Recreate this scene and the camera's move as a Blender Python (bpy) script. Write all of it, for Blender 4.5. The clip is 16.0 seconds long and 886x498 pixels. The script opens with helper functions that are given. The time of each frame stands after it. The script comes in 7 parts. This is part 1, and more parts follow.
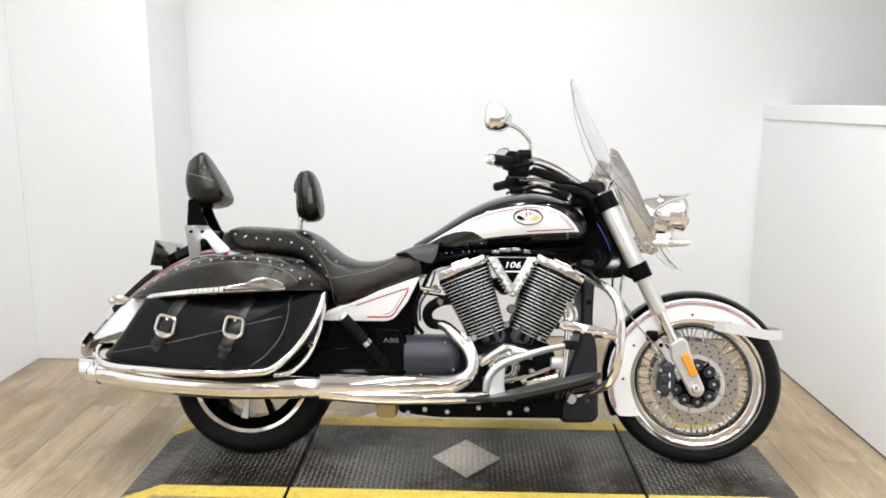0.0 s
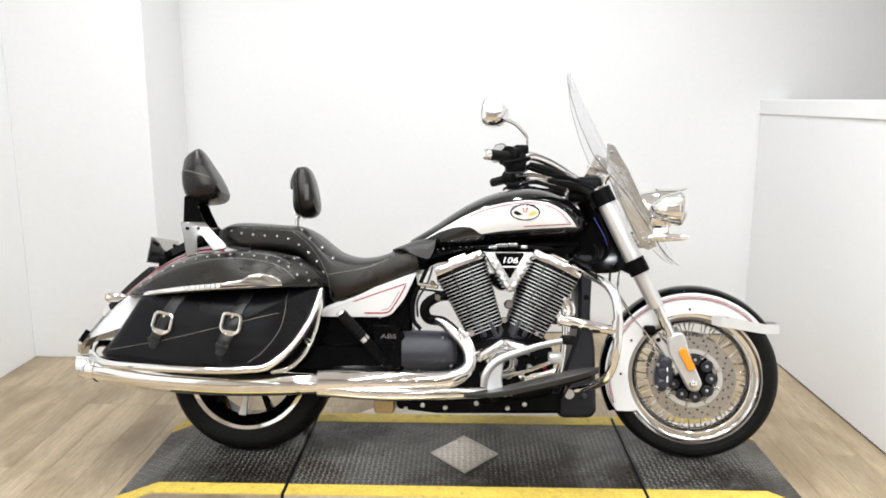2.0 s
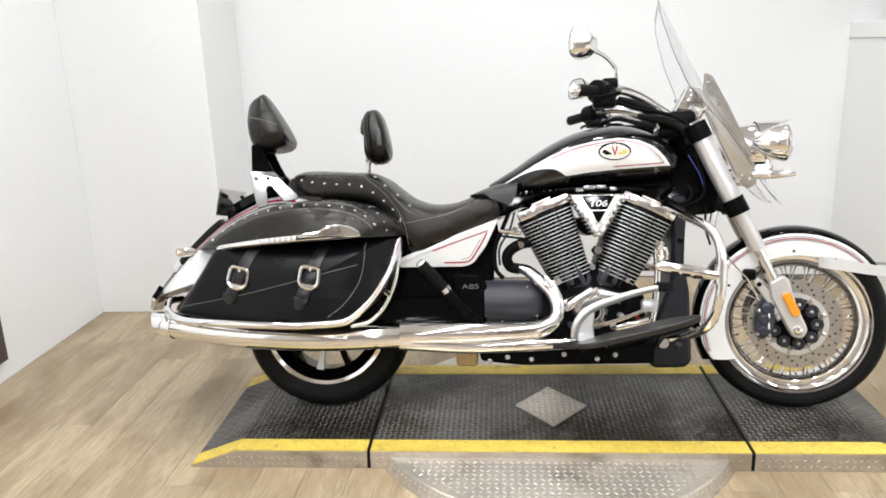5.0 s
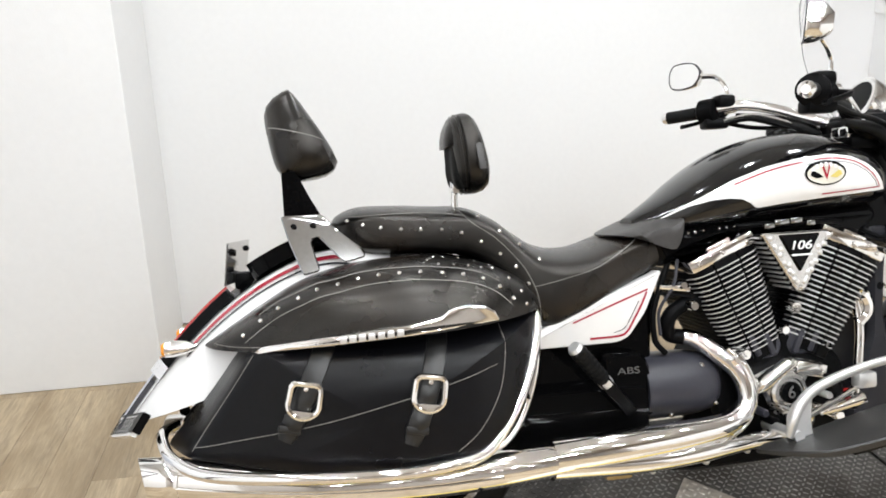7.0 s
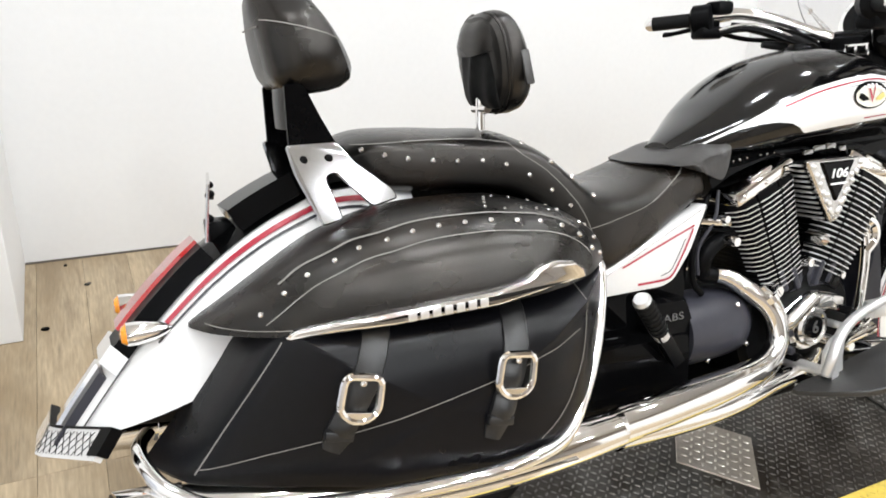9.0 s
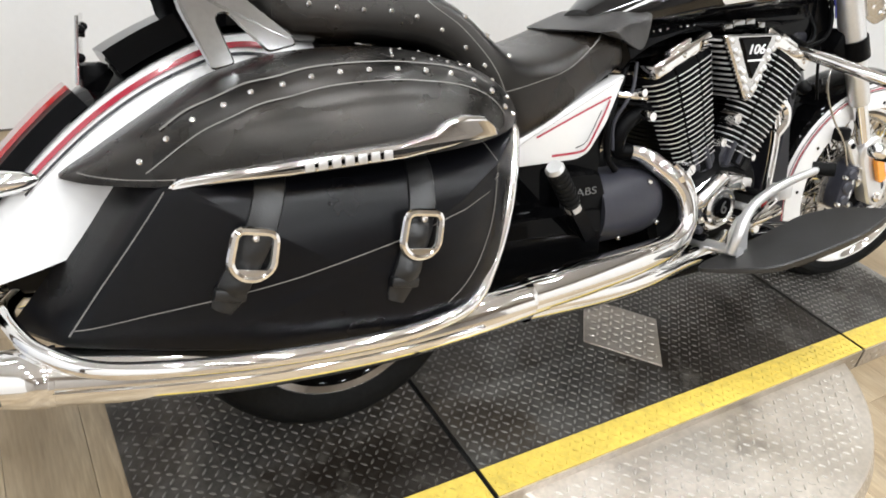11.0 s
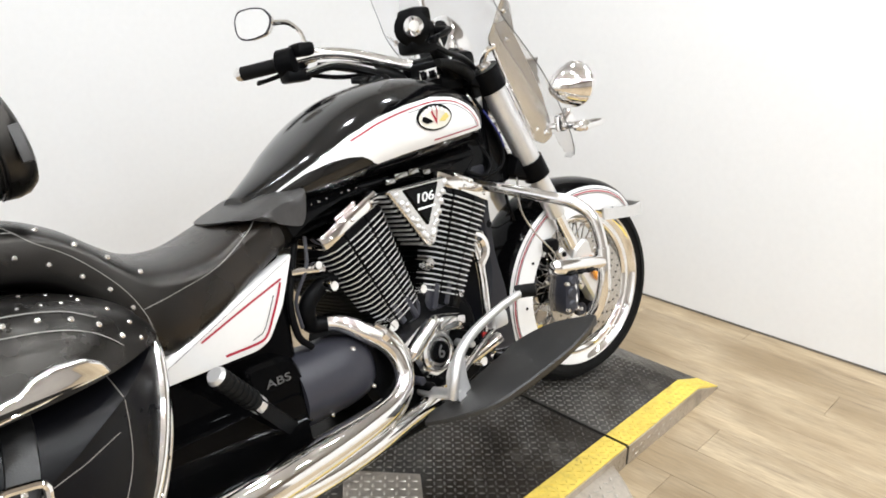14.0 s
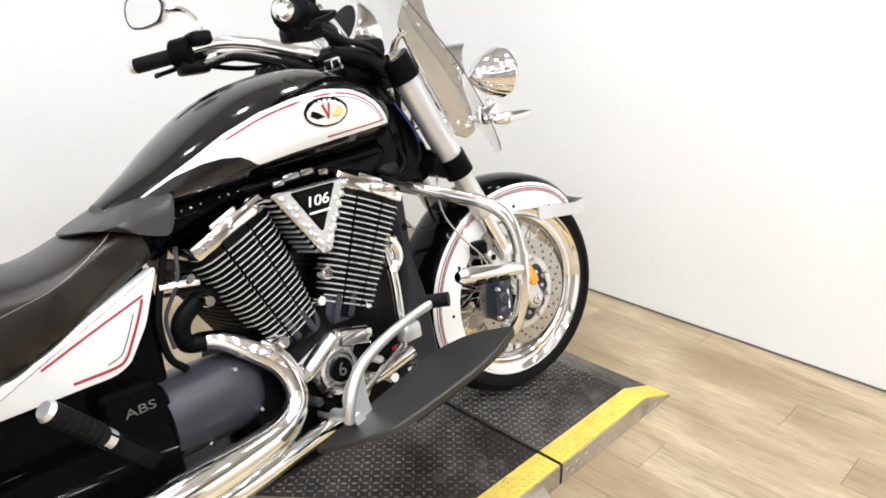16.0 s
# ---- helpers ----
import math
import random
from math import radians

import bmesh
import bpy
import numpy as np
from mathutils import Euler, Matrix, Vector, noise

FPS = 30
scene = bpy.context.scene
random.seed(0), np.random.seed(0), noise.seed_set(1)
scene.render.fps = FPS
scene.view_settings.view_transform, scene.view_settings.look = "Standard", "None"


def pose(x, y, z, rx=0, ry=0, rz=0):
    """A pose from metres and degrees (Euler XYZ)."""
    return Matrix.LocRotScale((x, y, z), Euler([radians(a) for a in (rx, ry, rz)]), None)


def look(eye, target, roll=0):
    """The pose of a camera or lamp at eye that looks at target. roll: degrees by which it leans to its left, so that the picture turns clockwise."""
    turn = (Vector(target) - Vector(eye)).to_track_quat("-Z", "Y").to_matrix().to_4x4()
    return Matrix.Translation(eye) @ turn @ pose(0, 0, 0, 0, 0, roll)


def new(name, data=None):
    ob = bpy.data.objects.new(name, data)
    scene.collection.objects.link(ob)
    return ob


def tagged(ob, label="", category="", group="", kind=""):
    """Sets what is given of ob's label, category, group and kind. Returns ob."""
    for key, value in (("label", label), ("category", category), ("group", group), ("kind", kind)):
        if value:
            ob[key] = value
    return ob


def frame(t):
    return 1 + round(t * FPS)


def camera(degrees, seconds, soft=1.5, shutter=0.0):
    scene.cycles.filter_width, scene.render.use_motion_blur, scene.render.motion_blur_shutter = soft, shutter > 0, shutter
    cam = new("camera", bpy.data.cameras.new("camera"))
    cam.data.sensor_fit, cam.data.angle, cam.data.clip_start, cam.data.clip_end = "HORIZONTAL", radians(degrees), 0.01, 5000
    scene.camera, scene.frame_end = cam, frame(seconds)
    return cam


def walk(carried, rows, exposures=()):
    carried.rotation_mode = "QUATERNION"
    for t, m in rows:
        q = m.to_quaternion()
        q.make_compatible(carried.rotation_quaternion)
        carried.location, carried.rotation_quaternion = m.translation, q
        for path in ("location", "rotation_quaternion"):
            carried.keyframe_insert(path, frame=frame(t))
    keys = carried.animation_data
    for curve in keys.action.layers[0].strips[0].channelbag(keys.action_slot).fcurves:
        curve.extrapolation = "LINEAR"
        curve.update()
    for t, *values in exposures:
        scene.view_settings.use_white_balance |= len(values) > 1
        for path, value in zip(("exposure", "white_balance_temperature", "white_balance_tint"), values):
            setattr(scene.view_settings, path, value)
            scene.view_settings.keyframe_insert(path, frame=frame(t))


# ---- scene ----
cam = camera(60.9, 16.0, soft=1.75)
PATH = [
    (0, (-0.02, -2.694, 1.408), (-0.075, -0.732, 1.025), 0.4),
    (0.5, (-0.024, -2.694, 1.413), (-0.077, -0.732, 1.031), 0.4),
    (1, (-0.025, -2.693, 1.415), (-0.075, -0.732, 1.028), 0.4),
    (1.5, (-0.025, -2.694, 1.41), (-0.072, -0.732, 1.024), 0.4),
    (2, (-0.022, -2.692, 1.401), (-0.068, -0.73, 1.011), 0.2),
    (2.5, (-0.015, -2.681, 1.412), (-0.062, -0.724, 1.004), 0.5),
    (3, (-0.012, -2.677, 1.409), (-0.058, -0.718, 1.005), 0.1),
    (3.5, (-0.012, -2.67, 1.404), (-0.034, -0.711, 1.001), -0.0),
    (4, (0.012, -2.692, 1.386), (-0.05, -0.741, 0.951), 0.2),
    (4.2, (0.017, -2.69, 1.372), (-0.146, -0.765, 0.858), -0.1),
    (4.4, (-0.001, -2.668, 1.383), (-0.239, -0.78, 0.767), 1.8),
    (4.5, (-0.072, -2.67, 1.365), (-0.305, -0.78, 0.752), 2.3),
    (4.7, (-0.132, -2.637, 1.368), (-0.373, -0.724, 0.834), -0.0),
    (6.8, (-0.956, -1.703, 1.437), (-0.612, 0.179, 0.852), -0.8),
    (7, (-1.033, -1.57, 1.418), (-0.691, 0.294, 0.779), -0.5),
    (7.5, (-1.115, -1.269, 1.424), (-0.78, 0.595, 0.781), -1.2),
    (8, (-1.242, -1.132, 1.413), (-0.633, 0.624, 0.672), 1.0),
    (8.5, (-1.392, -1.065, 1.404), (-0.587, 0.603, 0.652), 2.1),
    (9, (-1.418, -1.053, 1.351), (-0.576, 0.54, 0.483), 4.9),
    (9.5, (-1.409, -1.049, 1.311), (-0.518, 0.473, 0.367), 6.6),
    (9.7, (-1.406, -1.051, 1.292), (-0.526, 0.46, 0.322), 6.7),
    (11.8, (-1.277, -1.051, 1.234), (-0.205, 0.26, 0.17), 9.0),
    (12, (-1.209, -1.089, 1.256), (-0.128, 0.257, 0.246), 6.7),
    (12.5, (-1.073, -1.12, 1.286), (0.105, 0.175, 0.319), 3.8),
    (13, (-1.028, -1.139, 1.285), (0.23, 0.104, 0.35), 0.9),
    (13.5, (-1.023, -1.17, 1.317), (0.299, 0.09, 0.501), 1.2),
    (14, (-1.015, -1.177, 1.344), (0.33, 0.114, 0.619), 0.5),
    (14.5, (-1.01, -1.18, 1.348), (0.355, 0.1, 0.643), 0.2),
    (15, (-0.991, -1.184, 1.341), (0.389, 0.077, 0.63), -0.2),
    (15.5, (-0.872, -1.162, 1.297), (0.481, 0.068, 0.487), 0.3),
    (16, (-0.74, -1.222, 1.321), (0.594, 0.065, 0.57), -0.2),
]
EXPOSURES = [(0, 0.0), (1.5, 0.05), (3.5, 0.02), (4.2, -0.05), (4.7, -0.02), (6.8, 0.05), (8.5, 0.12), (9, 0.2), (9.7, 0.2), (11.8, -0.05), (13, 0.0), (14.5, 0.07), (16, 0.13)]
walk(cam, [(t, look(eye, target, roll)) for t, eye, target, roll in PATH], EXPOSURES)

from mathutils.bvhtree import BVHTree

# ---- light ----
world = bpy.data.worlds.new("world")
world.use_nodes = True
world.node_tree.nodes["Background"].inputs[0].default_value = (0.9, 0.95, 1.0, 1)
world.node_tree.nodes["Background"].inputs[1].default_value = 0.05
scene.world = world
scene.view_settings.exposure = 0.0


def ceiling_lamp(x, y, z, size, watts, colour=(0.93, 0.967, 1.0)):
    d = bpy.data.lights.new("ceiling_lamp", "AREA")
    d.shape, d.size, d.energy, d.color = "DISK", size, watts, colour
    ob = new("ceiling_lamp", d)
    ob.matrix_world = pose(x, y, z)
    return ob


for lx in (-1.7, -0.85, 0.0, 0.85, 1.7):
    # the row at y -5.4 is an added fill that brightens the front reflections
    for ly, share in ((-5.4, 1.6), (-3.8, 1.35), (-2.3, 1.3), (-1.3, 1.15), (-0.3, 0.95), (0.75, 0.68)):
        ceiling_lamp(lx, ly, 2.72, 0.13, share * (9.6 if abs(lx) < 1 else 6.5))


# ---- materials ----
def material(name, colour, rough=0.5, metal=0.0, var=0.1, scale=6.0, grain=90.0, bump=0.0, bump_scale=300.0, coat=0.0, rvar=0.1, random_tone=0.0, stretch=(1, 1, 1), spec=0.5, stain=None, sheen=(1, 1, 1)):
    m = bpy.data.materials.new(name)
    m.use_nodes = True
    nt = m.node_tree
    n, link = nt.nodes, nt.links
    b = n["Principled BSDF"]
    tc = n.new("ShaderNodeTexCoord")
    mp = n.new("ShaderNodeMapping")
    mp.inputs["Scale"].default_value = stretch
    link.new(tc.outputs["Object"], mp.inputs["Vector"])
    src = mp.outputs["Vector"]
    info = n.new("ShaderNodeObjectInfo")
    if random_tone:
        shift = n.new("ShaderNodeVectorMath")
        shift.operation = "ADD"
        mul = n.new("ShaderNodeMath")
        mul.operation = "MULTIPLY"
        mul.inputs[1].default_value = 37.0
        link.new(info.outputs["Random"], mul.inputs[0])
        link.new(src, shift.inputs[0])
        link.new(mul.outputs[0], shift.inputs[1])
        src = shift.outputs[0]
    a, c = n.new("ShaderNodeTexNoise"), n.new("ShaderNodeTexNoise")
    a.inputs["Scale"].default_value, a.inputs["Detail"].default_value = scale, 4
    c.inputs["Scale"].default_value, c.inputs["Detail"].default_value = grain, 3
    link.new(src, a.inputs["Vector"])
    link.new(src, c.inputs["Vector"])
    add = n.new("ShaderNodeMath")
    add.operation = "ADD"
    link.new(a.outputs["Fac"], add.inputs[0])
    link.new(c.outputs["Fac"], add.inputs[1])
    last = add.outputs[0]
    if random_tone:
        tone = n.new("ShaderNodeMath")
        tone.operation = "MULTIPLY_ADD"
        tone.inputs[1].default_value = random_tone
        link.new(info.outputs["Random"], tone.inputs[0])
        link.new(last, tone.inputs[2])
        last = tone.outputs[0]
    ramp = n.new("ShaderNodeMapRange")
    ramp.inputs["From Min"].default_value, ramp.inputs["From Max"].default_value = 0.6, 1.4 + random_tone
    ramp.inputs["To Min"].default_value, ramp.inputs["To Max"].default_value = 0.0, 1.0
    link.new(last, ramp.inputs["Value"])
    mix = n.new("ShaderNodeMix")
    mix.data_type = "RGBA"
    lo = [max(0.0, v * (1 - var)) for v in colour[:3]]
    hi = [min(1.0, v * (1 + var)) for v in colour[:3]]
    mix.inputs["A"].default_value, mix.inputs["B"].default_value = (*lo, 1), (*hi, 1)
    link.new(ramp.outputs["Result"], mix.inputs["Factor"])
    colour_out = mix.outputs["Result"]
    for tone, size, lo_f, hi_f, amount in stain or ():
        sn, sr, sm = n.new("ShaderNodeTexNoise"), n.new("ShaderNodeMapRange"), n.new("ShaderNodeMix")
        sn.inputs["Scale"].default_value, sn.inputs["Detail"].default_value, sn.inputs["Roughness"].default_value = size, 6, 0.62
        link.new(src, sn.inputs["Vector"])
        sr.inputs["From Min"].default_value, sr.inputs["From Max"].default_value = lo_f, hi_f
        sr.inputs["To Min"].default_value, sr.inputs["To Max"].default_value = 0.0, amount
        link.new(sn.outputs["Fac"], sr.inputs["Value"])
        sm.data_type = "RGBA"
        link.new(sr.outputs["Result"], sm.inputs["Factor"])
        link.new(colour_out, sm.inputs["A"])
        sm.inputs["B"].default_value = (*tone, 1)
        colour_out = sm.outputs["Result"]
    link.new(colour_out, b.inputs["Base Color"])
    rr = n.new("ShaderNodeMapRange")
    rr.inputs["To Min"].default_value, rr.inputs["To Max"].default_value = max(0.0, rough * (1 - rvar)), min(1.0, rough * (1 + rvar))
    link.new(a.outputs["Fac"], rr.inputs["Value"])
    link.new(rr.outputs["Result"], b.inputs["Roughness"])
    b.inputs["Metallic"].default_value = metal
    b.inputs["Coat Weight"].default_value = coat
    b.inputs["Coat Roughness"].default_value = 0.03
    b.inputs["Specular IOR Level"].default_value = spec
    b.inputs["Specular Tint"].default_value = (*sheen, 1)
    if bump:
        d, bp = n.new("ShaderNodeTexNoise"), n.new("ShaderNodeBump")
        d.inputs["Scale"].default_value = bump_scale
        link.new(src, d.inputs["Vector"])
        link.new(d.outputs["Fac"], bp.inputs["Height"])
        bp.inputs["Strength"].default_value, bp.inputs["Distance"].default_value = bump, 0.002
        link.new(bp.outputs["Normal"], b.inputs["Normal"])
    return m


WALL = material("white_wall_paint", (0.82, 0.82, 0.82), 0.6, var=0.02, scale=1.2, grain=40, bump=0.15, bump_scale=180)
CEIL = material("ceiling_paint", (0.74, 0.74, 0.74), 0.8, var=0.03)
PLANK = material("oak_vinyl_plank", (0.44, 0.345, 0.225), 0.40, var=0.42, scale=3.2, grain=26, random_tone=0.13, stretch=(6, 0.55, 6), bump=0.1, bump_scale=120, stain=[((0.19, 0.135, 0.078), 1.6, 0.46, 0.68, 0.7), ((0.12, 0.082, 0.05), 5.5, 0.58, 0.72, 0.5)])
nt = PLANK.node_tree
geo, wear, fade, blend = nt.nodes.new("ShaderNodeNewGeometry"), nt.nodes.new("ShaderNodeTexNoise"), nt.nodes.new("ShaderNodeMapRange"), nt.nodes.new("ShaderNodeMix")
stretch_wear = nt.nodes.new("ShaderNodeMapping")
stretch_wear.inputs["Scale"].default_value = (3.4, 1.3, 1.0)
wear.inputs["Scale"].default_value, wear.inputs["Detail"].default_value, wear.inputs["Distortion"].default_value = 1.25, 5, 0.8
fade.inputs["From Min"].default_value, fade.inputs["From Max"].default_value, fade.inputs["To Max"].default_value = 0.44, 0.68, 0.6
blend.data_type = "RGBA"
blend.inputs["B"].default_value = (0.20, 0.135, 0.065, 1)
base_in = nt.nodes["Principled BSDF"].inputs["Base Color"]
nt.links.new(base_in.links[0].from_socket, blend.inputs["A"])
nt.links.new(geo.outputs["Position"], stretch_wear.inputs["Vector"])
nt.links.new(stretch_wear.outputs["Vector"], wear.inputs["Vector"])
nt.links.new(wear.outputs["Fac"], fade.inputs["Value"])
nt.links.new(fade.outputs["Result"], blend.inputs["Factor"])
nt.links.new(blend.outputs["Result"], base_in)
SUBFLOOR = material("plank_joint", (0.12, 0.105, 0.09), 0.7)
DECK = material("black_tread_plate", (0.078, 0.073, 0.066), 0.38, metal=0.3, var=0.5, scale=5, grain=60, rvar=0.4, bump=0.2, stain=[((0.052, 0.038, 0.024), 4.2, 0.47, 0.60, 0.7), ((0.014, 0.010, 0.007), 2.1, 0.46, 0.60, 0.9), ((0.15, 0.14, 0.12), 13.0, 0.56, 0.70, 0.5)])
TREAD = material("worn_tread", (0.25, 0.24, 0.225), 0.32, metal=0.5, var=0.5, scale=6, grain=80, stain=[((0.030, 0.026, 0.022), 2.1, 0.46, 0.60, 0.85), ((0.40, 0.39, 0.36), 9.0, 0.56, 0.70, 0.6)])
STEEL = material("bare_tread_plate", (0.56, 0.505, 0.44), 0.36, metal=0.6, var=0.25, scale=7, grain=70, rvar=0.35, stain=[((0.30, 0.25, 0.18), 2.2, 0.45, 0.65, 0.6), ((0.16, 0.14, 0.12), 8.0, 0.58, 0.72, 0.6)])
STEEL_TREAD = material("bare_tread", (0.80, 0.76, 0.70), 0.3, metal=0.8, var=0.15, stain=[((0.36, 0.32, 0.26), 3.0, 0.45, 0.65, 0.6)])
YELLOW = material("yellow_safety_paint", (0.66, 0.49, 0.085), 0.58, var=0.22, scale=9, grain=70, rvar=0.3, stain=[((0.20, 0.14, 0.04), 7.0, 0.58, 0.72, 0.7), ((0.10, 0.085, 0.06), 22.0, 0.62, 0.72, 0.6)])
WORNYELLOW = material("worn_yellow_tread", (0.66, 0.48, 0.08), 0.5, var=0.3, scale=8, grain=40, stain=[((0.22, 0.16, 0.06), 6.0, 0.55, 0.68, 0.5)])
CHROME = material("chrome", (0.90, 0.89, 0.88), 0.06, metal=1.0, var=0.02, rvar=0.3)
SILVER = material("satin_aluminium", (0.74, 0.735, 0.73), 0.32, metal=0.75, var=0.05)
FINEDGE = material("machined_fin", (0.60, 0.595, 0.59), 0.28, metal=0.5, var=0.05)
BRACKET = material("satin_grey_steel", (0.62, 0.61, 0.60), 0.13, metal=0.95, var=0.1)
GLOSSBLACK = material("gloss_black_paint", (0.002, 0.002, 0.0022), 0.05, var=0.1, coat=0.0, spec=0.08)
BLACK = material("satin_black", (0.003, 0.003, 0.0033), 0.34, var=0.25, grain=150, spec=0.055)
GREY = material("dark_grey_cover", (0.030, 0.030, 0.038), 0.33, var=0.1, spec=0.35)
COVERGREY = material("charcoal_cover", (0.012, 0.012, 0.016), 0.4, var=0.15, spec=0.25)
RUBBER = material("rubber", (0.008, 0.008, 0.008), 0.5, var=0.4, bump=0.2, spec=0.09)
TREADRUBBER = material("ribbed_floorboard_rubber", (0.013, 0.0125, 0.0125), 0.40, var=0.2, bump=0.3, bump_scale=500)
LEATHER = material("black_leather", (0.003, 0.0028, 0.0026), 0.28, var=0.35, scale=9, grain=160, bump=0.14, bump_scale=420, rvar=0.35, spec=0.48, stain=[((0.016, 0.010, 0.006), 5.0, 0.5, 0.7, 0.6)], sheen=(1.0, 0.94, 0.88))
VINYL = material("smooth_bag_vinyl", (0.0035, 0.0035, 0.0045), 0.28, var=0.2, bump=0.1, bump_scale=500, spec=0.2)
STRAP = material("soft_strap_leather", (0.007, 0.0069, 0.0071), 0.38, var=0.3, scale=30, grain=160, bump=0.2, bump_scale=350, rvar=0.3, spec=0.55)
FLAP = material("grey_vinyl_flap", (0.030, 0.028, 0.027), 0.36, var=0.2, bump=0.25, bump_scale=250)
TANKBLACK = material("gloss_black_tank_paint", (0.003, 0.003, 0.0033), 0.10, var=0.1, spec=0.6)
WHITE = material("pearl_white_paint", (0.77, 0.765, 0.76), 0.12, var=0.02, coat=1.0)
RED = material("red_pinstripe", (0.34, 0.02, 0.04), 0.2, var=0.05, coat=1.0)
DARKLINE = material("dark_pinstripe", (0.03, 0.03, 0.035), 0.2, coat=1.0)
THREAD = material("light_stitching", (0.20, 0.19, 0.175), 0.7)
ORANGE = material("amber_reflector", (0.85, 0.30, 0.01), 0.15, var=0.06, coat=1.0)
REDLENS = material("red_lens", (0.36, 0.012, 0.012), 0.1, coat=1.0)
BRASS = material("heat_tinted_steel", (0.45, 0.34, 0.18), 0.4, metal=0.9)
FRAMEWOOD = material("dark_stained_frame", (0.07, 0.055, 0.045), 0.5, var=0.5, scale=5, grain=60, stretch=(8, 8, 1))
MIRROR = material("mirror_glass", (0.92, 0.92, 0.92), 0.02, metal=1.0, var=0.0)
TEXTGREY = material("dull_lettering", (0.13, 0.13, 0.13), 0.35, metal=0.5)
TEXTWHITE = material("white_lettering", (0.8, 0.8, 0.8), 0.4)
EMBLEMYELLOW = material("emblem_ivory", (0.66, 0.63, 0.55), 0.3, coat=1.0)
WINGYELLOW = material("emblem_yellow", (0.62, 0.50, 0.12), 0.3, coat=1.0)
DISC = material("brake_disc_steel", (0.50, 0.47, 0.43), 0.25, metal=0.85, var=0.12, scale=9, grain=120)
CALIPER = material("blue_grey_caliper", (0.026, 0.028, 0.040), 0.35, var=0.2)
BLUEWIRE = material("blue_cable", (0.012, 0.018, 0.16), 0.5)
SHIELDEDGE = material("grey_acrylic_edge", (0.10, 0.10, 0.10), 0.3)
POLISHED = material("polished_casting", (0.80, 0.79, 0.78), 0.13, metal=1.0, var=0.06)
PLATE = material("satin_light_steel", (0.60, 0.595, 0.585), 0.22, metal=0.9, var=0.08)
# chrome with its dark reflections put into the base colour
DARKCHROME = material("chrome_dark_reflection", (0.38, 0.38, 0.385), 0.10, metal=1.0, var=0.1)
HONEY = material("white_honeycomb_film", (0.80, 0.82, 0.86), 0.35, var=0.04)


def glass(name, tint=(1, 1, 1), rough=0.0):
    m = bpy.data.materials.new(name)
    m.use_nodes = True
    b = m.node_tree.nodes["Principled BSDF"]
    b.inputs["Base Color"].default_value = (*tint, 1)
    b.inputs["Transmission Weight"].default_value = 1.0
    b.inputs["Roughness"].default_value = rough
    b.inputs["IOR"].default_value = 1.2
    return m


CLEAR = glass("clear_acrylic", (0.96, 0.96, 0.97))
LENS = glass("headlight_lens")


# ---- mesh helpers ----
def link_mesh(name, bm, mat, parent=None, label="", sharp=35.0, smooth=True):
    me = bpy.data.meshes.new(name)
    bmesh.ops.recalc_face_normals(bm, faces=bm.faces)
    bm.to_mesh(me)
    bm.free()
    me.materials.append(mat)
    if smooth:
        me.polygons.foreach_set("use_smooth", [True] * len(me.polygons))
        me.set_sharp_from_angle(angle=radians(sharp))
    ob = new(name, me)
    if parent:
        ob.parent = parent
    if label:
        ob["label"] = label
    return ob


def box(bm, x0, x1, y0, y1, z0, z1, bevel=0.0, m=None):
    r = bmesh.ops.create_cube(bm, size=1.0)
    for v in r["verts"]:
        v.co = Vector(((v.co.x + 0.5) * (x1 - x0) + x0, (v.co.y + 0.5) * (y1 - y0) + y0, (v.co.z + 0.5) * (z1 - z0) + z0))
        if m:
            v.co = m @ v.co
    if bevel:
        es = {e for v in r["verts"] for e in v.link_edges}
        bmesh.ops.bevel(bm, geom=list(es), offset=bevel, segments=2, affect="EDGES", profile=0.5)
    return bm


def crom(pts, k=6):
    """Catmull-Rom through rows of numbers."""
    p = np.array(pts, float)
    p = np.vstack([2 * p[0] - p[1], p, 2 * p[-1] - p[-2]])
    out = []
    for i in range(1, len(p) - 2):
        for t in np.linspace(0, 1, k, endpoint=False):
            a, b, c, d = p[i - 1 : i + 3]
            out.append(0.5 * (2 * b + (c - a) * t + (2 * a - 5 * b + 4 * c - d) * t**2 + (3 * b - a - 3 * c + d) * t**3))
    out.append(p[-2])
    return np.array(out)


def loft(bm, rings, caps=True, closed=True):
    rows = [[bm.verts.new(Vector(q)) for q in ring] for ring in rings]
    for a, b in zip(rows, rows[1:]):
        n = len(a)
        for i in range(n if closed else n - 1):
            bm.faces.new((a[i], a[(i + 1) % n], b[(i + 1) % n], b[i]))
    if caps and closed:
        bm.faces.new(rows[0])
        bm.faces.new(rows[-1][::-1])
    return bm


def tube(bm, pts, r, n=12, k=6, smooth=True, caps=True, flat=1.0):
    """A round bar through points; r one radius or one a point."""
    radii = [r] * len(pts) if isinstance(r, (int, float)) else list(r)
    rows = [(*p, q) for p, q in zip(pts, radii)]
    rows = crom(rows, k) if smooth and len(pts) > 2 else np.array(rows, float)
    way = np.gradient(rows[:, :3], axis=0)
    side = None
    rings = []
    for row, w in zip(rows, way):
        w = Vector(w).normalized()
        if side is None:
            side = w.orthogonal().normalized()
        side = (side - w * side.dot(w)).normalized()
        up = w.cross(side)
        rings.append([Vector(row[:3]) + float(row[3]) * (side * math.cos(a) + up * math.sin(a) * flat) for a in np.linspace(0, 2 * math.pi, n, endpoint=False)])
    return loft(bm, rings, caps)


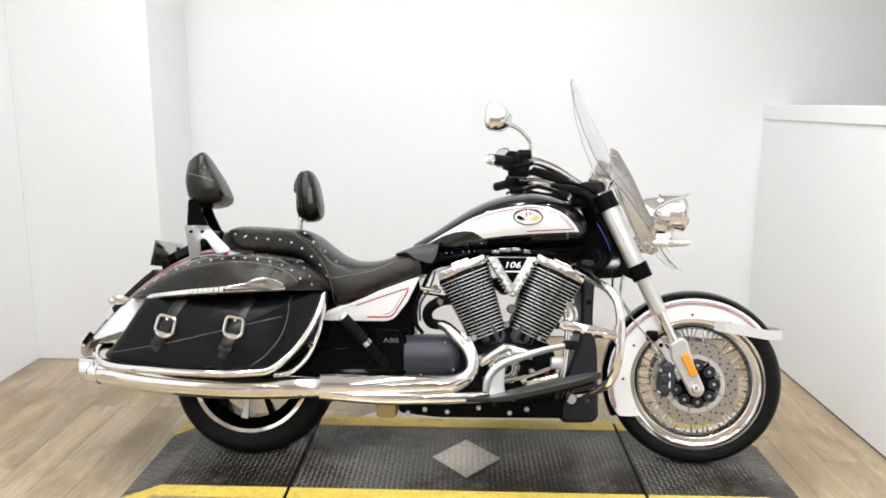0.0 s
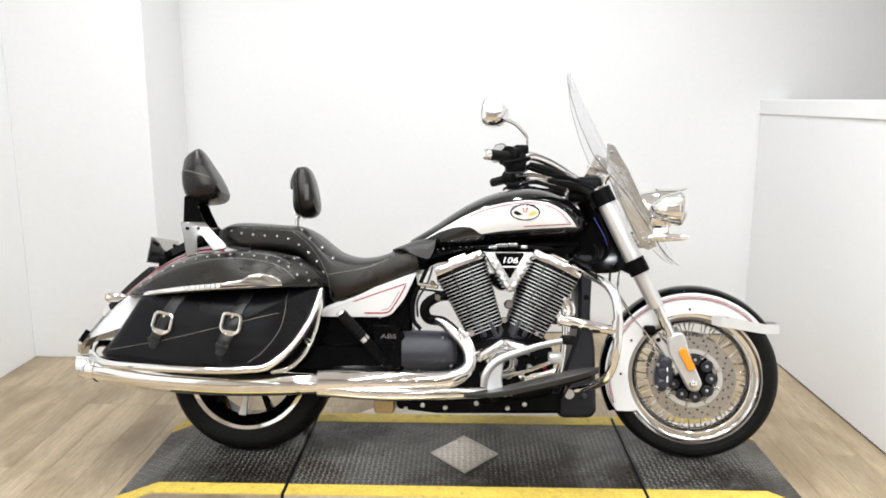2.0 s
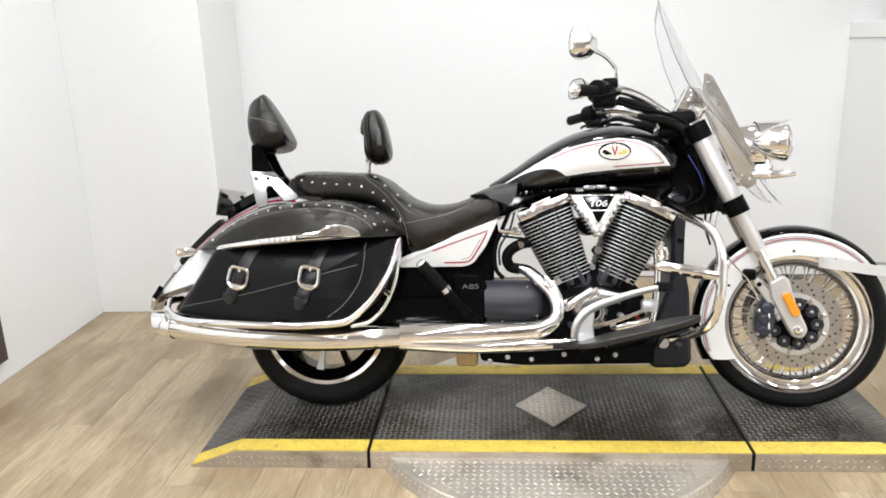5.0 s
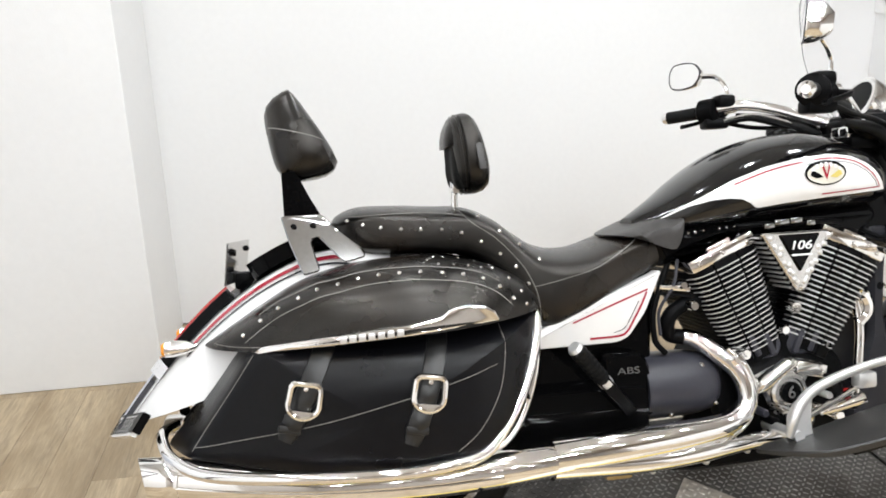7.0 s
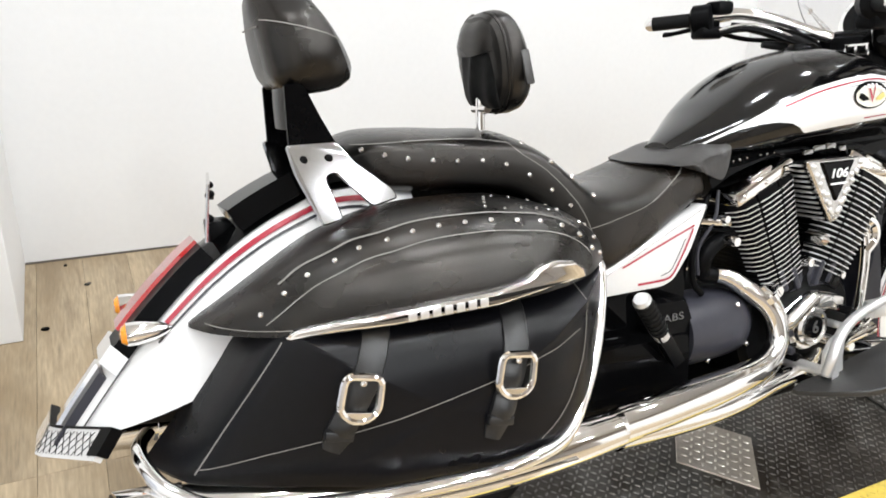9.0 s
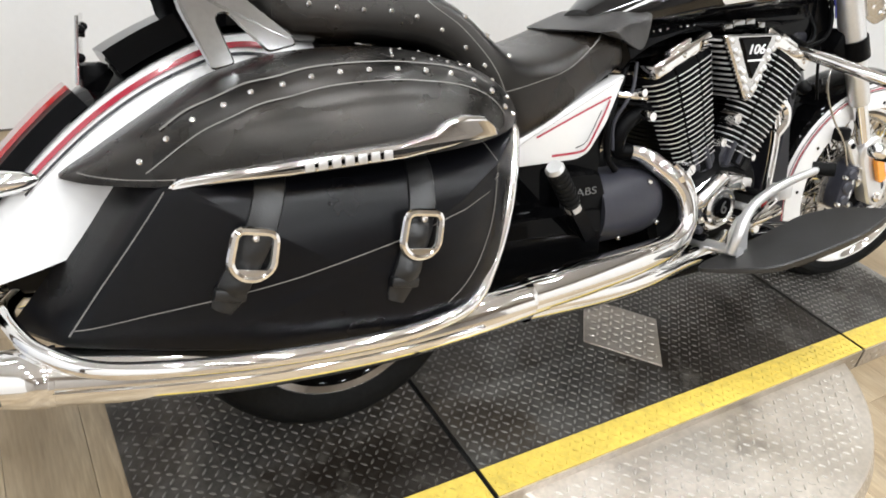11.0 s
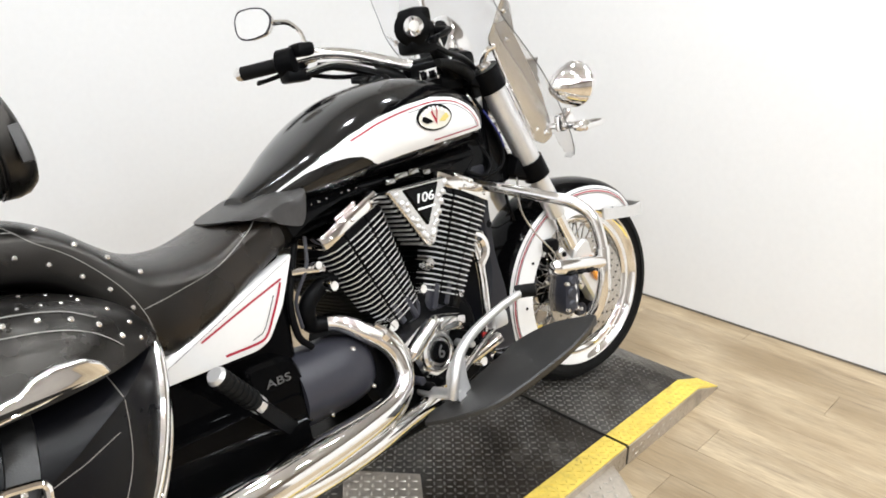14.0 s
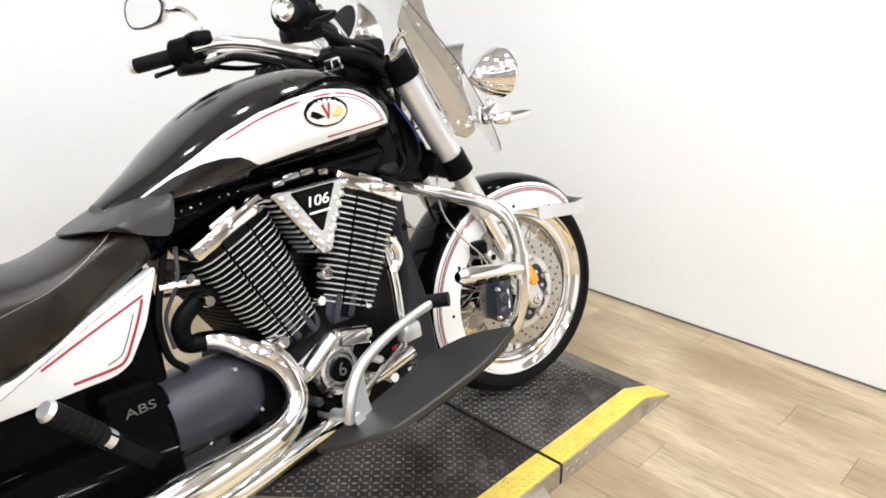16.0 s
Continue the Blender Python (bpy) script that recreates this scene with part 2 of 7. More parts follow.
def lathe(bm, profile, centre, axis="y", n=48, a0=0.0, a1=360.0):
    """Turns rows of (radius, along) round an axis through centre."""
    full = a1 - a0 >= 359.9
    rings = []
    for a in np.radians(np.linspace(a0, a1, n, endpoint=not full)):
        ring = []
        for r, t in profile:
            c, s = r * math.cos(a), r * math.sin(a)
            q = {"y": (c, t, s), "x": (t, c, s), "z": (c, s, t)}[axis]
            ring.append(Vector(centre) + Vector(q))
        rings.append(ring)
    if full:
        rings.append(rings[0])
        rows = [[bm.verts.new(q) for q in ring] for ring in rings[:-1]]
        rows.append(rows[0])
    else:
        rows = [[bm.verts.new(q) for q in ring] for ring in rings]
    for a, b in zip(rows, rows[1:]):
        for i in range(len(a) - 1):
            bm.faces.new((a[i], a[i + 1], b[i + 1], b[i]))
    return bm


def offset(poly, d):
    """A closed outline moved inwards by d."""
    p = np.array(poly, float)
    e = np.roll(p, -1, 0) - p
    area = (p[:, 0] * np.roll(p[:, 1], -1) - np.roll(p[:, 0], -1) * p[:, 1]).sum()
    nrm = np.stack([-e[:, 1], e[:, 0]], 1) * np.sign(area)
    nrm /= np.linalg.norm(nrm, axis=1, keepdims=True) + 1e-9
    m = nrm + np.roll(nrm, 1, 0)
    m /= np.maximum((m * m).sum(1, keepdims=True) / 2, 0.5)
    return p + d * m


def round_poly(poly, r=0.02, k=4):
    """Rounds the corners of an outline."""
    p = [np.array(q, float) for q in poly]
    out = []
    for i, q in enumerate(p):
        a, b = p[i - 1] - q, p[(i + 1) % len(p)] - q
        la, lb = np.linalg.norm(a), np.linalg.norm(b)
        d = min(r, 0.45 * la, 0.45 * lb)
        s, e = q + a / la * d, q + b / lb * d
        for t in np.linspace(0, 1, k):
            out.append((1 - t) ** 2 * s + 2 * t * (1 - t) * q + t**2 * e)
    return np.array(out)


def slab(bm, poly, rows, warp=None):
    """A plate with an outline in x and z: rows of (y, inset), from one face to the other."""
    rings = []
    for y, d in rows:
        ring = [Vector((q[0], y, q[1])) for q in offset(poly, d)]
        rings.append([warp(v) for v in ring] if warp else ring)
    return loft(bm, rings)


def shell(bm, poly, rows, warp=None):
    """As slab, but rows of (y, size): the outline shrinks towards its middle."""
    p = np.array(poly, float)
    c = p.mean(0)
    rings = []
    for y, k in rows:
        ring = [Vector((q[0], y, q[1])) for q in c + (p - c) * k]
        rings.append([warp(v) for v in ring] if warp else ring)
    return loft(bm, rings)


def thick(y0, y1, b=0.004):
    return [(y0, b), (y0 + math.copysign(b, y1 - y0), 0), (y1 - math.copysign(b, y1 - y0), 0), (y1, b)]


def text_mesh(body, size, depth):
    cu = bpy.data.curves.new("lettering", "FONT")
    cu.body, cu.size, cu.extrude, cu.align_x, cu.align_y = body, size, depth, "CENTER", "CENTER"
    ob = bpy.data.objects.new("lettering", cu)
    scene.collection.objects.link(ob)
    me = bpy.data.meshes.new_from_object(ob.evaluated_get(bpy.context.evaluated_depsgraph_get()))
    bpy.data.objects.remove(ob)
    bm = bmesh.new()
    bm.from_mesh(me)
    bpy.data.meshes.remove(me)
    return bm


def structure(name, bm, mat, label):
    return tagged(link_mesh(name, bm, mat, smooth=False), label, kind="structure")


# ---- the room ----
X_RIGHT, X_LEFT, Y_BACK, Y_STEP, X_STEP, H = 1.70, -2.36, 1.75, 1.215, -1.635, 2.75
Y_FRONT, X_FAR, Y_BAY = -7.0, 3.4, -2.95
# taupe dark enough to stand in for dim surroundings
DIMWALL = material("darkened_wall_paint", (0.44, 0.41, 0.38), 0.7, var=0.08, scale=2)
structure("wall_back", box(bmesh.new(), X_STEP, X_FAR, Y_BACK, Y_BACK + 0.12, 0, H), WALL, "white painted back wall of the photo bay")
structure("wall_step", box(bmesh.new(), X_LEFT, X_STEP, Y_STEP, Y_BACK + 0.12, 0, H, 0.004), WALL, "white painted projecting wall section")
structure("wall_left", box(bmesh.new(), X_LEFT - 0.12, X_LEFT, Y_BAY, Y_BACK + 0.12, 0, H), WALL, "white painted side wall with a framed panel")
structure("wall_half", box(bmesh.new(), X_RIGHT, X_RIGHT + 0.12, Y_BAY, Y_BACK, 0, 1.325), WALL, "white painted half-height side wall")
structure("trim_cap", box(bmesh.new(), X_RIGHT - 0.012, X_RIGHT + 0.14, Y_BAY, Y_BACK, 1.325, 1.405, 0.004), WALL, "white painted cap rail on the half wall")
# darker colour here imitates the weak light beyond the half wall
structure("wall_far", box(bmesh.new(), X_FAR, X_FAR + 0.12, Y_BAY, Y_BACK, 0, H), DIMWALL, "wall beyond the half wall, its dimness put into the colour")
# unseen walls, added and toned dark so the chrome reflects less white
structure("wall_front", box(bmesh.new(), X_LEFT - 0.12, X_FAR + 0.12, Y_FRONT - 0.12, Y_FRONT, 0, H), DIMWALL, "unseen taupe wall added to close the room and darken reflections")
structure("wall_unseen_left", box(bmesh.new(), X_LEFT - 0.12, X_LEFT, Y_FRONT, Y_BAY, 0, H), DIMWALL, "unseen taupe wall added to close the room and darken reflections")
structure("wall_unseen_right", box(bmesh.new(), X_FAR, X_FAR + 0.12, Y_FRONT, Y_BAY, 0, H), DIMWALL, "unseen taupe wall added to close the room and darken reflections")
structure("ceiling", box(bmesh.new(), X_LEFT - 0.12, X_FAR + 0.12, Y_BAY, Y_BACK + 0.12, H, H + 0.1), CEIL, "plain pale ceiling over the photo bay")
# unseen ceiling, toned dark for the same greyer reflections
structure("ceiling_unseen", box(bmesh.new(), X_LEFT - 0.12, X_FAR + 0.12, Y_FRONT - 0.12, Y_BAY, H, H + 0.1), DIMWALL, "unseen taupe ceiling added to close the room and darken reflections")
for nm, q in (("baseboard_right", (X_RIGHT - 0.003, X_RIGHT, -2.9, Y_BACK - 0.003)), ("baseboard_back", (X_STEP, X_RIGHT - 0.003, Y_BACK - 0.003, Y_BACK))):
    structure(nm, box(bmesh.new(), q[0], q[1], q[2], q[3], 0.0, 0.007), SUBFLOOR, "thin dark joint where the wall meets the floor")
floor = structure("floor", box(bmesh.new(), X_LEFT - 0.1, X_FAR + 0.1, Y_FRONT - 0.1, Y_BACK + 0.1, -0.06, -0.006), SUBFLOOR, "light oak vinyl plank floor")

# ---- display platform under the motorcycle ----
DECK_Z, Y_NEAR, Y_OFF = 0.063, -0.325, 0.36


def empty(name, label, category, m=None, group=""):
    ob = new(name)
    ob.empty_display_size = 0.1
    if m:
        ob.matrix_world = m
    return tagged(ob, label, category, group)


def deck_profile(x0, x1, ramp0=None, ramp1=None):
    """Top line of a platform section, from end to end."""
    line = []
    line += [(x0, 0.004), (ramp0, DECK_Z)] if ramp0 is not None else [(x0, DECK_Z)]
    line += [(ramp1, DECK_Z), (x1, 0.004)] if ramp1 is not None else [(x1, DECK_Z)]
    return line


def sheet(bm, line, y0, y1, lift, thickness):
    """A sheet that follows a line in x and z."""
    top = [(x, z + lift) for x, z in line]
    low = [(x, z + lift - thickness) for x, z in line]
    for i in range(len(line) - 1):
        (xa, za), (xb, zb), (xc, zc), (xd, zd) = top[i], top[i + 1], low[i + 1], low[i]
        v = [bm.verts.new(Vector(q)) for q in ((xa, y0, za), (xb, y0, zb), (xb, y1, zb), (xa, y1, za), (xd, y0, zd), (xc, y0, zc), (xc, y1, zc), (xd, y1, zd))]
        for f in ((0, 1, 2, 3), (7, 6, 5, 4), (0, 4, 5, 1), (1, 5, 6, 2), (2, 6, 7, 3), (3, 7, 4, 0)):
            bm.faces.new([v[k] for k in f])
    return bm


def lozenges(spots, length, width, height):
    """Raised tread marks: rows of (x, y, angle, place)."""
    bm = bmesh.new()
    for x, y, a, place in spots:
        ca, sa = math.cos(a), math.sin(a)
        base = []
        for u, w in ((-1, 0), (-0.4, -1), (0.4, -1), (1, 0), (0.4, 1), (-0.4, 1)):
            base.append((x + (u * length * ca - w * width * sa) / 2, y + (u * length * sa + w * width * ca) / 2))
        cx, cy = x, y
        low = [bm.verts.new(place(px, py, -0.0005)) for px, py in base]
        top = [bm.verts.new(place(cx + 0.6 * (px - cx), cy + 0.6 * (py - cy), height)) for px, py in base]
        for i in range(6):
            bm.faces.new((low[i], low[(i + 1) % 6], top[(i + 1) % 6], top[i]))
        bm.faces.new(top)
    return bm


def tread_spots(x0, x1, y0, y1, step, keep, place):
    out = []
    for i in range(int((x1 - x0) / step) + 1):
        for j in range(int((y1 - y0) / step) + 1):
            x, y = x0 + (i + 0.5) * step, y0 + (j + 0.5) * step
            if x < x1 and y < y1 and keep(x, y):
                out.append((x, y, math.pi / 4 if (i + j) % 2 else -math.pi / 4, place))
    return out


def platform_section(x0, x1, ramp0, ramp1, label):
    line = deck_profile(x0, x1, ramp0, ramp1)
    thing = empty("display_platform_section", label, "platform", pose((x0 + x1) / 2, 0, 0), "platform sections")
    inv = thing.matrix_world.inverted()

    def add(name, bm, mat, lab="", smooth=False):
        bm.transform(inv)
        return link_mesh(name, bm, mat, thing, lab, smooth=smooth)

    bm = bmesh.new()
    rings = [[Vector((x, y, z)) for x, z in [(x0, 0.0)] + line + [(x1, 0.0)]] for y in (Y_NEAR + 0.004, Y_OFF - 0.004)]
    loft(bm, rings)
    add("deck", bm, DECK, "dark worn tread plate deck")
    add("edge_stripe", sheet(bmesh.new(), line, Y_NEAR, Y_NEAR + 0.072, 0.0022, 0.003), YELLOW, "yellow painted safety edge")
    add("edge_stripe", sheet(bmesh.new(), line, Y_OFF - 0.085, Y_OFF, 0.0022, 0.003), YELLOW, "yellow painted safety edge")
    bm = bmesh.new()
    loft(bm, [[Vector((x, y, z - 0.001)) for x, z in [(x0, 0.0)] + line + [(x1, 0.0)]] for y in (Y_NEAR - 0.004, Y_NEAR + 0.006)])
    add("skirt", bm, STEEL, "bare metal tread plate skirt")

    def top_at(x):
        return float(np.interp(x, [q[0] for q in line], [q[1] for q in line]))

    def on_top(x, y, h):
        return Vector((x, y, top_at(x) + h))

    def diamond(x, y):
        return abs(x) / 0.134 + abs(y) / 0.160 > 1.08

    spots = tread_spots(x0 + 0.005, x1 - 0.005, Y_NEAR + 0.075, Y_OFF - 0.088, 0.0190, diamond, on_top)
    t = add("deck_tread", lozenges(spots, 0.0185, 0.0052, 0.0020), TREAD)
    t["kind"] = "stuff"
    spots = tread_spots(x0 + 0.005, x1 - 0.005, Y_NEAR + 0.004, Y_NEAR + 0.07, 0.0190, lambda x, y: True, lambda x, y, h: Vector((x, y, top_at(x) + 0.002 + h)))
    t = add("stripe_tread", lozenges(spots, 0.0185, 0.0050, 0.0018), WORNYELLOW)
    t["kind"] = "stuff"

    def on_skirt(x, y, h):
        return Vector((x, Y_NEAR - 0.004 - h, y))

    spots = tread_spots(x0 + 0.01, x1 - 0.01, 0.004, 0.06, 0.022, lambda x, y: y < top_at(x) - 0.008, on_skirt)
    t = add("skirt_tread", lozenges(spots, 0.019, 0.006, 0.0014), STEEL)
    t["kind"] = "stuff"
    return thing


platform_section(-1.245, -0.634, -1.085, None, "dark tread plate ramp with yellow edges under the rear wheel")
centre = platform_section(-0.622, 0.622, None, None, "dark tread plate centre section with a bare metal diamond")
platform_section(0.634, 1.21, None, 1.055, "dark tread plate ramp with yellow edges under the front wheel")
bm = bmesh.new()
loft(bm, [[Vector((x * k, y * k, DECK_Z + z)) for x, y in ((0.132, 0), (0, 0.157), (-0.132, 0), (0, -0.157))] for z, k in ((0.0, 1.0), (0.003, 1.0), (0.004, 0.985))])
link_mesh("diamond_plate", bm, STEEL, centre, "bare metal tread plate diamond", smooth=False)
spots = tread_spots(-0.13, 0.13, -0.155, 0.155, 0.022, lambda x, y: abs(x) / 0.132 + abs(y) / 0.157 < 0.9, lambda x, y, h: Vector((x, y, DECK_Z + 0.004 + h)))
link_mesh("diamond_tread", lozenges(spots, 0.02, 0.0065, 0.0016), STEEL_TREAD, centre, smooth=False)["kind"] = "stuff"

for x in (-0.628, 0.628):
    bm = bmesh.new()
    box(bm, x - 0.0052, x + 0.0052, Y_NEAR - 0.002, Y_OFF - 0.006, 0.001, DECK_Z - 0.004)
    link_mesh("section_joint", bm, RUBBER, centre, "black joint strip between platform sections", smooth=False)

disc = empty("turntable", "round bare metal tread plate turntable under the platform", "turntable", pose(0, -0.012, 0))
bm = bmesh.new()
lathe(bm, [(0.0, 0.042), (0.632, 0.042), (0.638, 0.039), (0.655, 0.0), (0.0, 0.0)], (0, 0, 0), "z", 96)
link_mesh("turntable_plate", bm, STEEL, disc, sharp=20)
spots = tread_spots(-0.62, 0.62, -0.62, -0.32, 0.024, lambda x, y: math.hypot(x, y) < 0.61, lambda x, y, h: Vector((x, y, 0.042 + h)))
link_mesh("turntable_tread", lozenges(spots, 0.022, 0.007, 0.0018), STEEL_TREAD, disc, smooth=False)["kind"] = "stuff"

spots = [(a, z, math.pi / 4 if k % 2 else -math.pi / 4, lambda u, v, h: Vector(((0.653 - v * 0.42 + h) * math.cos(u / 0.65), (0.653 - v * 0.42 + h) * math.sin(u / 0.65), v))) for k, (a, z) in enumerate((0.65 * math.pi + 0.024 * i, 0.012 + 0.017 * j) for i in range(86) for j in range(2))]
link_mesh("rim_tread", lozenges(spots, 0.018, 0.006, 0.0016), STEEL_TREAD, disc, smooth=False)["kind"] = "stuff"

# ---- framed panel on the side wall ----
panel = empty("framed_panel", "dark-framed white honeycomb panel on the white side wall", "panel", pose(X_LEFT, 0, 0))
for y0, y1, z0, z1 in ((0.275, 0.357, 0.10, 2.1), (-0.98, -0.90, 0.10, 2.1), (-0.90, 0.275, 0.10, 0.175), (-0.90, 0.275, 2.025, 2.1)):
    link_mesh("frame_bar", box(bmesh.new(), 0.001, 0.035, y0 + 0.001, y1 - 0.001, z0, z1, 0.004), FRAMEWOOD, panel)
link_mesh("panel_sheet", box(bmesh.new(), 0.001, 0.012, -0.90, 0.275, 0.175, 2.025), HONEY, panel, "white honeycomb sheet")
bm = bmesh.new()
for i in range(22):
    for j in range(46):
        y, z = -0.13 + i * 0.0185 + (j % 2) * 0.009, 0.19 + j * 0.0165
        if y < 0.268:
            box(bm, 0.012, 0.0145, y - 0.007, y + 0.007, z - 0.006, z + 0.006)
link_mesh("honeycomb_film", bm, material("honeycomb_cell", (0.55, 0.6, 0.7), 0.3), panel, smooth=False)["kind"] = "stuff"

# ---- the motorcycle, built upright round its own middle plane (x forward, y to its left, z up) and leaned on its stand ----
LEAN, K = 15.5, 1.05
bike = empty("motorcycle", "black and white touring cruiser motorcycle leaning on its side stand", "motorcycle", pose(0, 0, DECK_Z, -LEAN, 0, 0))
STEER_AXIS = (Vector((0.49, 0, 0.945)), Vector((0.44, 0, -0.90)).normalized())
STEER = Matrix.Translation(STEER_AXIS[0]) @ Matrix.Rotation(radians(4.5), 4, STEER_AXIS[1]) @ Matrix.Translation(-STEER_AXIS[0])
SCREEN = Matrix.Translation(STEER_AXIS[0]) @ Matrix.Rotation(radians(10.5), 4, STEER_AXIS[1]) @ Matrix.Translation(-STEER_AXIS[0])
FRONT = Matrix.Translation((0.40, 0, 0.945)) @ Matrix.Rotation(radians(12), 4, STEER_AXIS[1]) @ Matrix.Translation((-0.389, 0, -0.945))
SCALE = Matrix.Scale(K, 4)


def bp(name, bm, mat, parent=None, label="", sharp=35.0, smooth=True, steer=None):
    """Links one part of the motorcycle."""
    bm.transform(SCALE if steer is None else SCALE @ steer)
    return link_mesh(name, bm, mat, parent or bike, label, sharp, smooth)


def tree_of(bm):
    bmesh.ops.recalc_face_normals(bm, faces=bm.faces)
    return BVHTree.FromBMesh(bm)


def touch(tree, x, z, side=-1, start=0.7):
    """Where a sideways ray meets a surface: the place and the outward normal."""
    p, n, _, _ = tree.ray_cast(Vector((x, side * start, z)), Vector((0, -side, 0)))
    if p is None:
        p, n, _, _ = tree.find_nearest(Vector((x, side * 0.2, z)))
    if n.dot(Vector((0, side, 0.3))) < 0:
        n = -n
    return p, n


def on_surface(tree, pts, side=-1, lift=0.001):
    out = []
    for x, z in pts:
        p, n = touch(tree, x, z, side)
        out.append(p + n * lift)
    return out


def line_on(tree, pts, width, side=-1, lift=0.0015, k=8):
    """A thin flat band that follows a surface."""
    rows = crom(pts, k)
    way = np.gradient(rows, axis=0)
    way /= np.linalg.norm(way, axis=1, keepdims=True) + 1e-9
    nrm = np.stack([-way[:, 1], way[:, 0]], 1) * width / 2
    bm = bmesh.new()
    a = [bm.verts.new(q) for q in on_surface(tree, rows + nrm, side, lift)]
    b = [bm.verts.new(q) for q in on_surface(tree, rows - nrm, side, lift)]
    for i in range(len(a) - 1):
        bm.faces.new((a[i], a[i + 1], b[i + 1], b[i]))
    return bm


def patch_on(tree, upper, lower, side=-1, lift=0.0012, nx=60, nz=10):
    """A painted field between two lines, laid on a surface."""
    u, l = np.array(upper), np.array(lower)
    xs = np.linspace(u[0, 0], u[-1, 0], nx)
    zu, zl = np.interp(xs, u[:, 0], u[:, 1]), np.interp(xs, l[:, 0], l[:, 1])
    bm = bmesh.new()
    rows = []
    for x, a, b in zip(xs, zu, zl):
        rows.append([bm.verts.new(q) for q in on_surface(tree, [(x, b + (a - b) * t) for t in np.linspace(0, 1, nz)], side, lift)])
    for p, q in zip(rows, rows[1:]):
        for i in range(nz - 1):
            bm.faces.new((p[i], p[i + 1], q[i + 1], q[i]))
    return bm


def dome(bm, place, normal, r, h):
    """A rivet head or bolt."""
    q = Vector((0, 0, 1)).rotation_difference(normal).to_matrix().to_4x4()
    m = Matrix.Translation(place) @ q
    rings = []
    for f, z in ((1.0, -0.3), (1.0, 0.2), (0.8, 0.7), (0.4, 1.0)):
        rings.append([m @ Vector((r * f * math.cos(a), r * f * math.sin(a), h * z)) for a in np.linspace(0, 2 * math.pi, 10, endpoint=False)])
    return loft(bm, rings)


def ring_section(x, top, hw, bot, e=0.75, n=28, belly=0.45, y0=0.0, e_low=None):
    """A rounded cross-section across the machine."""
    zc = bot + belly * (top - bot)
    out = []
    for a in np.linspace(0, 2 * math.pi, n, endpoint=False):
        c, s = math.cos(a), math.sin(a)
        k = e if s > 0 or e_low is None else e_low
        y = hw * math.copysign(abs(c) ** k, c)
        h = (top - zc) if s > 0 else (zc - bot)
        out.append(Vector((x, y + y0, zc + h * math.copysign(abs(s) ** k, s))))
    return out


# --- wheels ---
FW, RW, TR = Vector((0.807, 0, 0.302)), Vector((-0.79, 0.028, 0.302)), 0.302


def tyre_bm(c, r, half, rim):
    prof = []
    for a in np.linspace(-1, 1, 21):
        w = half * math.sin(a * math.pi / 2)
        rr = r - 0.042 * (1 - math.cos(a * math.pi / 2)) ** 0.9
        prof.append((rr, w))
    side = [(rim + 0.03, -half * 1.0), (rim + 0.004, -half * 0.86), (rim - 0.012, -half * 0.8)]
    prof = side[::-1] + prof + [(q, -w) for q, w in side]
    bm = lathe(bmesh.new(), prof, c, "y", 96)
    return bm


half_rim = [(0.188 + (r - 0.196) * 1.30, y) for r, y in ((0.196, -0.022), (0.197, -0.032), (0.202, -0.041), (0.208, -0.0455), (0.2115, -0.0450), (0.2135, -0.0425), (0.219, -0.0425), (0.2255, -0.0465), (0.230, -0.0525), (0.233, -0.0570), (0.2365, -0.0580), (0.2395, -0.0555), (0.2400, -0.051), (0.228, -0.044), (0.212, -0.034))]
front = bp("front_wheel", lathe(bmesh.new(), half_rim + [(0.200, 0.0)] + [(r, -y) for r, y in half_rim[::-1]] + [half_rim[0]], FW, "y", 96), CHROME, label="chrome laced wheel rim", steer=FRONT)
bp("tyre", tyre_bm(FW, TR, 0.063, 0.243), RUBBER, front, "black front tyre", steer=FRONT)
bp("hub", lathe(bmesh.new(), [(0.012, -0.075), (0.03, -0.075), (0.042, -0.062), (0.045, -0.05), (0.028, -0.035), (0.028, 0.035), (0.045, 0.05), (0.042, 0.062), (0.03, 0.075), (0.012, 0.075)], FW, "y", 40), CHROME, front, steer=FRONT)
for i in range(60):
    a = 2 * math.pi * i / 60
    side = -1 if i % 2 else 1
    b = a + (0.62 if (i // 2) % 2 else -0.62)
    p = FW + Vector((0.043 * math.cos(b), 0.045 * side, 0.043 * math.sin(b)))
    q = FW + Vector((0.194 * math.cos(a), 0.012 * side, 0.194 * math.sin(a)))
    bm = tube(bmesh.new(), [p, q], 0.0023, 6, smooth=False)
    tube(bm, [q + (p - q) * 0.10, q], 0.0042, 6, smooth=False)
    bp("spoke", bm, CHROME, front, steer=FRONT)


def disc_bm(c, y, r0, r1, t=0.005):
    bm = lathe(bmesh.new(), [(r0, y - t / 2), (r1, y - t / 2), (r1, y + t / 2), (r0, y + t / 2), (r0, y - t / 2)], c, "y", 72)
    return bm


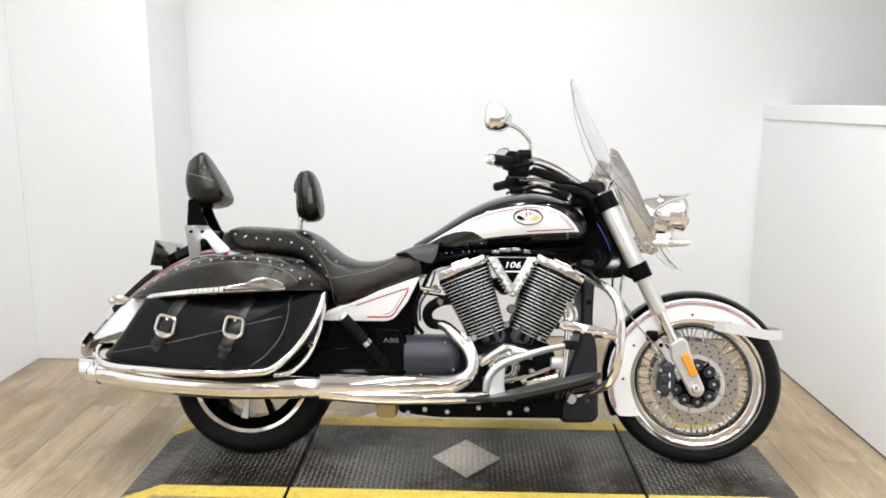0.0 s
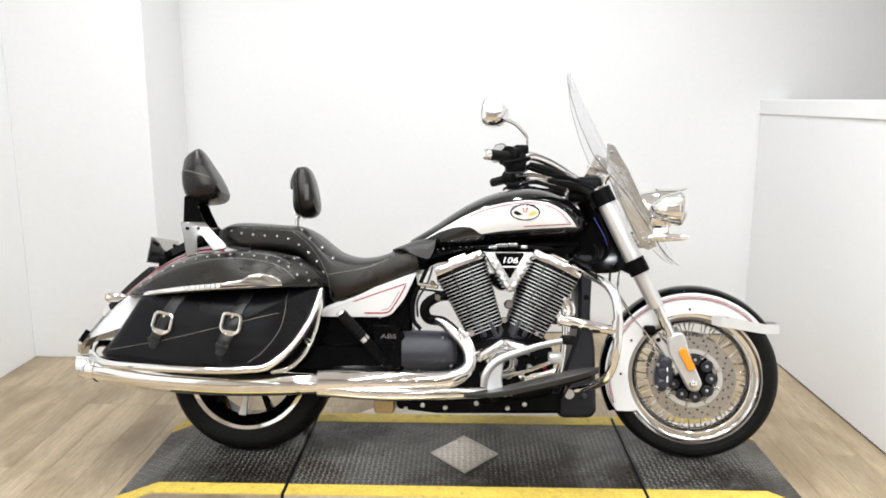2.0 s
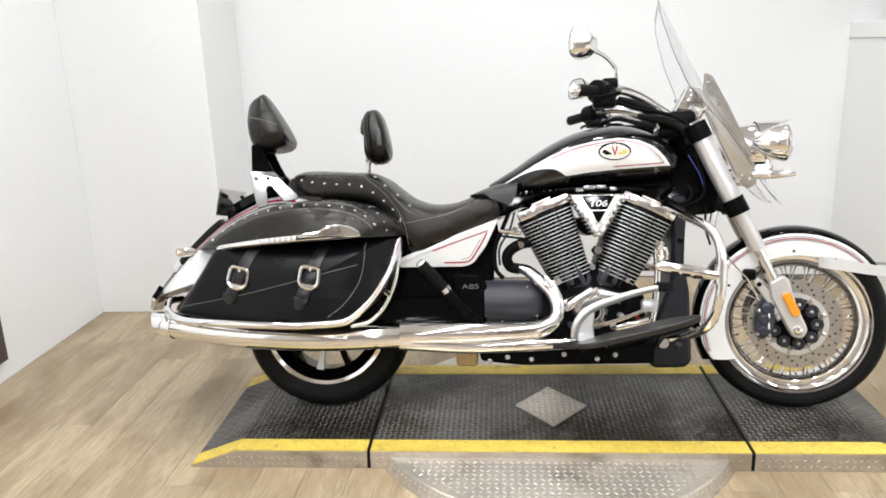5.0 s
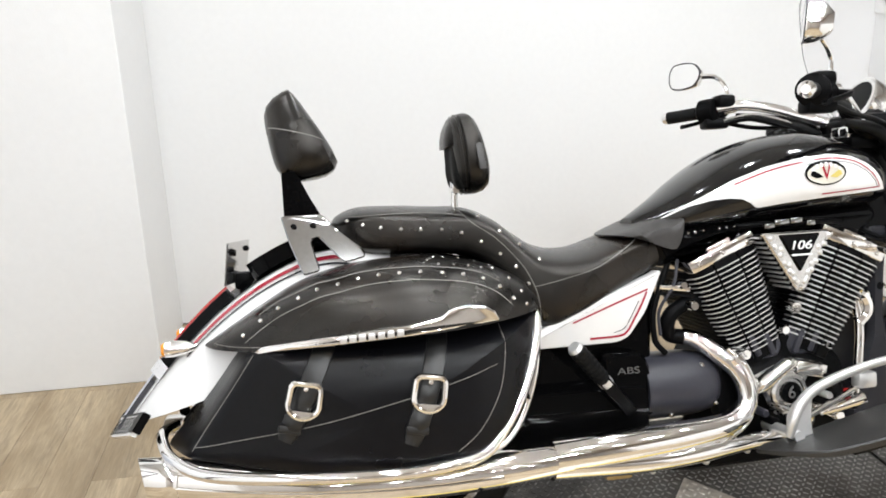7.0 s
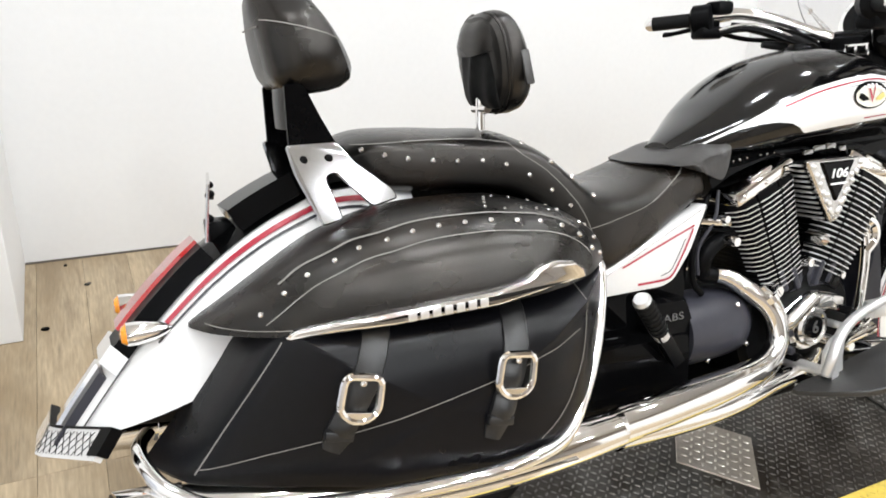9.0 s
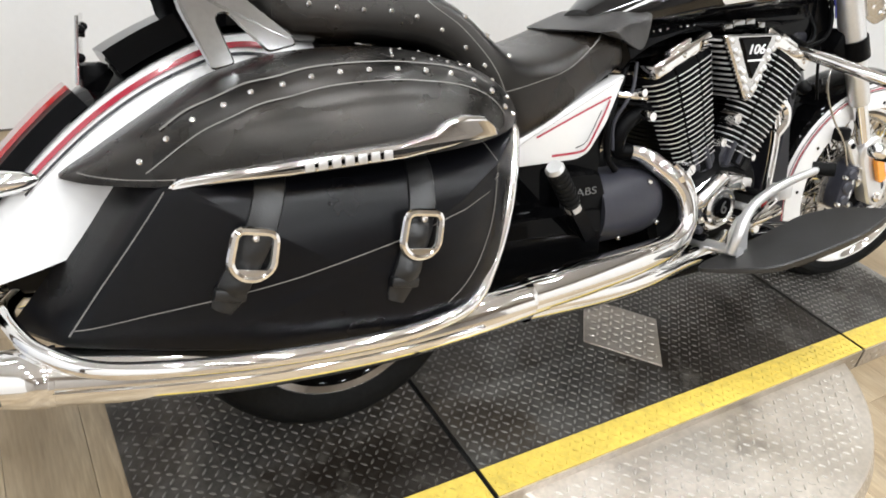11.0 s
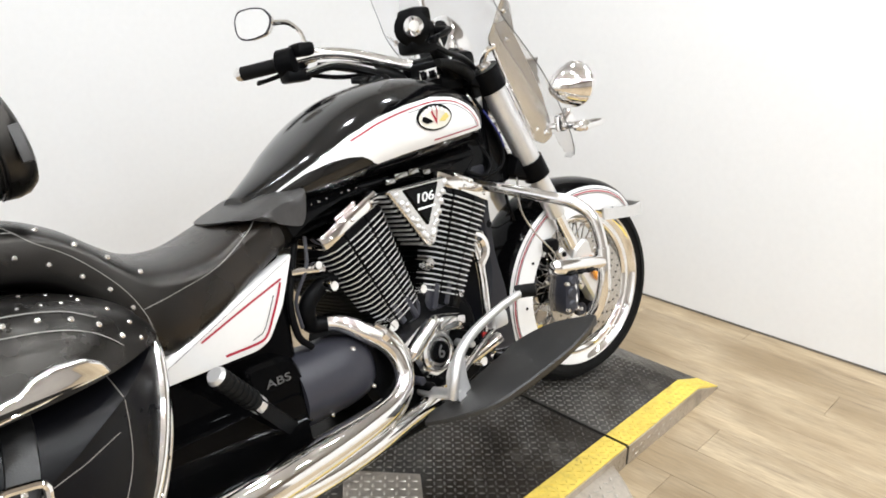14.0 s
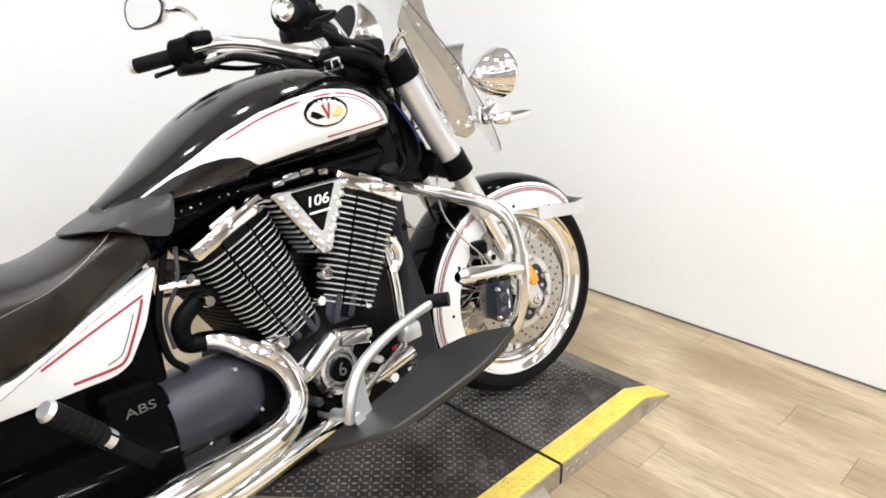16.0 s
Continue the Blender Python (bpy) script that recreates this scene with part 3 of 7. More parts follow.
for side in (-1, 1):
    y = 0.078 * side
    d = bp("brake_disc", disc_bm(FW, y, 0.103, 0.148), DISC, label="drilled steel brake disc", steer=FRONT)
    bm = bmesh.new()
    for i in range(54):
        a, r = 2 * math.pi * i / 54, (0.113, 0.125, 0.138)[i % 3]
        dome(bm, FW + Vector((r * math.cos(a), y + 0.0028 * side, r * math.sin(a))), Vector((0, side, 0)), 0.0032, 0.0006)
    bp("drill_pattern", bm, BLACK, d, steer=FRONT)["kind"] = "stuff"
    ring = bmesh.new()
    lathe(ring, [(0.088, y - 0.003), (0.1035, y - 0.003), (0.1035, y + 0.003), (0.088, y + 0.003), (0.088, y - 0.003)], FW, "y", 60)
    bp("disc_ring", ring, SILVER, d, "bright inner disc ring", steer=FRONT)
    bm = bmesh.new()
    spider = []
    for i in range(108):
        a = 2 * math.pi * i / 108
        r = 0.082 + 0.008 * math.cos(9 * a)
        spider.append((FW.x + r * math.cos(a), FW.z + r * math.sin(a)))
    slab(bm, spider, thick(y - 0.004, y + 0.005, 0.002))
    bp("disc_carrier", bm, BLACK, d, "black disc carrier", steer=FRONT)
    for i in range(9):
        a = 2 * math.pi * i / 9
        c = FW + Vector((0.066 * math.cos(a), 0, 0.066 * math.sin(a)))
        bm = lathe(bmesh.new(), [(0.0, y + 0.007 * side), (0.010, y + 0.006 * side), (0.013, y + 0.011 * side), (0.0175, y + 0.011 * side), (0.0195, y + 0.003 * side)], c, "y", 20)
        bp("carrier_pod", bm, GREY, d, "dark round carrier boss", steer=FRONT)
        bp("pod_bolt", dome(bmesh.new(), c + Vector((0, y + 0.006 * side, 0)), Vector((0, side, 0)), 0.006, 0.006), SILVER, d, steer=FRONT)
        a += math.pi / 9
        bm = dome(bmesh.new(), FW + Vector((0.095 * math.cos(a), y + 0.003 * side, 0.095 * math.sin(a))), Vector((0, side, 0)), 0.0075, 0.006)
        bp("disc_bobbin", bm, CHROME, d, steer=FRONT)

rear = bp("rear_wheel", lathe(bmesh.new(), [(0.165, -0.05), (0.185, -0.07), (0.205, -0.078), (0.216, -0.082), (0.219, -0.076), (0.20, -0.06), (0.19, 0.0), (0.20, 0.06), (0.219, 0.076), (0.216, 0.082), (0.205, 0.078), (0.185, 0.07), (0.165, 0.05), (0.165, -0.05)], RW, "y", 80), GLOSSBLACK, label="gloss black alloy wheel")
bp("rim_stripe", lathe(bmesh.new(), [(0.203, -0.0795), (0.215, -0.0835), (0.2175, -0.0825), (0.206, -0.0785)], RW, "y", 80), CHROME, rear, "polished rim lip")
bp("tyre", tyre_bm(RW, TR, 0.088, 0.214), RUBBER, rear, "wide black rear tyre")
bp("hub", lathe(bmesh.new(), [(0.01, -0.07), (0.05, -0.07), (0.06, -0.04), (0.06, 0.04), (0.05, 0.07), (0.01, 0.07)], RW, "y", 32), BLACK, rear)
for i in range(10):
    a = 2 * math.pi * i / 10 + 0.16
    d = Vector((math.cos(a), 0, math.sin(a)))
    n = Vector((-math.sin(a), 0, math.cos(a)))
    rings = [[RW + d * r + n * w * u + Vector((0, v, 0)) for u, v in ((-1, -0.055), (1, -0.055), (1, -0.03), (-1, -0.03))] for r, w in ((0.05, 0.009), (0.11, 0.007), (0.175, 0.014))]
    bp("wheel_spoke", loft(bmesh.new(), rings), SILVER if i % 2 else GLOSSBLACK, rear)

# --- front fork ---
F0, F1 = Vector((0.494, 0, 0.955)), Vector((0.808, 0, 0.300))


def at_fork(t, y, dx=0.0):
    return F0 + (F1 - F0) * t + Vector((dx, y, 0))


for side in (-1, 1):
    y = 0.112 * side
    leg = bp("fork_leg", tube(bmesh.new(), [at_fork(0.40, y), at_fork(0.60, y), at_fork(0.612, y)], [0.0265, 0.0265, 0.023], 24, smooth=False), SILVER, label="polished aluminium fork leg", steer=FRONT)
    bp("stanchion", tube(bmesh.new(), [at_fork(0.60, y), at_fork(0.90, y)], 0.0185, 24, smooth=False), CHROME, leg, "chrome fork tube", steer=FRONT)
    bp("upper_cover", tube(bmesh.new(), [at_fork(0.03, y), at_fork(0.36, y)], 0.0315, 28, smooth=False), SILVER, leg, "bright aluminium fork cover", steer=FRONT)
    bp("top_clamp", tube(bmesh.new(), [at_fork(-0.025, y), at_fork(0.055, y)], 0.0375, 28, smooth=False), BLACK, leg, "black fork clamp", steer=FRONT)
    bp("fork_cap", tube(bmesh.new(), [at_fork(-0.035, y), at_fork(-0.02, y)], 0.026, 24, smooth=False), CHROME, leg, steer=FRONT)
    bp("lower_clamp", tube(bmesh.new(), [at_fork(0.355, y), at_fork(0.43, y)], 0.036, 28, smooth=False), BLACK, leg, "black fork clamp", steer=FRONT)
    bm = slab(bmesh.new(), round_poly([(0.720, 0.445), (0.756, 0.470), (0.778, 0.462), (0.800, 0.38), (0.838, 0.292), (0.822, 0.262), (0.79, 0.268), (0.755, 0.335), (0.722, 0.40)], 0.012), thick(y - 0.024, y + 0.024, 0.006))
    bp("axle_block", bm, SILVER, leg, "cast aluminium axle carrier", steer=FRONT)
    bp("axle_nut", dome(bmesh.new(), Vector((FW.x, y + 0.026 * side, FW.z - 0.01)), Vector((0, side, 0)), 0.016, 0.012), CHROME, leg, steer=FRONT)
    c = Vector((0.784, y + 0.033 * side, 0.378))
    m = Matrix.Translation(c) @ Matrix.Rotation(radians(64), 4, "Y") @ Matrix.Rotation(radians(90), 4, "X")
    rings = [[m @ Vector((q[0], q[1], z * side * -1)) for q in offset(round_poly([(-0.042, -0.014), (0.042, -0.014), (0.042, 0.014), (-0.042, 0.014)], 0.013, 6), d)] for z, d in ((-0.006, 0.0), (0.004, 0.0), (0.007, 0.003))]
    bp("reflector", loft(bmesh.new(), rings), ORANGE, leg, "amber side reflector", steer=FRONT)
    # brake caliper behind the leg
    body = [(0.700, 0.385), (0.735, 0.392), (0.748, 0.365), (0.738, 0.342), (0.744, 0.315), (0.728, 0.268), (0.702, 0.252), (0.682, 0.262), (0.676, 0.300), (0.684, 0.345)]
    bm = slab(bmesh.new(), round_poly(body, 0.012), [(0.052 * side, 0.010), (0.062 * side, 0.0), (0.112 * side, 0.0), (0.122 * side, 0.005), (0.126 * side, 0.014)])
    cal = bp("brake_caliper", bm, CALIPER, label="blue-grey brake caliper", steer=FRONT)
    for q, r in (((0.712, 0.358), 0.017), ((0.706, 0.322), 0.018), ((0.703, 0.285), 0.016)):
        bm = lathe(bmesh.new(), [(0.0, 0.131 * side), (r * 0.7, 0.131 * side), (r, 0.127 * side), (r, 0.115 * side)], (q[0], 0, q[1]), "y", 18)
        bp("piston_cap", bm, CALIPER, cal, steer=FRONT)
    bp("lettering_bar", box(bmesh.new(), 0.718, 0.723, min(0.1262 * side, 0.1275 * side), max(0.1262 * side, 0.1275 * side), 0.292, 0.345), TEXTWHITE, cal, steer=FRONT)
    for q in ((0.690, 0.352), (0.732, 0.378), (0.686, 0.275), (0.722, 0.272), (0.740, 0.345)):
        bp("caliper_bolt", dome(bmesh.new(), Vector((q[0], 0.124 * side, q[1])), Vector((0, side, 0)), 0.0075, 0.009), CHROME, cal, steer=FRONT)
    bm = slab(bmesh.new(), round_poly([(0.672, 0.448), (0.688, 0.462), (0.722, 0.418), (0.765, 0.395), (0.772, 0.34), (0.748, 0.315), (0.735, 0.350), (0.705, 0.395)], 0.008), thick(0.105 * side, 0.123 * side, 0.004))
    bp("caliper_bracket", bm, SILVER, cal, "aluminium caliper bracket", steer=FRONT)
    bp("bracket_bolt", dome(bmesh.new(), Vector((0.690, 0.123 * side, 0.440)), Vector((0, side, 0)), 0.008, 0.006), BLACK, cal, steer=FRONT)
    bp("brake_sensor", box(bmesh.new(), 0.640, 0.682, min(0.085 * side, 0.118 * side), max(0.085 * side, 0.118 * side), 0.452, 0.488, 0.008), BLACK, cal, "black sensor block", steer=FRONT)
    bp("brake_hose", tube(bmesh.new(), [(0.565, 0.105 * side, 0.70), (0.555, 0.118 * side, 0.60), (0.600, 0.118 * side, 0.52), (0.655, 0.118 * side, 0.455), (0.690, 0.12 * side, 0.385)], 0.0028, 8), BRACKET, cal, "braided brake hose", steer=FRONT)
bm = bmesh.new()
box(bm, -0.035, 0.035, -0.12, 0.12, -0.022, 0.022, 0.008, Matrix.Translation(at_fork(0.02, 0, -0.02)) @ Matrix.Rotation(radians(25), 4, "Y"))
bp("triple_clamp", bm, BLACK, label="black upper fork yoke", steer=FRONT)
bm = bmesh.new()
box(bm, -0.045, 0.03, -0.12, 0.12, -0.03, 0.03, 0.01, Matrix.Translation(at_fork(0.39, 0, -0.02)) @ Matrix.Rotation(radians(25), 4, "Y"))
bp("triple_clamp", bm, BLACK, label="black lower fork yoke", steer=FRONT)
bp("steering_neck", tube(bmesh.new(), [at_fork(0.0, 0, -0.045), at_fork(0.4, 0, -0.045)], 0.045, 24, smooth=False), BLACK)
bm = slab(bmesh.new(), round_poly([(0.385, 0.80), (0.425, 0.835), (0.490, 0.872), (0.575, 0.73), (0.56, 0.665), (0.44, 0.66), (0.375, 0.72), (0.40, 0.79)], 0.03), [(-0.095, 0.012), (-0.085, 0.0), (0.085, 0.0), (0.095, 0.012)])
bp("neck_cover", bm, GLOSSBLACK, label="gloss black steering neck cover")


# --- front fender ---
def nose(deg):
    """How far the front fender narrows towards its nose."""
    return float(np.interp(deg, (30, 40, 55, 72), (0.42, 0.60, 0.85, 1.0)))


def fender_arc(bm, c, a0, a1, section, n=48):
    """An arched sheet: section rows of (radius, y), as lines from edge to edge."""
    rows = []
    for deg in np.linspace(a0, a1, n):
        a, k = radians(deg), nose(deg)
        rows.append([bm.verts.new(c + Vector((r * math.cos(a), y * k, r * math.sin(a)))) for r, y in section])
    for p, q in zip(rows, rows[1:]):
        for i in range(len(section) - 1):
            bm.faces.new((p[i], p[i + 1], q[i + 1], q[i]))
    return bm


def solid(bm, t):
    bmesh.ops.recalc_face_normals(bm, faces=bm.faces)
    bmesh.ops.solidify(bm, geom=bm.faces[:], thickness=t)
    return bm


crest = [(0.288, -0.089), (0.302, -0.083), (0.313, -0.068), (0.320, -0.045), (0.324, 0.0), (0.320, 0.045), (0.313, 0.068), (0.302, 0.083), (0.288, 0.089)]
fender = bp("front_fender", solid(fender_arc(bmesh.new(), FW, 32, 205, crest), 0.003), GLOSSBLACK, label="black front fender with white side panels", steer=FRONT)
for side in (-1, 1):
    bm = bmesh.new()
    rows = []
    for t in np.linspace(0, 1, 64):
        a = 34 + 177 * t
        inner = float(np.interp(a, (34, 52, 75, 110, 145, 185, 215), (0.285, 0.252, 0.230, 0.230, 0.222, 0.220, 0.222)))
        outer = float(np.interp(a, (34, 40, 200, 215), (0.292, 0.302, 0.300, 0.290)))
        row = []
        for r, y, end in ((inner, 0.0915, 213), (inner * 0.6 + outer * 0.4, 0.0935, 210), (outer * 0.9 + inner * 0.1, 0.0915, 206), (outer, 0.0855, 204)):
            b = 34 + (end - 34) * t
            row.append(bm.verts.new(FW + Vector((r * math.cos(radians(b)), side * y * nose(b), r * math.sin(radians(b))))))
        rows.append(row)
    for p, q in zip(rows, rows[1:]):
        for i in range(3):
            bm.faces.new((p[i], p[i + 1], q[i + 1], q[i]))
    bp("fender_side", solid(bm, 0.003), WHITE, fender, "pearl white fender side panel", steer=FRONT)
    for r, w, mt in ((0.2925, 0.0022, DARKLINE), (0.2865, 0.0035, RED), (0.2815, 0.0016, DARKLINE)):
        yy = side * (0.0945 if r < 0.288 else 0.0925)
        bm = fender_arc(bmesh.new(), FW, 40, 200, [(r - w / 2, yy), (r + w / 2, yy * 0.99)], 60)
        bp("pinstripe", bm, mt, fender, steer=FRONT)
    for a in (62, 92, 148, 178):
        p = FW + Vector((0.245 * math.cos(radians(a)), side * 0.0945, 0.245 * math.sin(radians(a))))
        bp("fender_screw", dome(bmesh.new(), p, Vector((0, side, 0)), 0.0045, 0.002), BLACK, fender, steer=FRONT)
# bright trim bar round the nose of the fender
trim = []
for t in np.linspace(-1, 1, 33):
    a = abs(t)
    y = math.copysign(0.103 * min(1.0, 0.28 * min(1.0, a / 0.06) + 0.80 * a), t)
    x = 1.105 - 0.235 * max(0.0, (a - 0.12) / 0.88)
    trim.append((x, y, 0.478 + 0.035 * max(0.0, (a - 0.3) / 0.7)))
bm = bmesh.new()
loft(bm, [[Vector((x, y, z - 0.017)), Vector((x, y * 1.04 + 0.003 * (1 if y > 0 else -1), z - 0.017)), Vector((x, y * 1.04 + 0.003 * (1 if y > 0 else -1), z + 0.017)), Vector((x, y, z + 0.017))] for x, y, z in trim])
bp("fender_trim", bm, SILVER, fender, "bright metal fender nose trim", steer=FRONT, smooth=False)

# --- fuel tank ---
tank_rows = crom([(-0.205, 0.784, 0.045, 0.735), (-0.12, 0.835, 0.100, 0.738), (-0.06, 0.876, 0.138, 0.742), (0.02, 0.924, 0.172, 0.748), (0.10, 0.957, 0.195, 0.755), (0.19, 0.974, 0.207, 0.762), (0.25, 0.975, 0.207, 0.765), (0.31, 0.962, 0.200, 0.768), (0.36, 0.940, 0.188, 0.772), (0.405, 0.905, 0.160, 0.780), (0.43, 0.87, 0.115, 0.795)], 5)
bm = loft(bmesh.new(), [ring_section(x, t, w, b, 0.96, 48, 0.5, 0.0, 0.76) for x, t, w, b in tank_rows])
TANK = tree_of(bm)
tank = bp("fuel_tank", bm, TANKBLACK, label="gloss black fuel tank with white side fields")
up = [(-0.175, 0.768), (-0.094, 0.812), (0.0, 0.862), (0.07, 0.888), (0.139, 0.903), (0.217, 0.911), (0.28, 0.903), (0.32, 0.886), (0.345, 0.868), (0.368, 0.845), (0.384, 0.823)]
lo = [(-0.175, 0.766), (-0.094, 0.805), (-0.05, 0.817), (-0.016, 0.820), (0.015, 0.816), (0.034, 0.806), (0.048, 0.794), (0.12, 0.803), (0.219, 0.811), (0.384, 0.821)]
for side in (-1, 1):
    bp("tank_field", patch_on(TANK, up, lo, side), WHITE, tank, "pearl white painted field")
    red = [(0.0, 0.851), (0.07, 0.877), (0.139, 0.892), (0.217, 0.900), (0.275, 0.893), (0.312, 0.877), (0.338, 0.858), (0.357, 0.836), (0.364, 0.829)]
    bp("pinstripe", line_on(TANK, red, 0.0030, side, 0.002), RED, tank)
    bp("pinstripe", line_on(TANK, [(0.364, 0.829), (0.30, 0.825), (0.20, 0.819)], 0.0028, side, 0.002), RED, tank)
    dark = [(x - 0.002, z - 0.007) for x, z in red[2:-1]]
    bp("pinstripe", line_on(TANK, dark, 0.0014, side, 0.002), DARKLINE, tank)
    ov = [(0.203 + 0.040 * math.cos(a), 0.869 + 0.0215 * math.sin(a)) for a in np.linspace(0, 2 * math.pi, 28, endpoint=False)]

    def badge(scale_x, scale_z, lift, dx=0.0, dz=0.0, poly=ov):
        b = bmesh.new()
        pts = [(0.203 + 1.3 * (x - 0.203) * scale_x + dx, 0.867 + 1.3 * (z - 0.869) * scale_z + dz) for x, z in poly]
        b.faces.new([b.verts.new(q) for q in on_surface(TANK, pts, side, lift)])
        return b

    emblem = bp("tank_emblem", badge(1, 1, 0.004), BLACK, tank, "dark oval badge with light wings")
    bp("badge_field", badge(0.90, 0.80, 0.0048, dz=-0.002), EMBLEMYELLOW, emblem)
    for sgn in (-1, 1):
        wing = [(0.203 + sgn * q, z) for q, z in ((0.006, 0.862), (0.014, 0.868), (0.026, 0.874), (0.031, 0.866), (0.020, 0.860))]
        bp("badge_wing", badge(1, 1, 0.0056, poly=wing), WINGYELLOW if sgn > 0 else BLACK, emblem)
    vee = [(0.193, 0.885), (0.197, 0.885), (0.203, 0.866), (0.209, 0.885), (0.213, 0.885), (0.203, 0.856)]
    bp("badge_vee", badge(1, 1, 0.0064, poly=vee), RED, emblem)
    for k in range(-3, 4):
        q = 0.203 + 0.0085 * k
        z = 0.8835 - 0.0009 * k * k
        bp("badge_mark", badge(1, 1, 0.0064, poly=[(q - 0.0025, z - 0.003), (q + 0.0025, z - 0.003), (q + 0.0025, z + 0.003), (q - 0.0025, z + 0.003)]), TEXTWHITE, emblem)
bm = bmesh.new()
lathe(bm, [(0.0, 0.018), (0.028, 0.016), (0.036, 0.008), (0.038, 0.0)], (0.235, 0.0, 0.971), "z", 32)
bp("fuel_cap", bm, GLOSSBLACK, tank)
bm = slab(bmesh.new(), round_poly([(-0.20, 0.745), (-0.09, 0.75), (0.05, 0.775), (0.40, 0.79), (0.425, 0.755), (0.36, 0.70), (0.24, 0.735), (0.05, 0.735), (-0.10, 0.695), (-0.17, 0.66)], 0.02), [(-0.12, 0.02), (-0.10, 0.0), (0.10, 0.0), (0.12, 0.02)])
spine_part = bp("frame_spine", bm, GLOSSBLACK, label="black frame under the tank")
for k, (x, z) in enumerate(crom([(-0.15, 0.738), (-0.10, 0.742), (-0.04, 0.748), (0.02, 0.752), (0.085, 0.755), (0.17, 0.758), (0.28, 0.750)], 3)):
    if k % 5 != 1:
        bp("rail_bolt", dome(bmesh.new(), Vector((x, -0.119, z)), Vector((0, -1, 0.25)), 0.0026 if k % 2 else 0.0036, 0.003), DARKCHROME, spine_part)
for x, z, w in ((0.095, 0.748, 0.014), (0.128, 0.756, 0.020), (0.166, 0.758, 0.016), (0.205, 0.750, 0.012)):
    bp("fuel_fitting", box(bmesh.new(), x - w, x + w, -0.150, -0.10, z - 0.007, z + 0.007, 0.004), DARKCHROME, spine_part, "chrome fuel fitting with dark reflections put into its colour")

# --- seat ---
seat_rows = crom([(-0.935, 0.811, 0.065, 0.755), (-0.92, 0.831, 0.104, 0.745), (-0.87, 0.849, 0.132, 0.738), (-0.78, 0.848, 0.143, 0.733), (-0.70, 0.842, 0.149, 0.730), (-0.62, 0.836, 0.160, 0.715), (-0.56, 0.810, 0.177, 0.665), (-0.51, 0.772, 0.191, 0.585), (-0.46, 0.738, 0.191, 0.54), (-0.40, 0.720, 0.181, 0.555), (-0.33, 0.722, 0.166, 0.585), (-0.26, 0.745, 0.144, 0.62), (-0.20, 0.768, 0.131, 0.648), (-0.155, 0.774, 0.122, 0.672), (-0.122, 0.772, 0.114, 0.705)], 5)
bm = loft(bmesh.new(), [ring_section(x, t, w, b, 1.065, 56, 0.68, -0.089 * x, 0.34) for x, t, w, b in seat_rows])
SEAT = tree_of(bm)
seat = bp("seat", bm, LEATHER, label="black leather two-up seat with silver studs")
for side in (-1, 1):
    row = [(-0.900, 0.818), (-0.866, 0.808), (-0.826, 0.799), (-0.781, 0.793), (-0.736, 0.789), (-0.689, 0.787), (-0.645, 0.777), (-0.603, 0.755), (-0.564, 0.725), (-0.532, 0.694), (-0.507, 0.655)]
    row += [(-0.601, 0.812), (-0.561, 0.777), (-0.518, 0.744), (-0.475, 0.707)]
    for x, z in row:
        p, n = touch(SEAT, x, z, side)
        bp("stud", dome(bmesh.new(), p, n, 0.0055, 0.005), CHROME, seat)
    for pts in ([(-0.91, 0.826), (-0.80, 0.828), (-0.70, 0.825), (-0.635, 0.815)], [(-0.645, 0.828), (-0.622, 0.80), (-0.57, 0.760), (-0.52, 0.70), (-0.493, 0.647), (-0.482, 0.60), (-0.478, 0.56)], [(-0.491, 0.647), (-0.42, 0.660), (-0.34, 0.678), (-0.26, 0.715), (-0.22, 0.740)]):
        bp("stitching", line_on(SEAT, pts, 0.0015, side, 0.0013), THREAD, seat)
bm = bmesh.new()
rows = []
for x, w, zt, zb in crom([(-0.275, 0.118, 0.746, 0.735), (-0.252, 0.143, 0.754, 0.728), (-0.220, 0.139, 0.766, 0.720), (-0.185, 0.132, 0.778, 0.712), (-0.148, 0.1265, 0.782, 0.708), (-0.125, 0.1245, 0.784, 0.728), (-0.110, 0.1225, 0.784, 0.762)], 4):
    row = []
    for t in np.linspace(-1, 1, 25):
        q = abs(t)
        y = w * math.copysign(min(1.0, 1.45 * q) ** 0.9, t)
        z = zt - (zt - zb) * max(0.0, (q - 0.40) / 0.60) ** 1.5
        row.append(bm.verts.new((x + 0.055 * q**1.5 * (-0.11 - x) / 0.165, y, z)))
    rows.append(row)
for p, q in zip(rows, rows[1:]):
    for i in range(24):
        bm.faces.new((p[i], p[i + 1], q[i + 1], q[i]))
bp("seat_flap", solid(bm, 0.004), FLAP, seat, "grey vinyl flap across the seat nose")

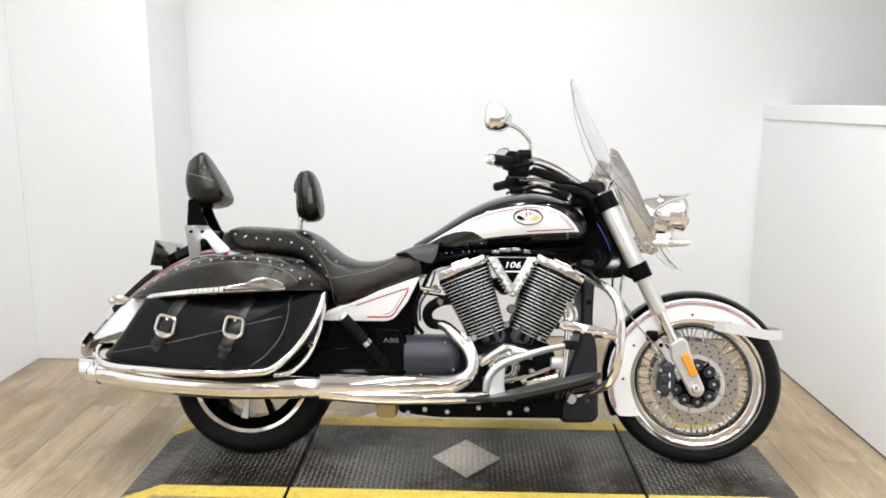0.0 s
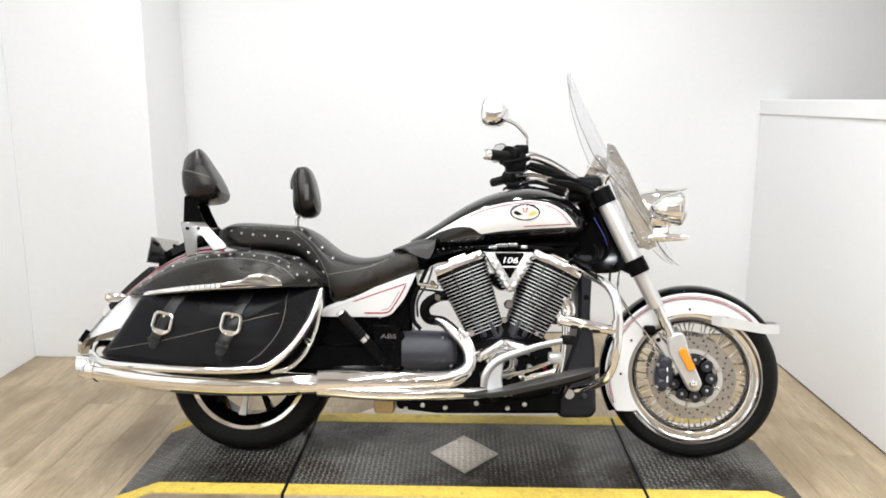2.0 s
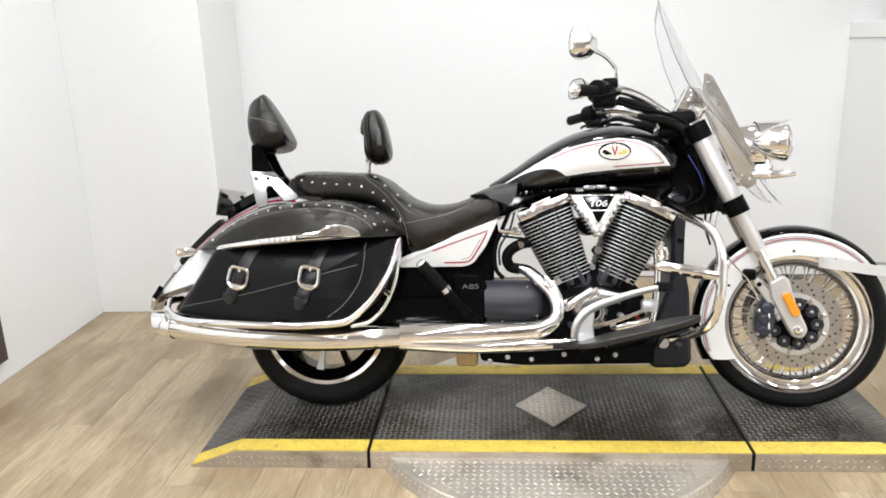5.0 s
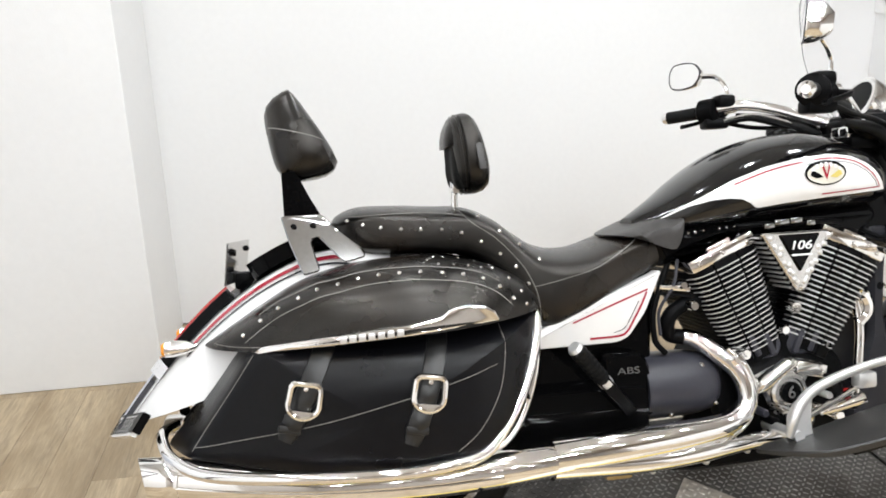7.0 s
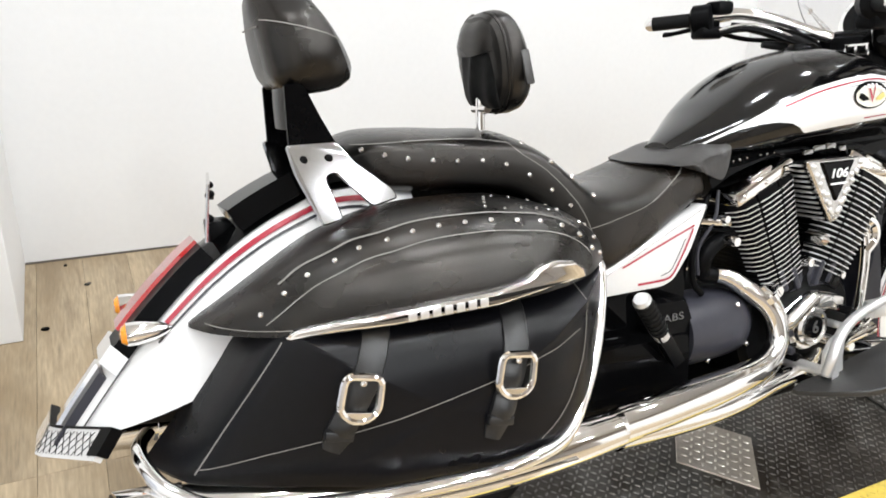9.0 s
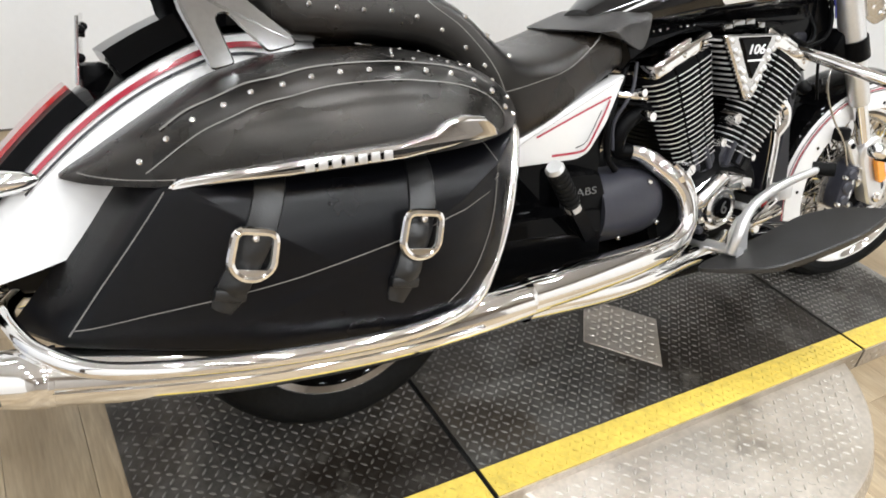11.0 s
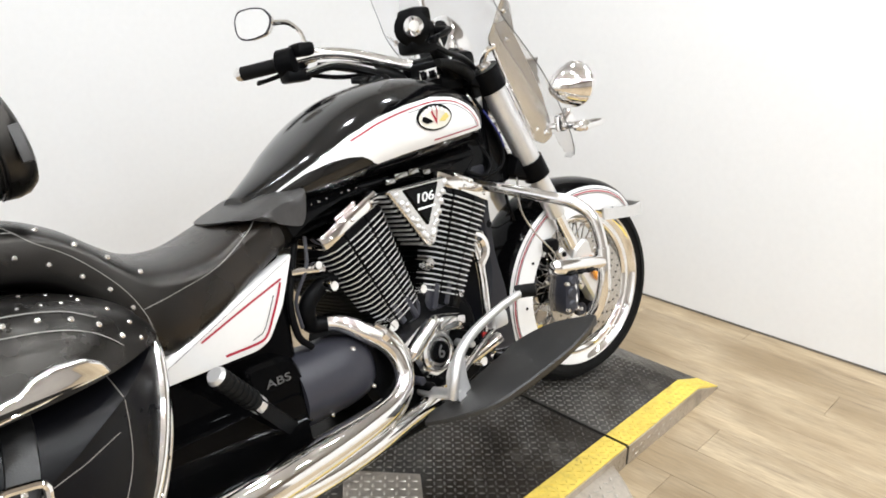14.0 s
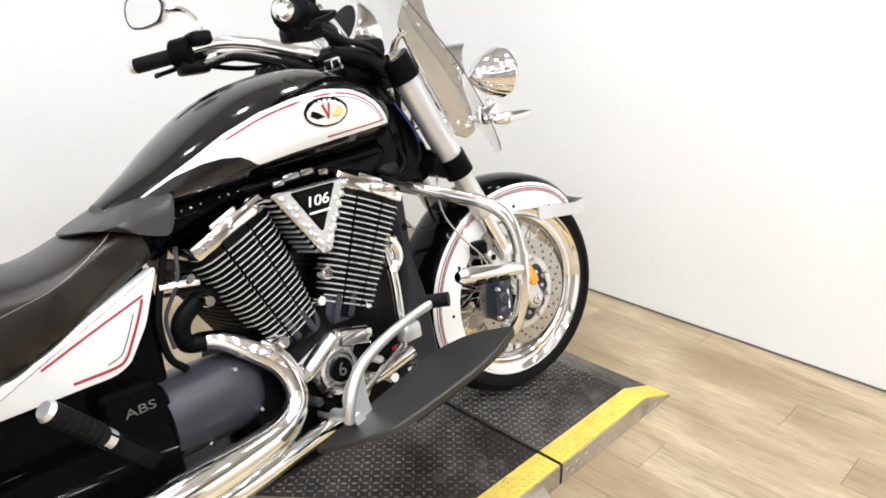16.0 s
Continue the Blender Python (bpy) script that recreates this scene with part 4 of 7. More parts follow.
# --- white side covers and the black frame behind ---
for side in (-1, 1):
    poly = round_poly([(-0.172, 0.662), (-0.218, 0.565), (-0.262, 0.508), (-0.292, 0.497), (-0.54, 0.497), (-0.505, 0.532), (-0.36, 0.592)], 0.012)
    bm = slab(bmesh.new(), poly, [(side * 0.06, 0.004), (side * 0.120, 0.0), (side * 0.125, 0.0015), (side * 0.1265, 0.004)])
    SP = tree_of(bm)
    cover = bp("side_cover", bm, WHITE, label="pearl white side cover with red pinstripe")
    bp("pinstripe", line_on(SP, [(-0.215, 0.612), (-0.228, 0.585), (-0.25, 0.548), (-0.268, 0.522), (-0.29, 0.513), (-0.36, 0.512)], 0.005, side), RED, cover)
    bp("pinstripe", line_on(SP, [(-0.212, 0.618), (-0.30, 0.588), (-0.40, 0.552)], 0.004, side), RED, cover)
    bp("pinstripe", line_on(SP, [(-0.236, 0.592), (-0.258, 0.553), (-0.275, 0.53), (-0.30, 0.522)], 0.0018, side), DARKLINE, cover)
bm = slab(bmesh.new(), round_poly([(-0.64, 0.52), (-0.52, 0.56), (-0.185, 0.68), (-0.172, 0.60), (-0.19, 0.50), (-0.20, 0.30), (-0.55, 0.27), (-0.80, 0.28), (-0.82, 0.33), (-0.70, 0.45)], 0.02), [(-0.092, 0.01), (-0.082, 0.0), (0.082, 0.0), (0.092, 0.01)])
frame_body = bp("frame", bm, GLOSSBLACK, label="gloss black frame and swingarm")
bm = slab(bmesh.new(), round_poly([(-0.335, 0.475), (-0.23, 0.47), (-0.205, 0.40), (-0.205, 0.315), (-0.30, 0.31), (-0.33, 0.36)], 0.02), [(-0.08, 0), (-0.125, 0.0), (-0.135, 0.008)])
bp("pivot_cover", bm, GLOSSBLACK, label="gloss black swingarm pivot cover")
bm = text_mesh("ABS", 0.025, 0.0006)
bm.transform(Matrix.Translation((-0.272, -0.137, 0.430)) @ Matrix.Rotation(radians(90), 4, "X") @ Matrix.Diagonal((1.35, 0.9, 1, 1)))
bp("lettering", bm, TEXTGREY, frame_body, "dull grey ABS lettering", smooth=False)
sections = []
for x, k in ((-0.225, 1.0), (-0.21, 1.0), (-0.16, 1.0), (-0.11, 0.985), (-0.075, 0.95), (-0.05, 0.88), (-0.033, 0.75), (-0.022, 0.55), (-0.018, 0.3)):
    ring = []
    for a in np.linspace(-95, 95, 17):
        ring.append(Vector((x, -0.060 - 0.088 * k * max(0.0, math.cos(radians(a))) ** 0.8, 0.372 + 0.080 * k * math.sin(radians(a)))))
    sections.append(ring + [Vector((x, -0.04, 0.372 + 0.078 * k)), Vector((x, -0.04, 0.372 - 0.078 * k))])
bm = loft(bmesh.new(), sections)
cov = bp("engine_side_cover", bm, GREY, label="satin dark grey engine side cover")
for q in ((-0.082, 0.425), (-0.05, 0.33), (-0.165, 0.312)):
    bp("cover_bolt", dome(bmesh.new(), Vector((q[0], -0.128, q[1])), Vector((0, -1, 0)), 0.0065, 0.007), CHROME, cov)

# --- engine ---


def cylinder(name, base, top, w0, w1, half, label, fins=19):
    """A finned cylinder barrel from base to top, with its head cover."""
    base, top = Vector(base), Vector(top)
    up = (top - base).normalized()
    across = Vector((up.z, 0, -up.x))

    def ring(p, w, d, wave=0.0):
        pts = []
        for u, v in ((-1.04, -0.25), (-1.03, -0.48), (-0.99, -0.68), (-0.90, -0.83), (-0.74, -0.93), (-0.41, -0.975), (-0.395, -0.925), (-0.37, -0.925), (-0.355, -0.985), (-0.05, -1.0), (0.295, -0.99), (0.31, -0.93), (0.335, -0.93), (0.35, -0.985), (0.78, -0.955), (0.93, -0.88), (1.0, -0.72), (1.03, -0.4), (1, 0.6), (0.8, 1), (-0.8, 1), (-1, 0.6)):
            pts.append(p + across * (u * w) + Vector((0, v * d, 0)))
        return pts

    L = (top - base).length
    barrel = bp(name, loft(bmesh.new(), [ring(base - up * 0.03, w0 * 0.93, half * 0.90 * 0.95), ring(top, w1 * 0.95, half * 0.955)]), BLACK, label=label)
    for i in range(fins):
        t = i / (fins - 1)
        p = base + up * (L * t)
        w = w0 + (w1 - w0) * t
        d = half * (0.9 + 0.1 * t)
        fin = bp("fin", loft(bmesh.new(), [ring(p - up * 0.0014, w, d), ring(p + up * 0.0014, w, d)]), FINEDGE, barrel, smooth=False)
        fin.data.materials.append(BLACK)
        for f in fin.data.polygons:
            if len(f.vertices) > 4 or abs(f.normal.y) < 0.3:
                f.material_index = 1
    bp("head_band", loft(bmesh.new(), [ring(top + up * 0.002, w1 * 0.99, half * 0.98), ring(top + up * 0.018, w1 * 0.97, half * 0.965)]), BLACK, barrel)
    m = Matrix((Vector((across.x, 0, up.x)), Vector((0, 1, 0)), Vector((across.z, 0, up.z)))).to_4x4()
    bm = bmesh.new()
    box(bm, -w1 * 0.95, w1 * 0.95, -half * 0.95, half * 0.93, 0.014, 0.048, 0.008, Matrix.Translation(top) @ m)
    bp("rocker_cover", bm, CHROME, barrel, "chrome rocker cover")
    bm = bmesh.new()
    box(bm, -w1 * 0.35, w1 * 0.35, -half * 0.92, half * 0.6, 0.044, 0.058, 0.006, Matrix.Translation(top) @ m)
    bp("rocker_cover", bm, CHROME, barrel, "chrome rocker cover")
    for u in (-0.7, 0.0, 0.7):
        bp("cover_bolt", dome(bmesh.new(), top + across * (u * w1) + Vector((0, -half * 0.935, 0)) + up * 0.031, Vector((0, -1, 0)), 0.006, 0.006), CHROME, barrel)
    return barrel


cylinder("rear_cylinder", (0.072, 0.0, 0.456), (-0.013, 0.0, 0.664), 0.066, 0.095, 0.150, "silver-finned black rear cylinder")
cylinder("front_cylinder", (0.214, 0.0, 0.458), (0.310, 0.0, 0.664), 0.070, 0.099, 0.152, "silver-finned black front cylinder")
# v-shaped cover between the cylinders
bp("engine_core", slab(bmesh.new(), round_poly([(0.125, 0.60), (0.182, 0.60), (0.235, 0.66), (0.060, 0.66)], 0.01), [(0.06, 0.0), (-0.055, 0.0), (-0.062, 0.006)]), BLACK, label="black engine core between the cylinders")
outer = round_poly([(0.055, 0.733), (0.236, 0.733), (0.168, 0.592), (0.147, 0.588)], 0.01)
bp("intake_body", slab(bmesh.new(), outer, [(-0.06, 0.004), (-0.168, 0.004)]), BLACK, label="black finned intake body")
for i in range(11):
    t = (i + 0.5) / 11
    for side in (-1, 1):
        x, z = 0.1535 + side * (0.094 - 0.084 * t), 0.728 - 0.136 * t
        bp("body_fin", box(bmesh.new(), x - 0.004, x + 0.004, -0.160, -0.09, z - 0.0022, z + 0.0022), FINEDGE, smooth=False)
bm = slab(bmesh.new(), outer, [(-0.166, 0.0), (-0.172, 0.0), (-0.176, 0.004)])
vee = bp("intake_cover", bm, BRACKET, label="bright metal v-shaped intake cover with round studs")
inner = round_poly([(0.098, 0.727), (0.206, 0.727), (0.152, 0.636)], 0.006)
bp("cover_inlay", slab(bmesh.new(), inner, [(-0.172, 0.0), (-0.179, 0.0), (-0.1815, 0.003)]), GLOSSBLACK, vee, "gloss black triangular inlay")
bm = text_mesh("106", 0.034, 0.0012)
bm.transform(Matrix.Translation((0.153, -0.183, 0.700)) @ Matrix.Rotation(radians(90), 4, "X") @ Matrix(((1.15, 0.25, 0, 0), (0, 0.85, 0, 0), (0, 0, 1, 0), (0, 0, 0, 1))))
bp("lettering", bm, TEXTWHITE, vee, "white 106 lettering", smooth=False)
bm = bmesh.new()
box(bm, 0.128, 0.180, -0.1835, -0.181, 0.676, 0.680)
bp("lettering", bm, TEXTWHITE, vee, smooth=False)
for i in range(6):
    t = i / 5
    for side in (-1, 1):
        for row in (0, 1):
            x, z = 0.1535 + side * (0.076 - 0.018 * row - (0.060 - 0.012 * row) * t), 0.720 - 0.100 * t - 0.006 * row
            if (i + row) % 2 == 0 or t > 0.7 or row == 0:
                bp("cover_stud", dome(bmesh.new(), Vector((x, -0.176, z)), Vector((0, -1, 0)), 0.0072, 0.005), SILVER, vee)
for x, z in ((0.145, 0.612), (0.162, 0.612), (0.1535, 0.600)):
    bp("cover_stud", dome(bmesh.new(), Vector((x, -0.176, z)), Vector((0, -1, 0)), 0.0055, 0.004), CHROME, vee)
# studs and bungs round the barrels
for x, y, z, r in ((0.152, -0.14, 0.548, 0.016), (0.136, -0.12, 0.492, 0.012), (0.02, -0.135, 0.445, 0.014), (0.25, -0.12, 0.445, 0.009), (-0.10, -0.12, 0.57, 0.012), (-0.12, -0.11, 0.62, 0.01)):
    bm = bmesh.new()
    lathe(bm, [(0.0, y - 0.02), (r * 0.8, y - 0.02), (r, y - 0.012), (r, y + 0.04)], (x, 0, z), "y", 20)
    bp("engine_bung", bm, CHROME)
bm = slab(bmesh.new(), round_poly([(0.055, 0.47), (0.13, 0.49), (0.235, 0.475), (0.31, 0.40), (0.315, 0.23), (0.20, 0.20), (-0.02, 0.22), (-0.06, 0.33), (-0.03, 0.44)], 0.03), [(-0.118, 0.015), (-0.105, 0.0), (0.105, 0.0), (0.118, 0.015)])
case = bp("crankcase", bm, BLACK, label="black engine crankcase")
for poly in ([(0.028, 0.492), (0.104, 0.522), (0.140, 0.455), (0.128, 0.425), (0.060, 0.418), (0.030, 0.44)], [(0.262, 0.492), (0.182, 0.522), (0.146, 0.455), (0.158, 0.425), (0.236, 0.422), (0.262, 0.45)]):
    bm = slab(bmesh.new(), round_poly(poly, 0.012), [(-0.06, 0.0), (-0.115, 0.0), (-0.124, 0.008)])
    bp("case_neck", bm, GREY, case, "dark grey ribbed cylinder base")
for x0 in (0.055, 0.175):
    for dx in (0.0, 0.040):
        m = Matrix.Translation((x0 + dx + 0.002, 0, 0.462)) @ Matrix.Rotation(radians(-24 if x0 < 0.1 else 25), 4, "Y")
        bp("case_rib", box(bmesh.new(), -0.008, 0.008, -0.134, -0.10, -0.032, 0.030, 0.005, m), GREY, case)
bm = slab(bmesh.new(), round_poly([(-0.86, 0.35), (-0.70, 0.40), (-0.22, 0.40), (-0.22, 0.25), (-0.60, 0.235), (-0.86, 0.27)], 0.03), [(-0.06, 0.0), (-0.125, 0.0), (-0.14, 0.01)])
bp("swingarm", bm, GLOSSBLACK, label="gloss black swingarm")
poly = round_poly([(0.028, 0.380), (0.050, 0.388), (0.136, 0.424), (0.156, 0.424), (0.238, 0.402), (0.240, 0.388), (0.186, 0.368), (0.180, 0.315), (0.158, 0.285), (0.118, 0.280), (0.088, 0.298), (0.072, 0.340), (0.045, 0.368)], 0.010)
bm = slab(bmesh.new(), poly, [(-0.10, 0.0), (-0.136, 0.0), (-0.146, 0.008)])
cam_cover = bp("cam_cover", bm, POLISHED, label="bright polished cam cover")
bm = lathe(bmesh.new(), [(0.047, -0.13), (0.047, -0.158), (0.042, -0.164), (0.036, -0.164), (0.033, -0.160), (0.0, -0.160)], (0.128, 0, 0.345), "y", 40)
bp("cam_ring", bm, BRACKET, cam_cover, "bright round medallion ring")
bm = lathe(bmesh.new(), [(0.026, -0.160), (0.026, -0.1655), (0.0, -0.1655)], (0.128, 0, 0.345), "y", 32)
bp("medallion", bm, GLOSSBLACK, cam_cover, "gloss black medallion")
bm = text_mesh("6", 0.042, 0.001)
bm.transform(Matrix.Translation((0.128, -0.167, 0.345)) @ Matrix.Rotation(radians(90), 4, "X"))
bp("lettering", bm, TEXTGREY, cam_cover, "dull grey numeral 6", smooth=False)
bp("cover_arm", tube(bmesh.new(), [(0.046, -0.140, 0.352), (0.060, -0.148, 0.366), (0.132, -0.150, 0.414), (0.142, -0.146, 0.420)], [0.012, 0.019, 0.017, 0.010], 20, smooth=False), POLISHED, cam_cover)
bp("cover_block", box(bmesh.new(), 0.148, 0.232, -0.160, -0.10, 0.376, 0.412, 0.008, Matrix.Translation((0.19, 0, 0.394)) @ Matrix.Rotation(radians(14), 4, "Y") @ Matrix.Translation((-0.19, 0, -0.394))), POLISHED, cam_cover)
for q, r in (((0.044, 0.376), 0.010), ((0.146, 0.412), 0.011), ((0.222, 0.394), 0.009)):
    bp("cover_bolt", dome(bmesh.new(), Vector((q[0], -0.146, q[1])), Vector((0, -1, 0)), r, 0.007), CHROME, cam_cover)
for i in range(14):
    a = math.pi * (0.15 + 0.7 * i / 13)
    m = Matrix.Translation((0.128 + 0.0395 * math.cos(a), -0.1645, 0.345 + 0.0395 * math.sin(a))) @ Matrix.Rotation(-a, 4, "Y")
    bp("ring_mark", box(bmesh.new(), -0.0028, 0.0028, -0.0006, 0.0006, -0.0016, 0.0016, 0.0, m), TEXTGREY, cam_cover, smooth=False)
# lower frame with its bolts, heat-tinted box and front down-tube cover
bm = slab(bmesh.new(), round_poly([(-0.25, 0.225), (0.34, 0.235), (0.34, 0.165), (-0.10, 0.16), (-0.24, 0.175)], 0.012), thick(-0.11, 0.11, 0.01))
low = bp("lower_frame", bm, BLACK, label="black lower frame rail")
for x in (-0.21, -0.15, -0.07, 0.04, 0.15, 0.21):
    bp("frame_bolt", dome(bmesh.new(), Vector((x, -0.11, 0.185 + 0.012 * math.sin(40 * x))), Vector((0, -1, 0)), 0.009, 0.006), SILVER, low)
bp("exhaust_box", box(bmesh.new(), -0.325, -0.252, -0.10, 0.02, 0.155, 0.235, 0.012), BRASS, label="heat-tinted exhaust box")
bm = slab(bmesh.new(), round_poly([(0.395, 0.735), (0.462, 0.735), (0.45, 0.60), (0.445, 0.50), (0.462, 0.40), (0.465, 0.17), (0.445, 0.150), (0.335, 0.148), (0.315, 0.19), (0.345, 0.30), (0.40, 0.45), (0.405, 0.60)], 0.02), [(-0.10, 0.012), (-0.088, 0.0), (0.088, 0.0), (0.10, 0.012)])
flc = bp("front_lower_cover", bm, COVERGREY, label="dark grey front frame and cooler cover")
bp("cover_hole", dome(bmesh.new(), Vector((0.430, -0.0995, 0.575)), Vector((0, -1, 0)), 0.011, 0.001), BLACK, flc)
bp("cover_boss", lathe(bmesh.new(), [(0.0, -0.128), (0.016, -0.126), (0.020, -0.118), (0.022, -0.09)], (0.402, 0, 0.672), "y", 20), BLACK, flc, "black guard mount boss")
bp("coolant_pipe", tube(bmesh.new(), [(0.335, -0.105, 0.60), (0.352, -0.118, 0.50), (0.345, -0.12, 0.38), (0.33, -0.12, 0.30)], 0.011, 14), CHROME, label="chrome oil pipe")
# inlet hoses and cables behind the rear cylinder
bp("port_elbow", tube(bmesh.new(), [(-0.06, -0.09, 0.578), (-0.10, -0.095, 0.572), (-0.138, -0.092, 0.548), (-0.148, -0.088, 0.520), (-0.135, -0.075, 0.494), (-0.105, -0.085, 0.487)], 0.0185, 16), BLACK, label="black exhaust port elbow")
for pts, r, mt in (([(-0.134, -0.09, 0.690), (-0.160, -0.095, 0.630), (-0.187, -0.10, 0.560), (-0.186, -0.10, 0.490), (-0.160, -0.10, 0.455)], 0.0075, BLACK), ([(-0.120, -0.10, 0.68), (-0.138, -0.11, 0.62), (-0.172, -0.10, 0.56), (-0.172, -0.10, 0.50)], 0.004, GREY), ([(-0.17, -0.10, 0.618), (-0.10, -0.115, 0.608)], 0.008, CHROME), ([(-0.165, -0.10, 0.600), (-0.09, -0.11, 0.590)], 0.004, BLACK), ([(-0.05, -0.05, 0.745), (0.05, -0.12, 0.752), (0.20, -0.125, 0.752), (0.33, -0.11, 0.745), (0.38, -0.08, 0.73)], 0.007, BLACK), ([(0.10, -0.13, 0.744), (0.13, -0.135, 0.752), (0.18, -0.135, 0.750), (0.21, -0.13, 0.743)], 0.006, BLACK), ([(0.115, -0.12, 0.757), (0.13, -0.122, 0.760)], 0.006, CHROME), ([(0.335, -0.115, 0.575), (0.365, -0.12, 0.555), (0.372, -0.12, 0.52), (0.350, -0.115, 0.49)], 0.017, CHROME), ([(0.455, -0.125, 0.86), (0.485, -0.135, 0.80), (0.50, -0.135, 0.76)], 0.002, BLUEWIRE), ([(0.41, -0.06, 0.84), (0.47, -0.10, 0.74), (0.43, -0.11, 0.70), (0.36, -0.08, 0.74)], 0.006, BLACK), ([(0.45, -0.08, 0.93), (0.50, -0.115, 0.80), (0.50, -0.12, 0.72), (0.44, -0.10, 0.69)], 0.005, BLACK), ([(0.52, -0.09, 0.70), (0.515, -0.10, 0.62), (0.53, -0.10, 0.56)], 0.004, BLACK)):
    bp("hose", tube(bmesh.new(), pts, r, 10), mt)

# --- exhaust ---
ex = bp("exhaust", tube(bmesh.new(), [(-0.135, -0.06, 0.492), (-0.085, -0.095, 0.484), (-0.040, -0.125, 0.448), (-0.002, -0.142, 0.410), (0.015, -0.152, 0.370), (0.012, -0.160, 0.328), (-0.022, -0.170, 0.300), (-0.08, -0.182, 0.286), (-0.20, -0.202, 0.282), (-0.36, -0.222, 0.282), (-0.5, -0.234, 0.282)], [0.016, 0.019, 0.0215, 0.0230, 0.0235, 0.0240, 0.026, 0.030, 0.035, 0.038, 0.039], 24), CHROME, label="chrome exhaust header with heat shield")
bp("lower_header", tube(bmesh.new(), [(0.26, -0.06, 0.30), (0.20, -0.11, 0.25), (0.10, -0.15, 0.243), (-0.02, -0.175, 0.240), (-0.15, -0.205, 0.240), (-0.30, -0.218, 0.243), (-0.5, -0.232, 0.262)], [0.018, 0.019, 0.020, 0.021, 0.023, 0.027, 0.032], 20), CHROME, ex, "chrome front cylinder header")
bp("shield_bead", tube(bmesh.new(), [(-0.022, -0.140, 0.460), (0.014, -0.154, 0.424), (0.032, -0.163, 0.372), (0.024, -0.171, 0.320), (-0.014, -0.183, 0.280), (-0.08, -0.198, 0.258)], 0.006, 12), CHROME, ex)
for p, q in (((-0.006, -0.140, 0.440), (0.002, -0.143, 0.428)), ((-0.055, -0.177, 0.283), (-0.072, -0.180, 0.279))):
    bp("clamp_band", tube(bmesh.new(), [p, q], 0.0265, 20, smooth=False), CHROME, ex)
for side in (-1, 1):
    line = [(-0.46, 0.233, 0.276), (-0.62, 0.238, 0.272), (-0.80, 0.236, 0.271), (-1.0, 0.222, 0.279), (-1.15, 0.203, 0.293), (-1.285, 0.182, 0.310)]
    muf = bp("muffler", tube(bmesh.new(), [(x, side * y, z) for x, y, z in line], [0.034, 0.040, 0.043, 0.044, 0.043, 0.041], 32), CHROME, label="long chrome muffler")
    end, way = Vector((-1.28, side * 0.183, 0.3095)), Vector((-0.135, side * -0.021, 0.014)).normalized()
    u = way.cross(Vector((0, 0, 1))).normalized()
    w = u.cross(way)
    def tip_ring(t, r, cut):
        return [end + way * (0.080 * t + cut * (0.010 * math.sin(a) + side * -0.017 * math.cos(a))) + u * (r * math.cos(a)) + w * (r * math.sin(a)) for a in np.linspace(0, 2 * math.pi, 32, endpoint=False)]

    bp("muffler_tip", loft(bmesh.new(), [tip_ring(0.0, 0.0415, 0), tip_ring(0.06, 0.0435, 0), tip_ring(0.5, 0.0425, 0.3), tip_ring(1.0, 0.0385, 1), tip_ring(1.0, 0.035, 1)], caps=False), CHROME, muf, "chrome slash-cut muffler tip")
    bp("tip_bore", loft(bmesh.new(), [tip_ring(1.0, 0.0352, 1), tip_ring(0.86, 0.0335, 1), tip_ring(0.3, 0.031, 0)]), BLACK, muf, "dark muffler opening")
    bp("clamp_band", tube(bmesh.new(), [end - way * 0.004, end + way * 0.003], 0.0445, 28, smooth=False), CHROME, muf)
    bp("muffler_seam", tube(bmesh.new(), [(x, side * (y + 0.042), z - 0.006) for x, y, z in line[1:]], 0.0035, 8), CHROME, muf)


# --- saddlebags ---
def bag_depth(x):
    return float(np.interp(x, (-1.32, -1.26, -1.11, -1.0, -0.80, -0.70, -0.65, -0.60, -0.56, -0.52, -0.49), (0.15, 0.20, 0.245, 0.288, 0.322, 0.318, 0.308, 0.286, 0.254, 0.216, 0.18)))


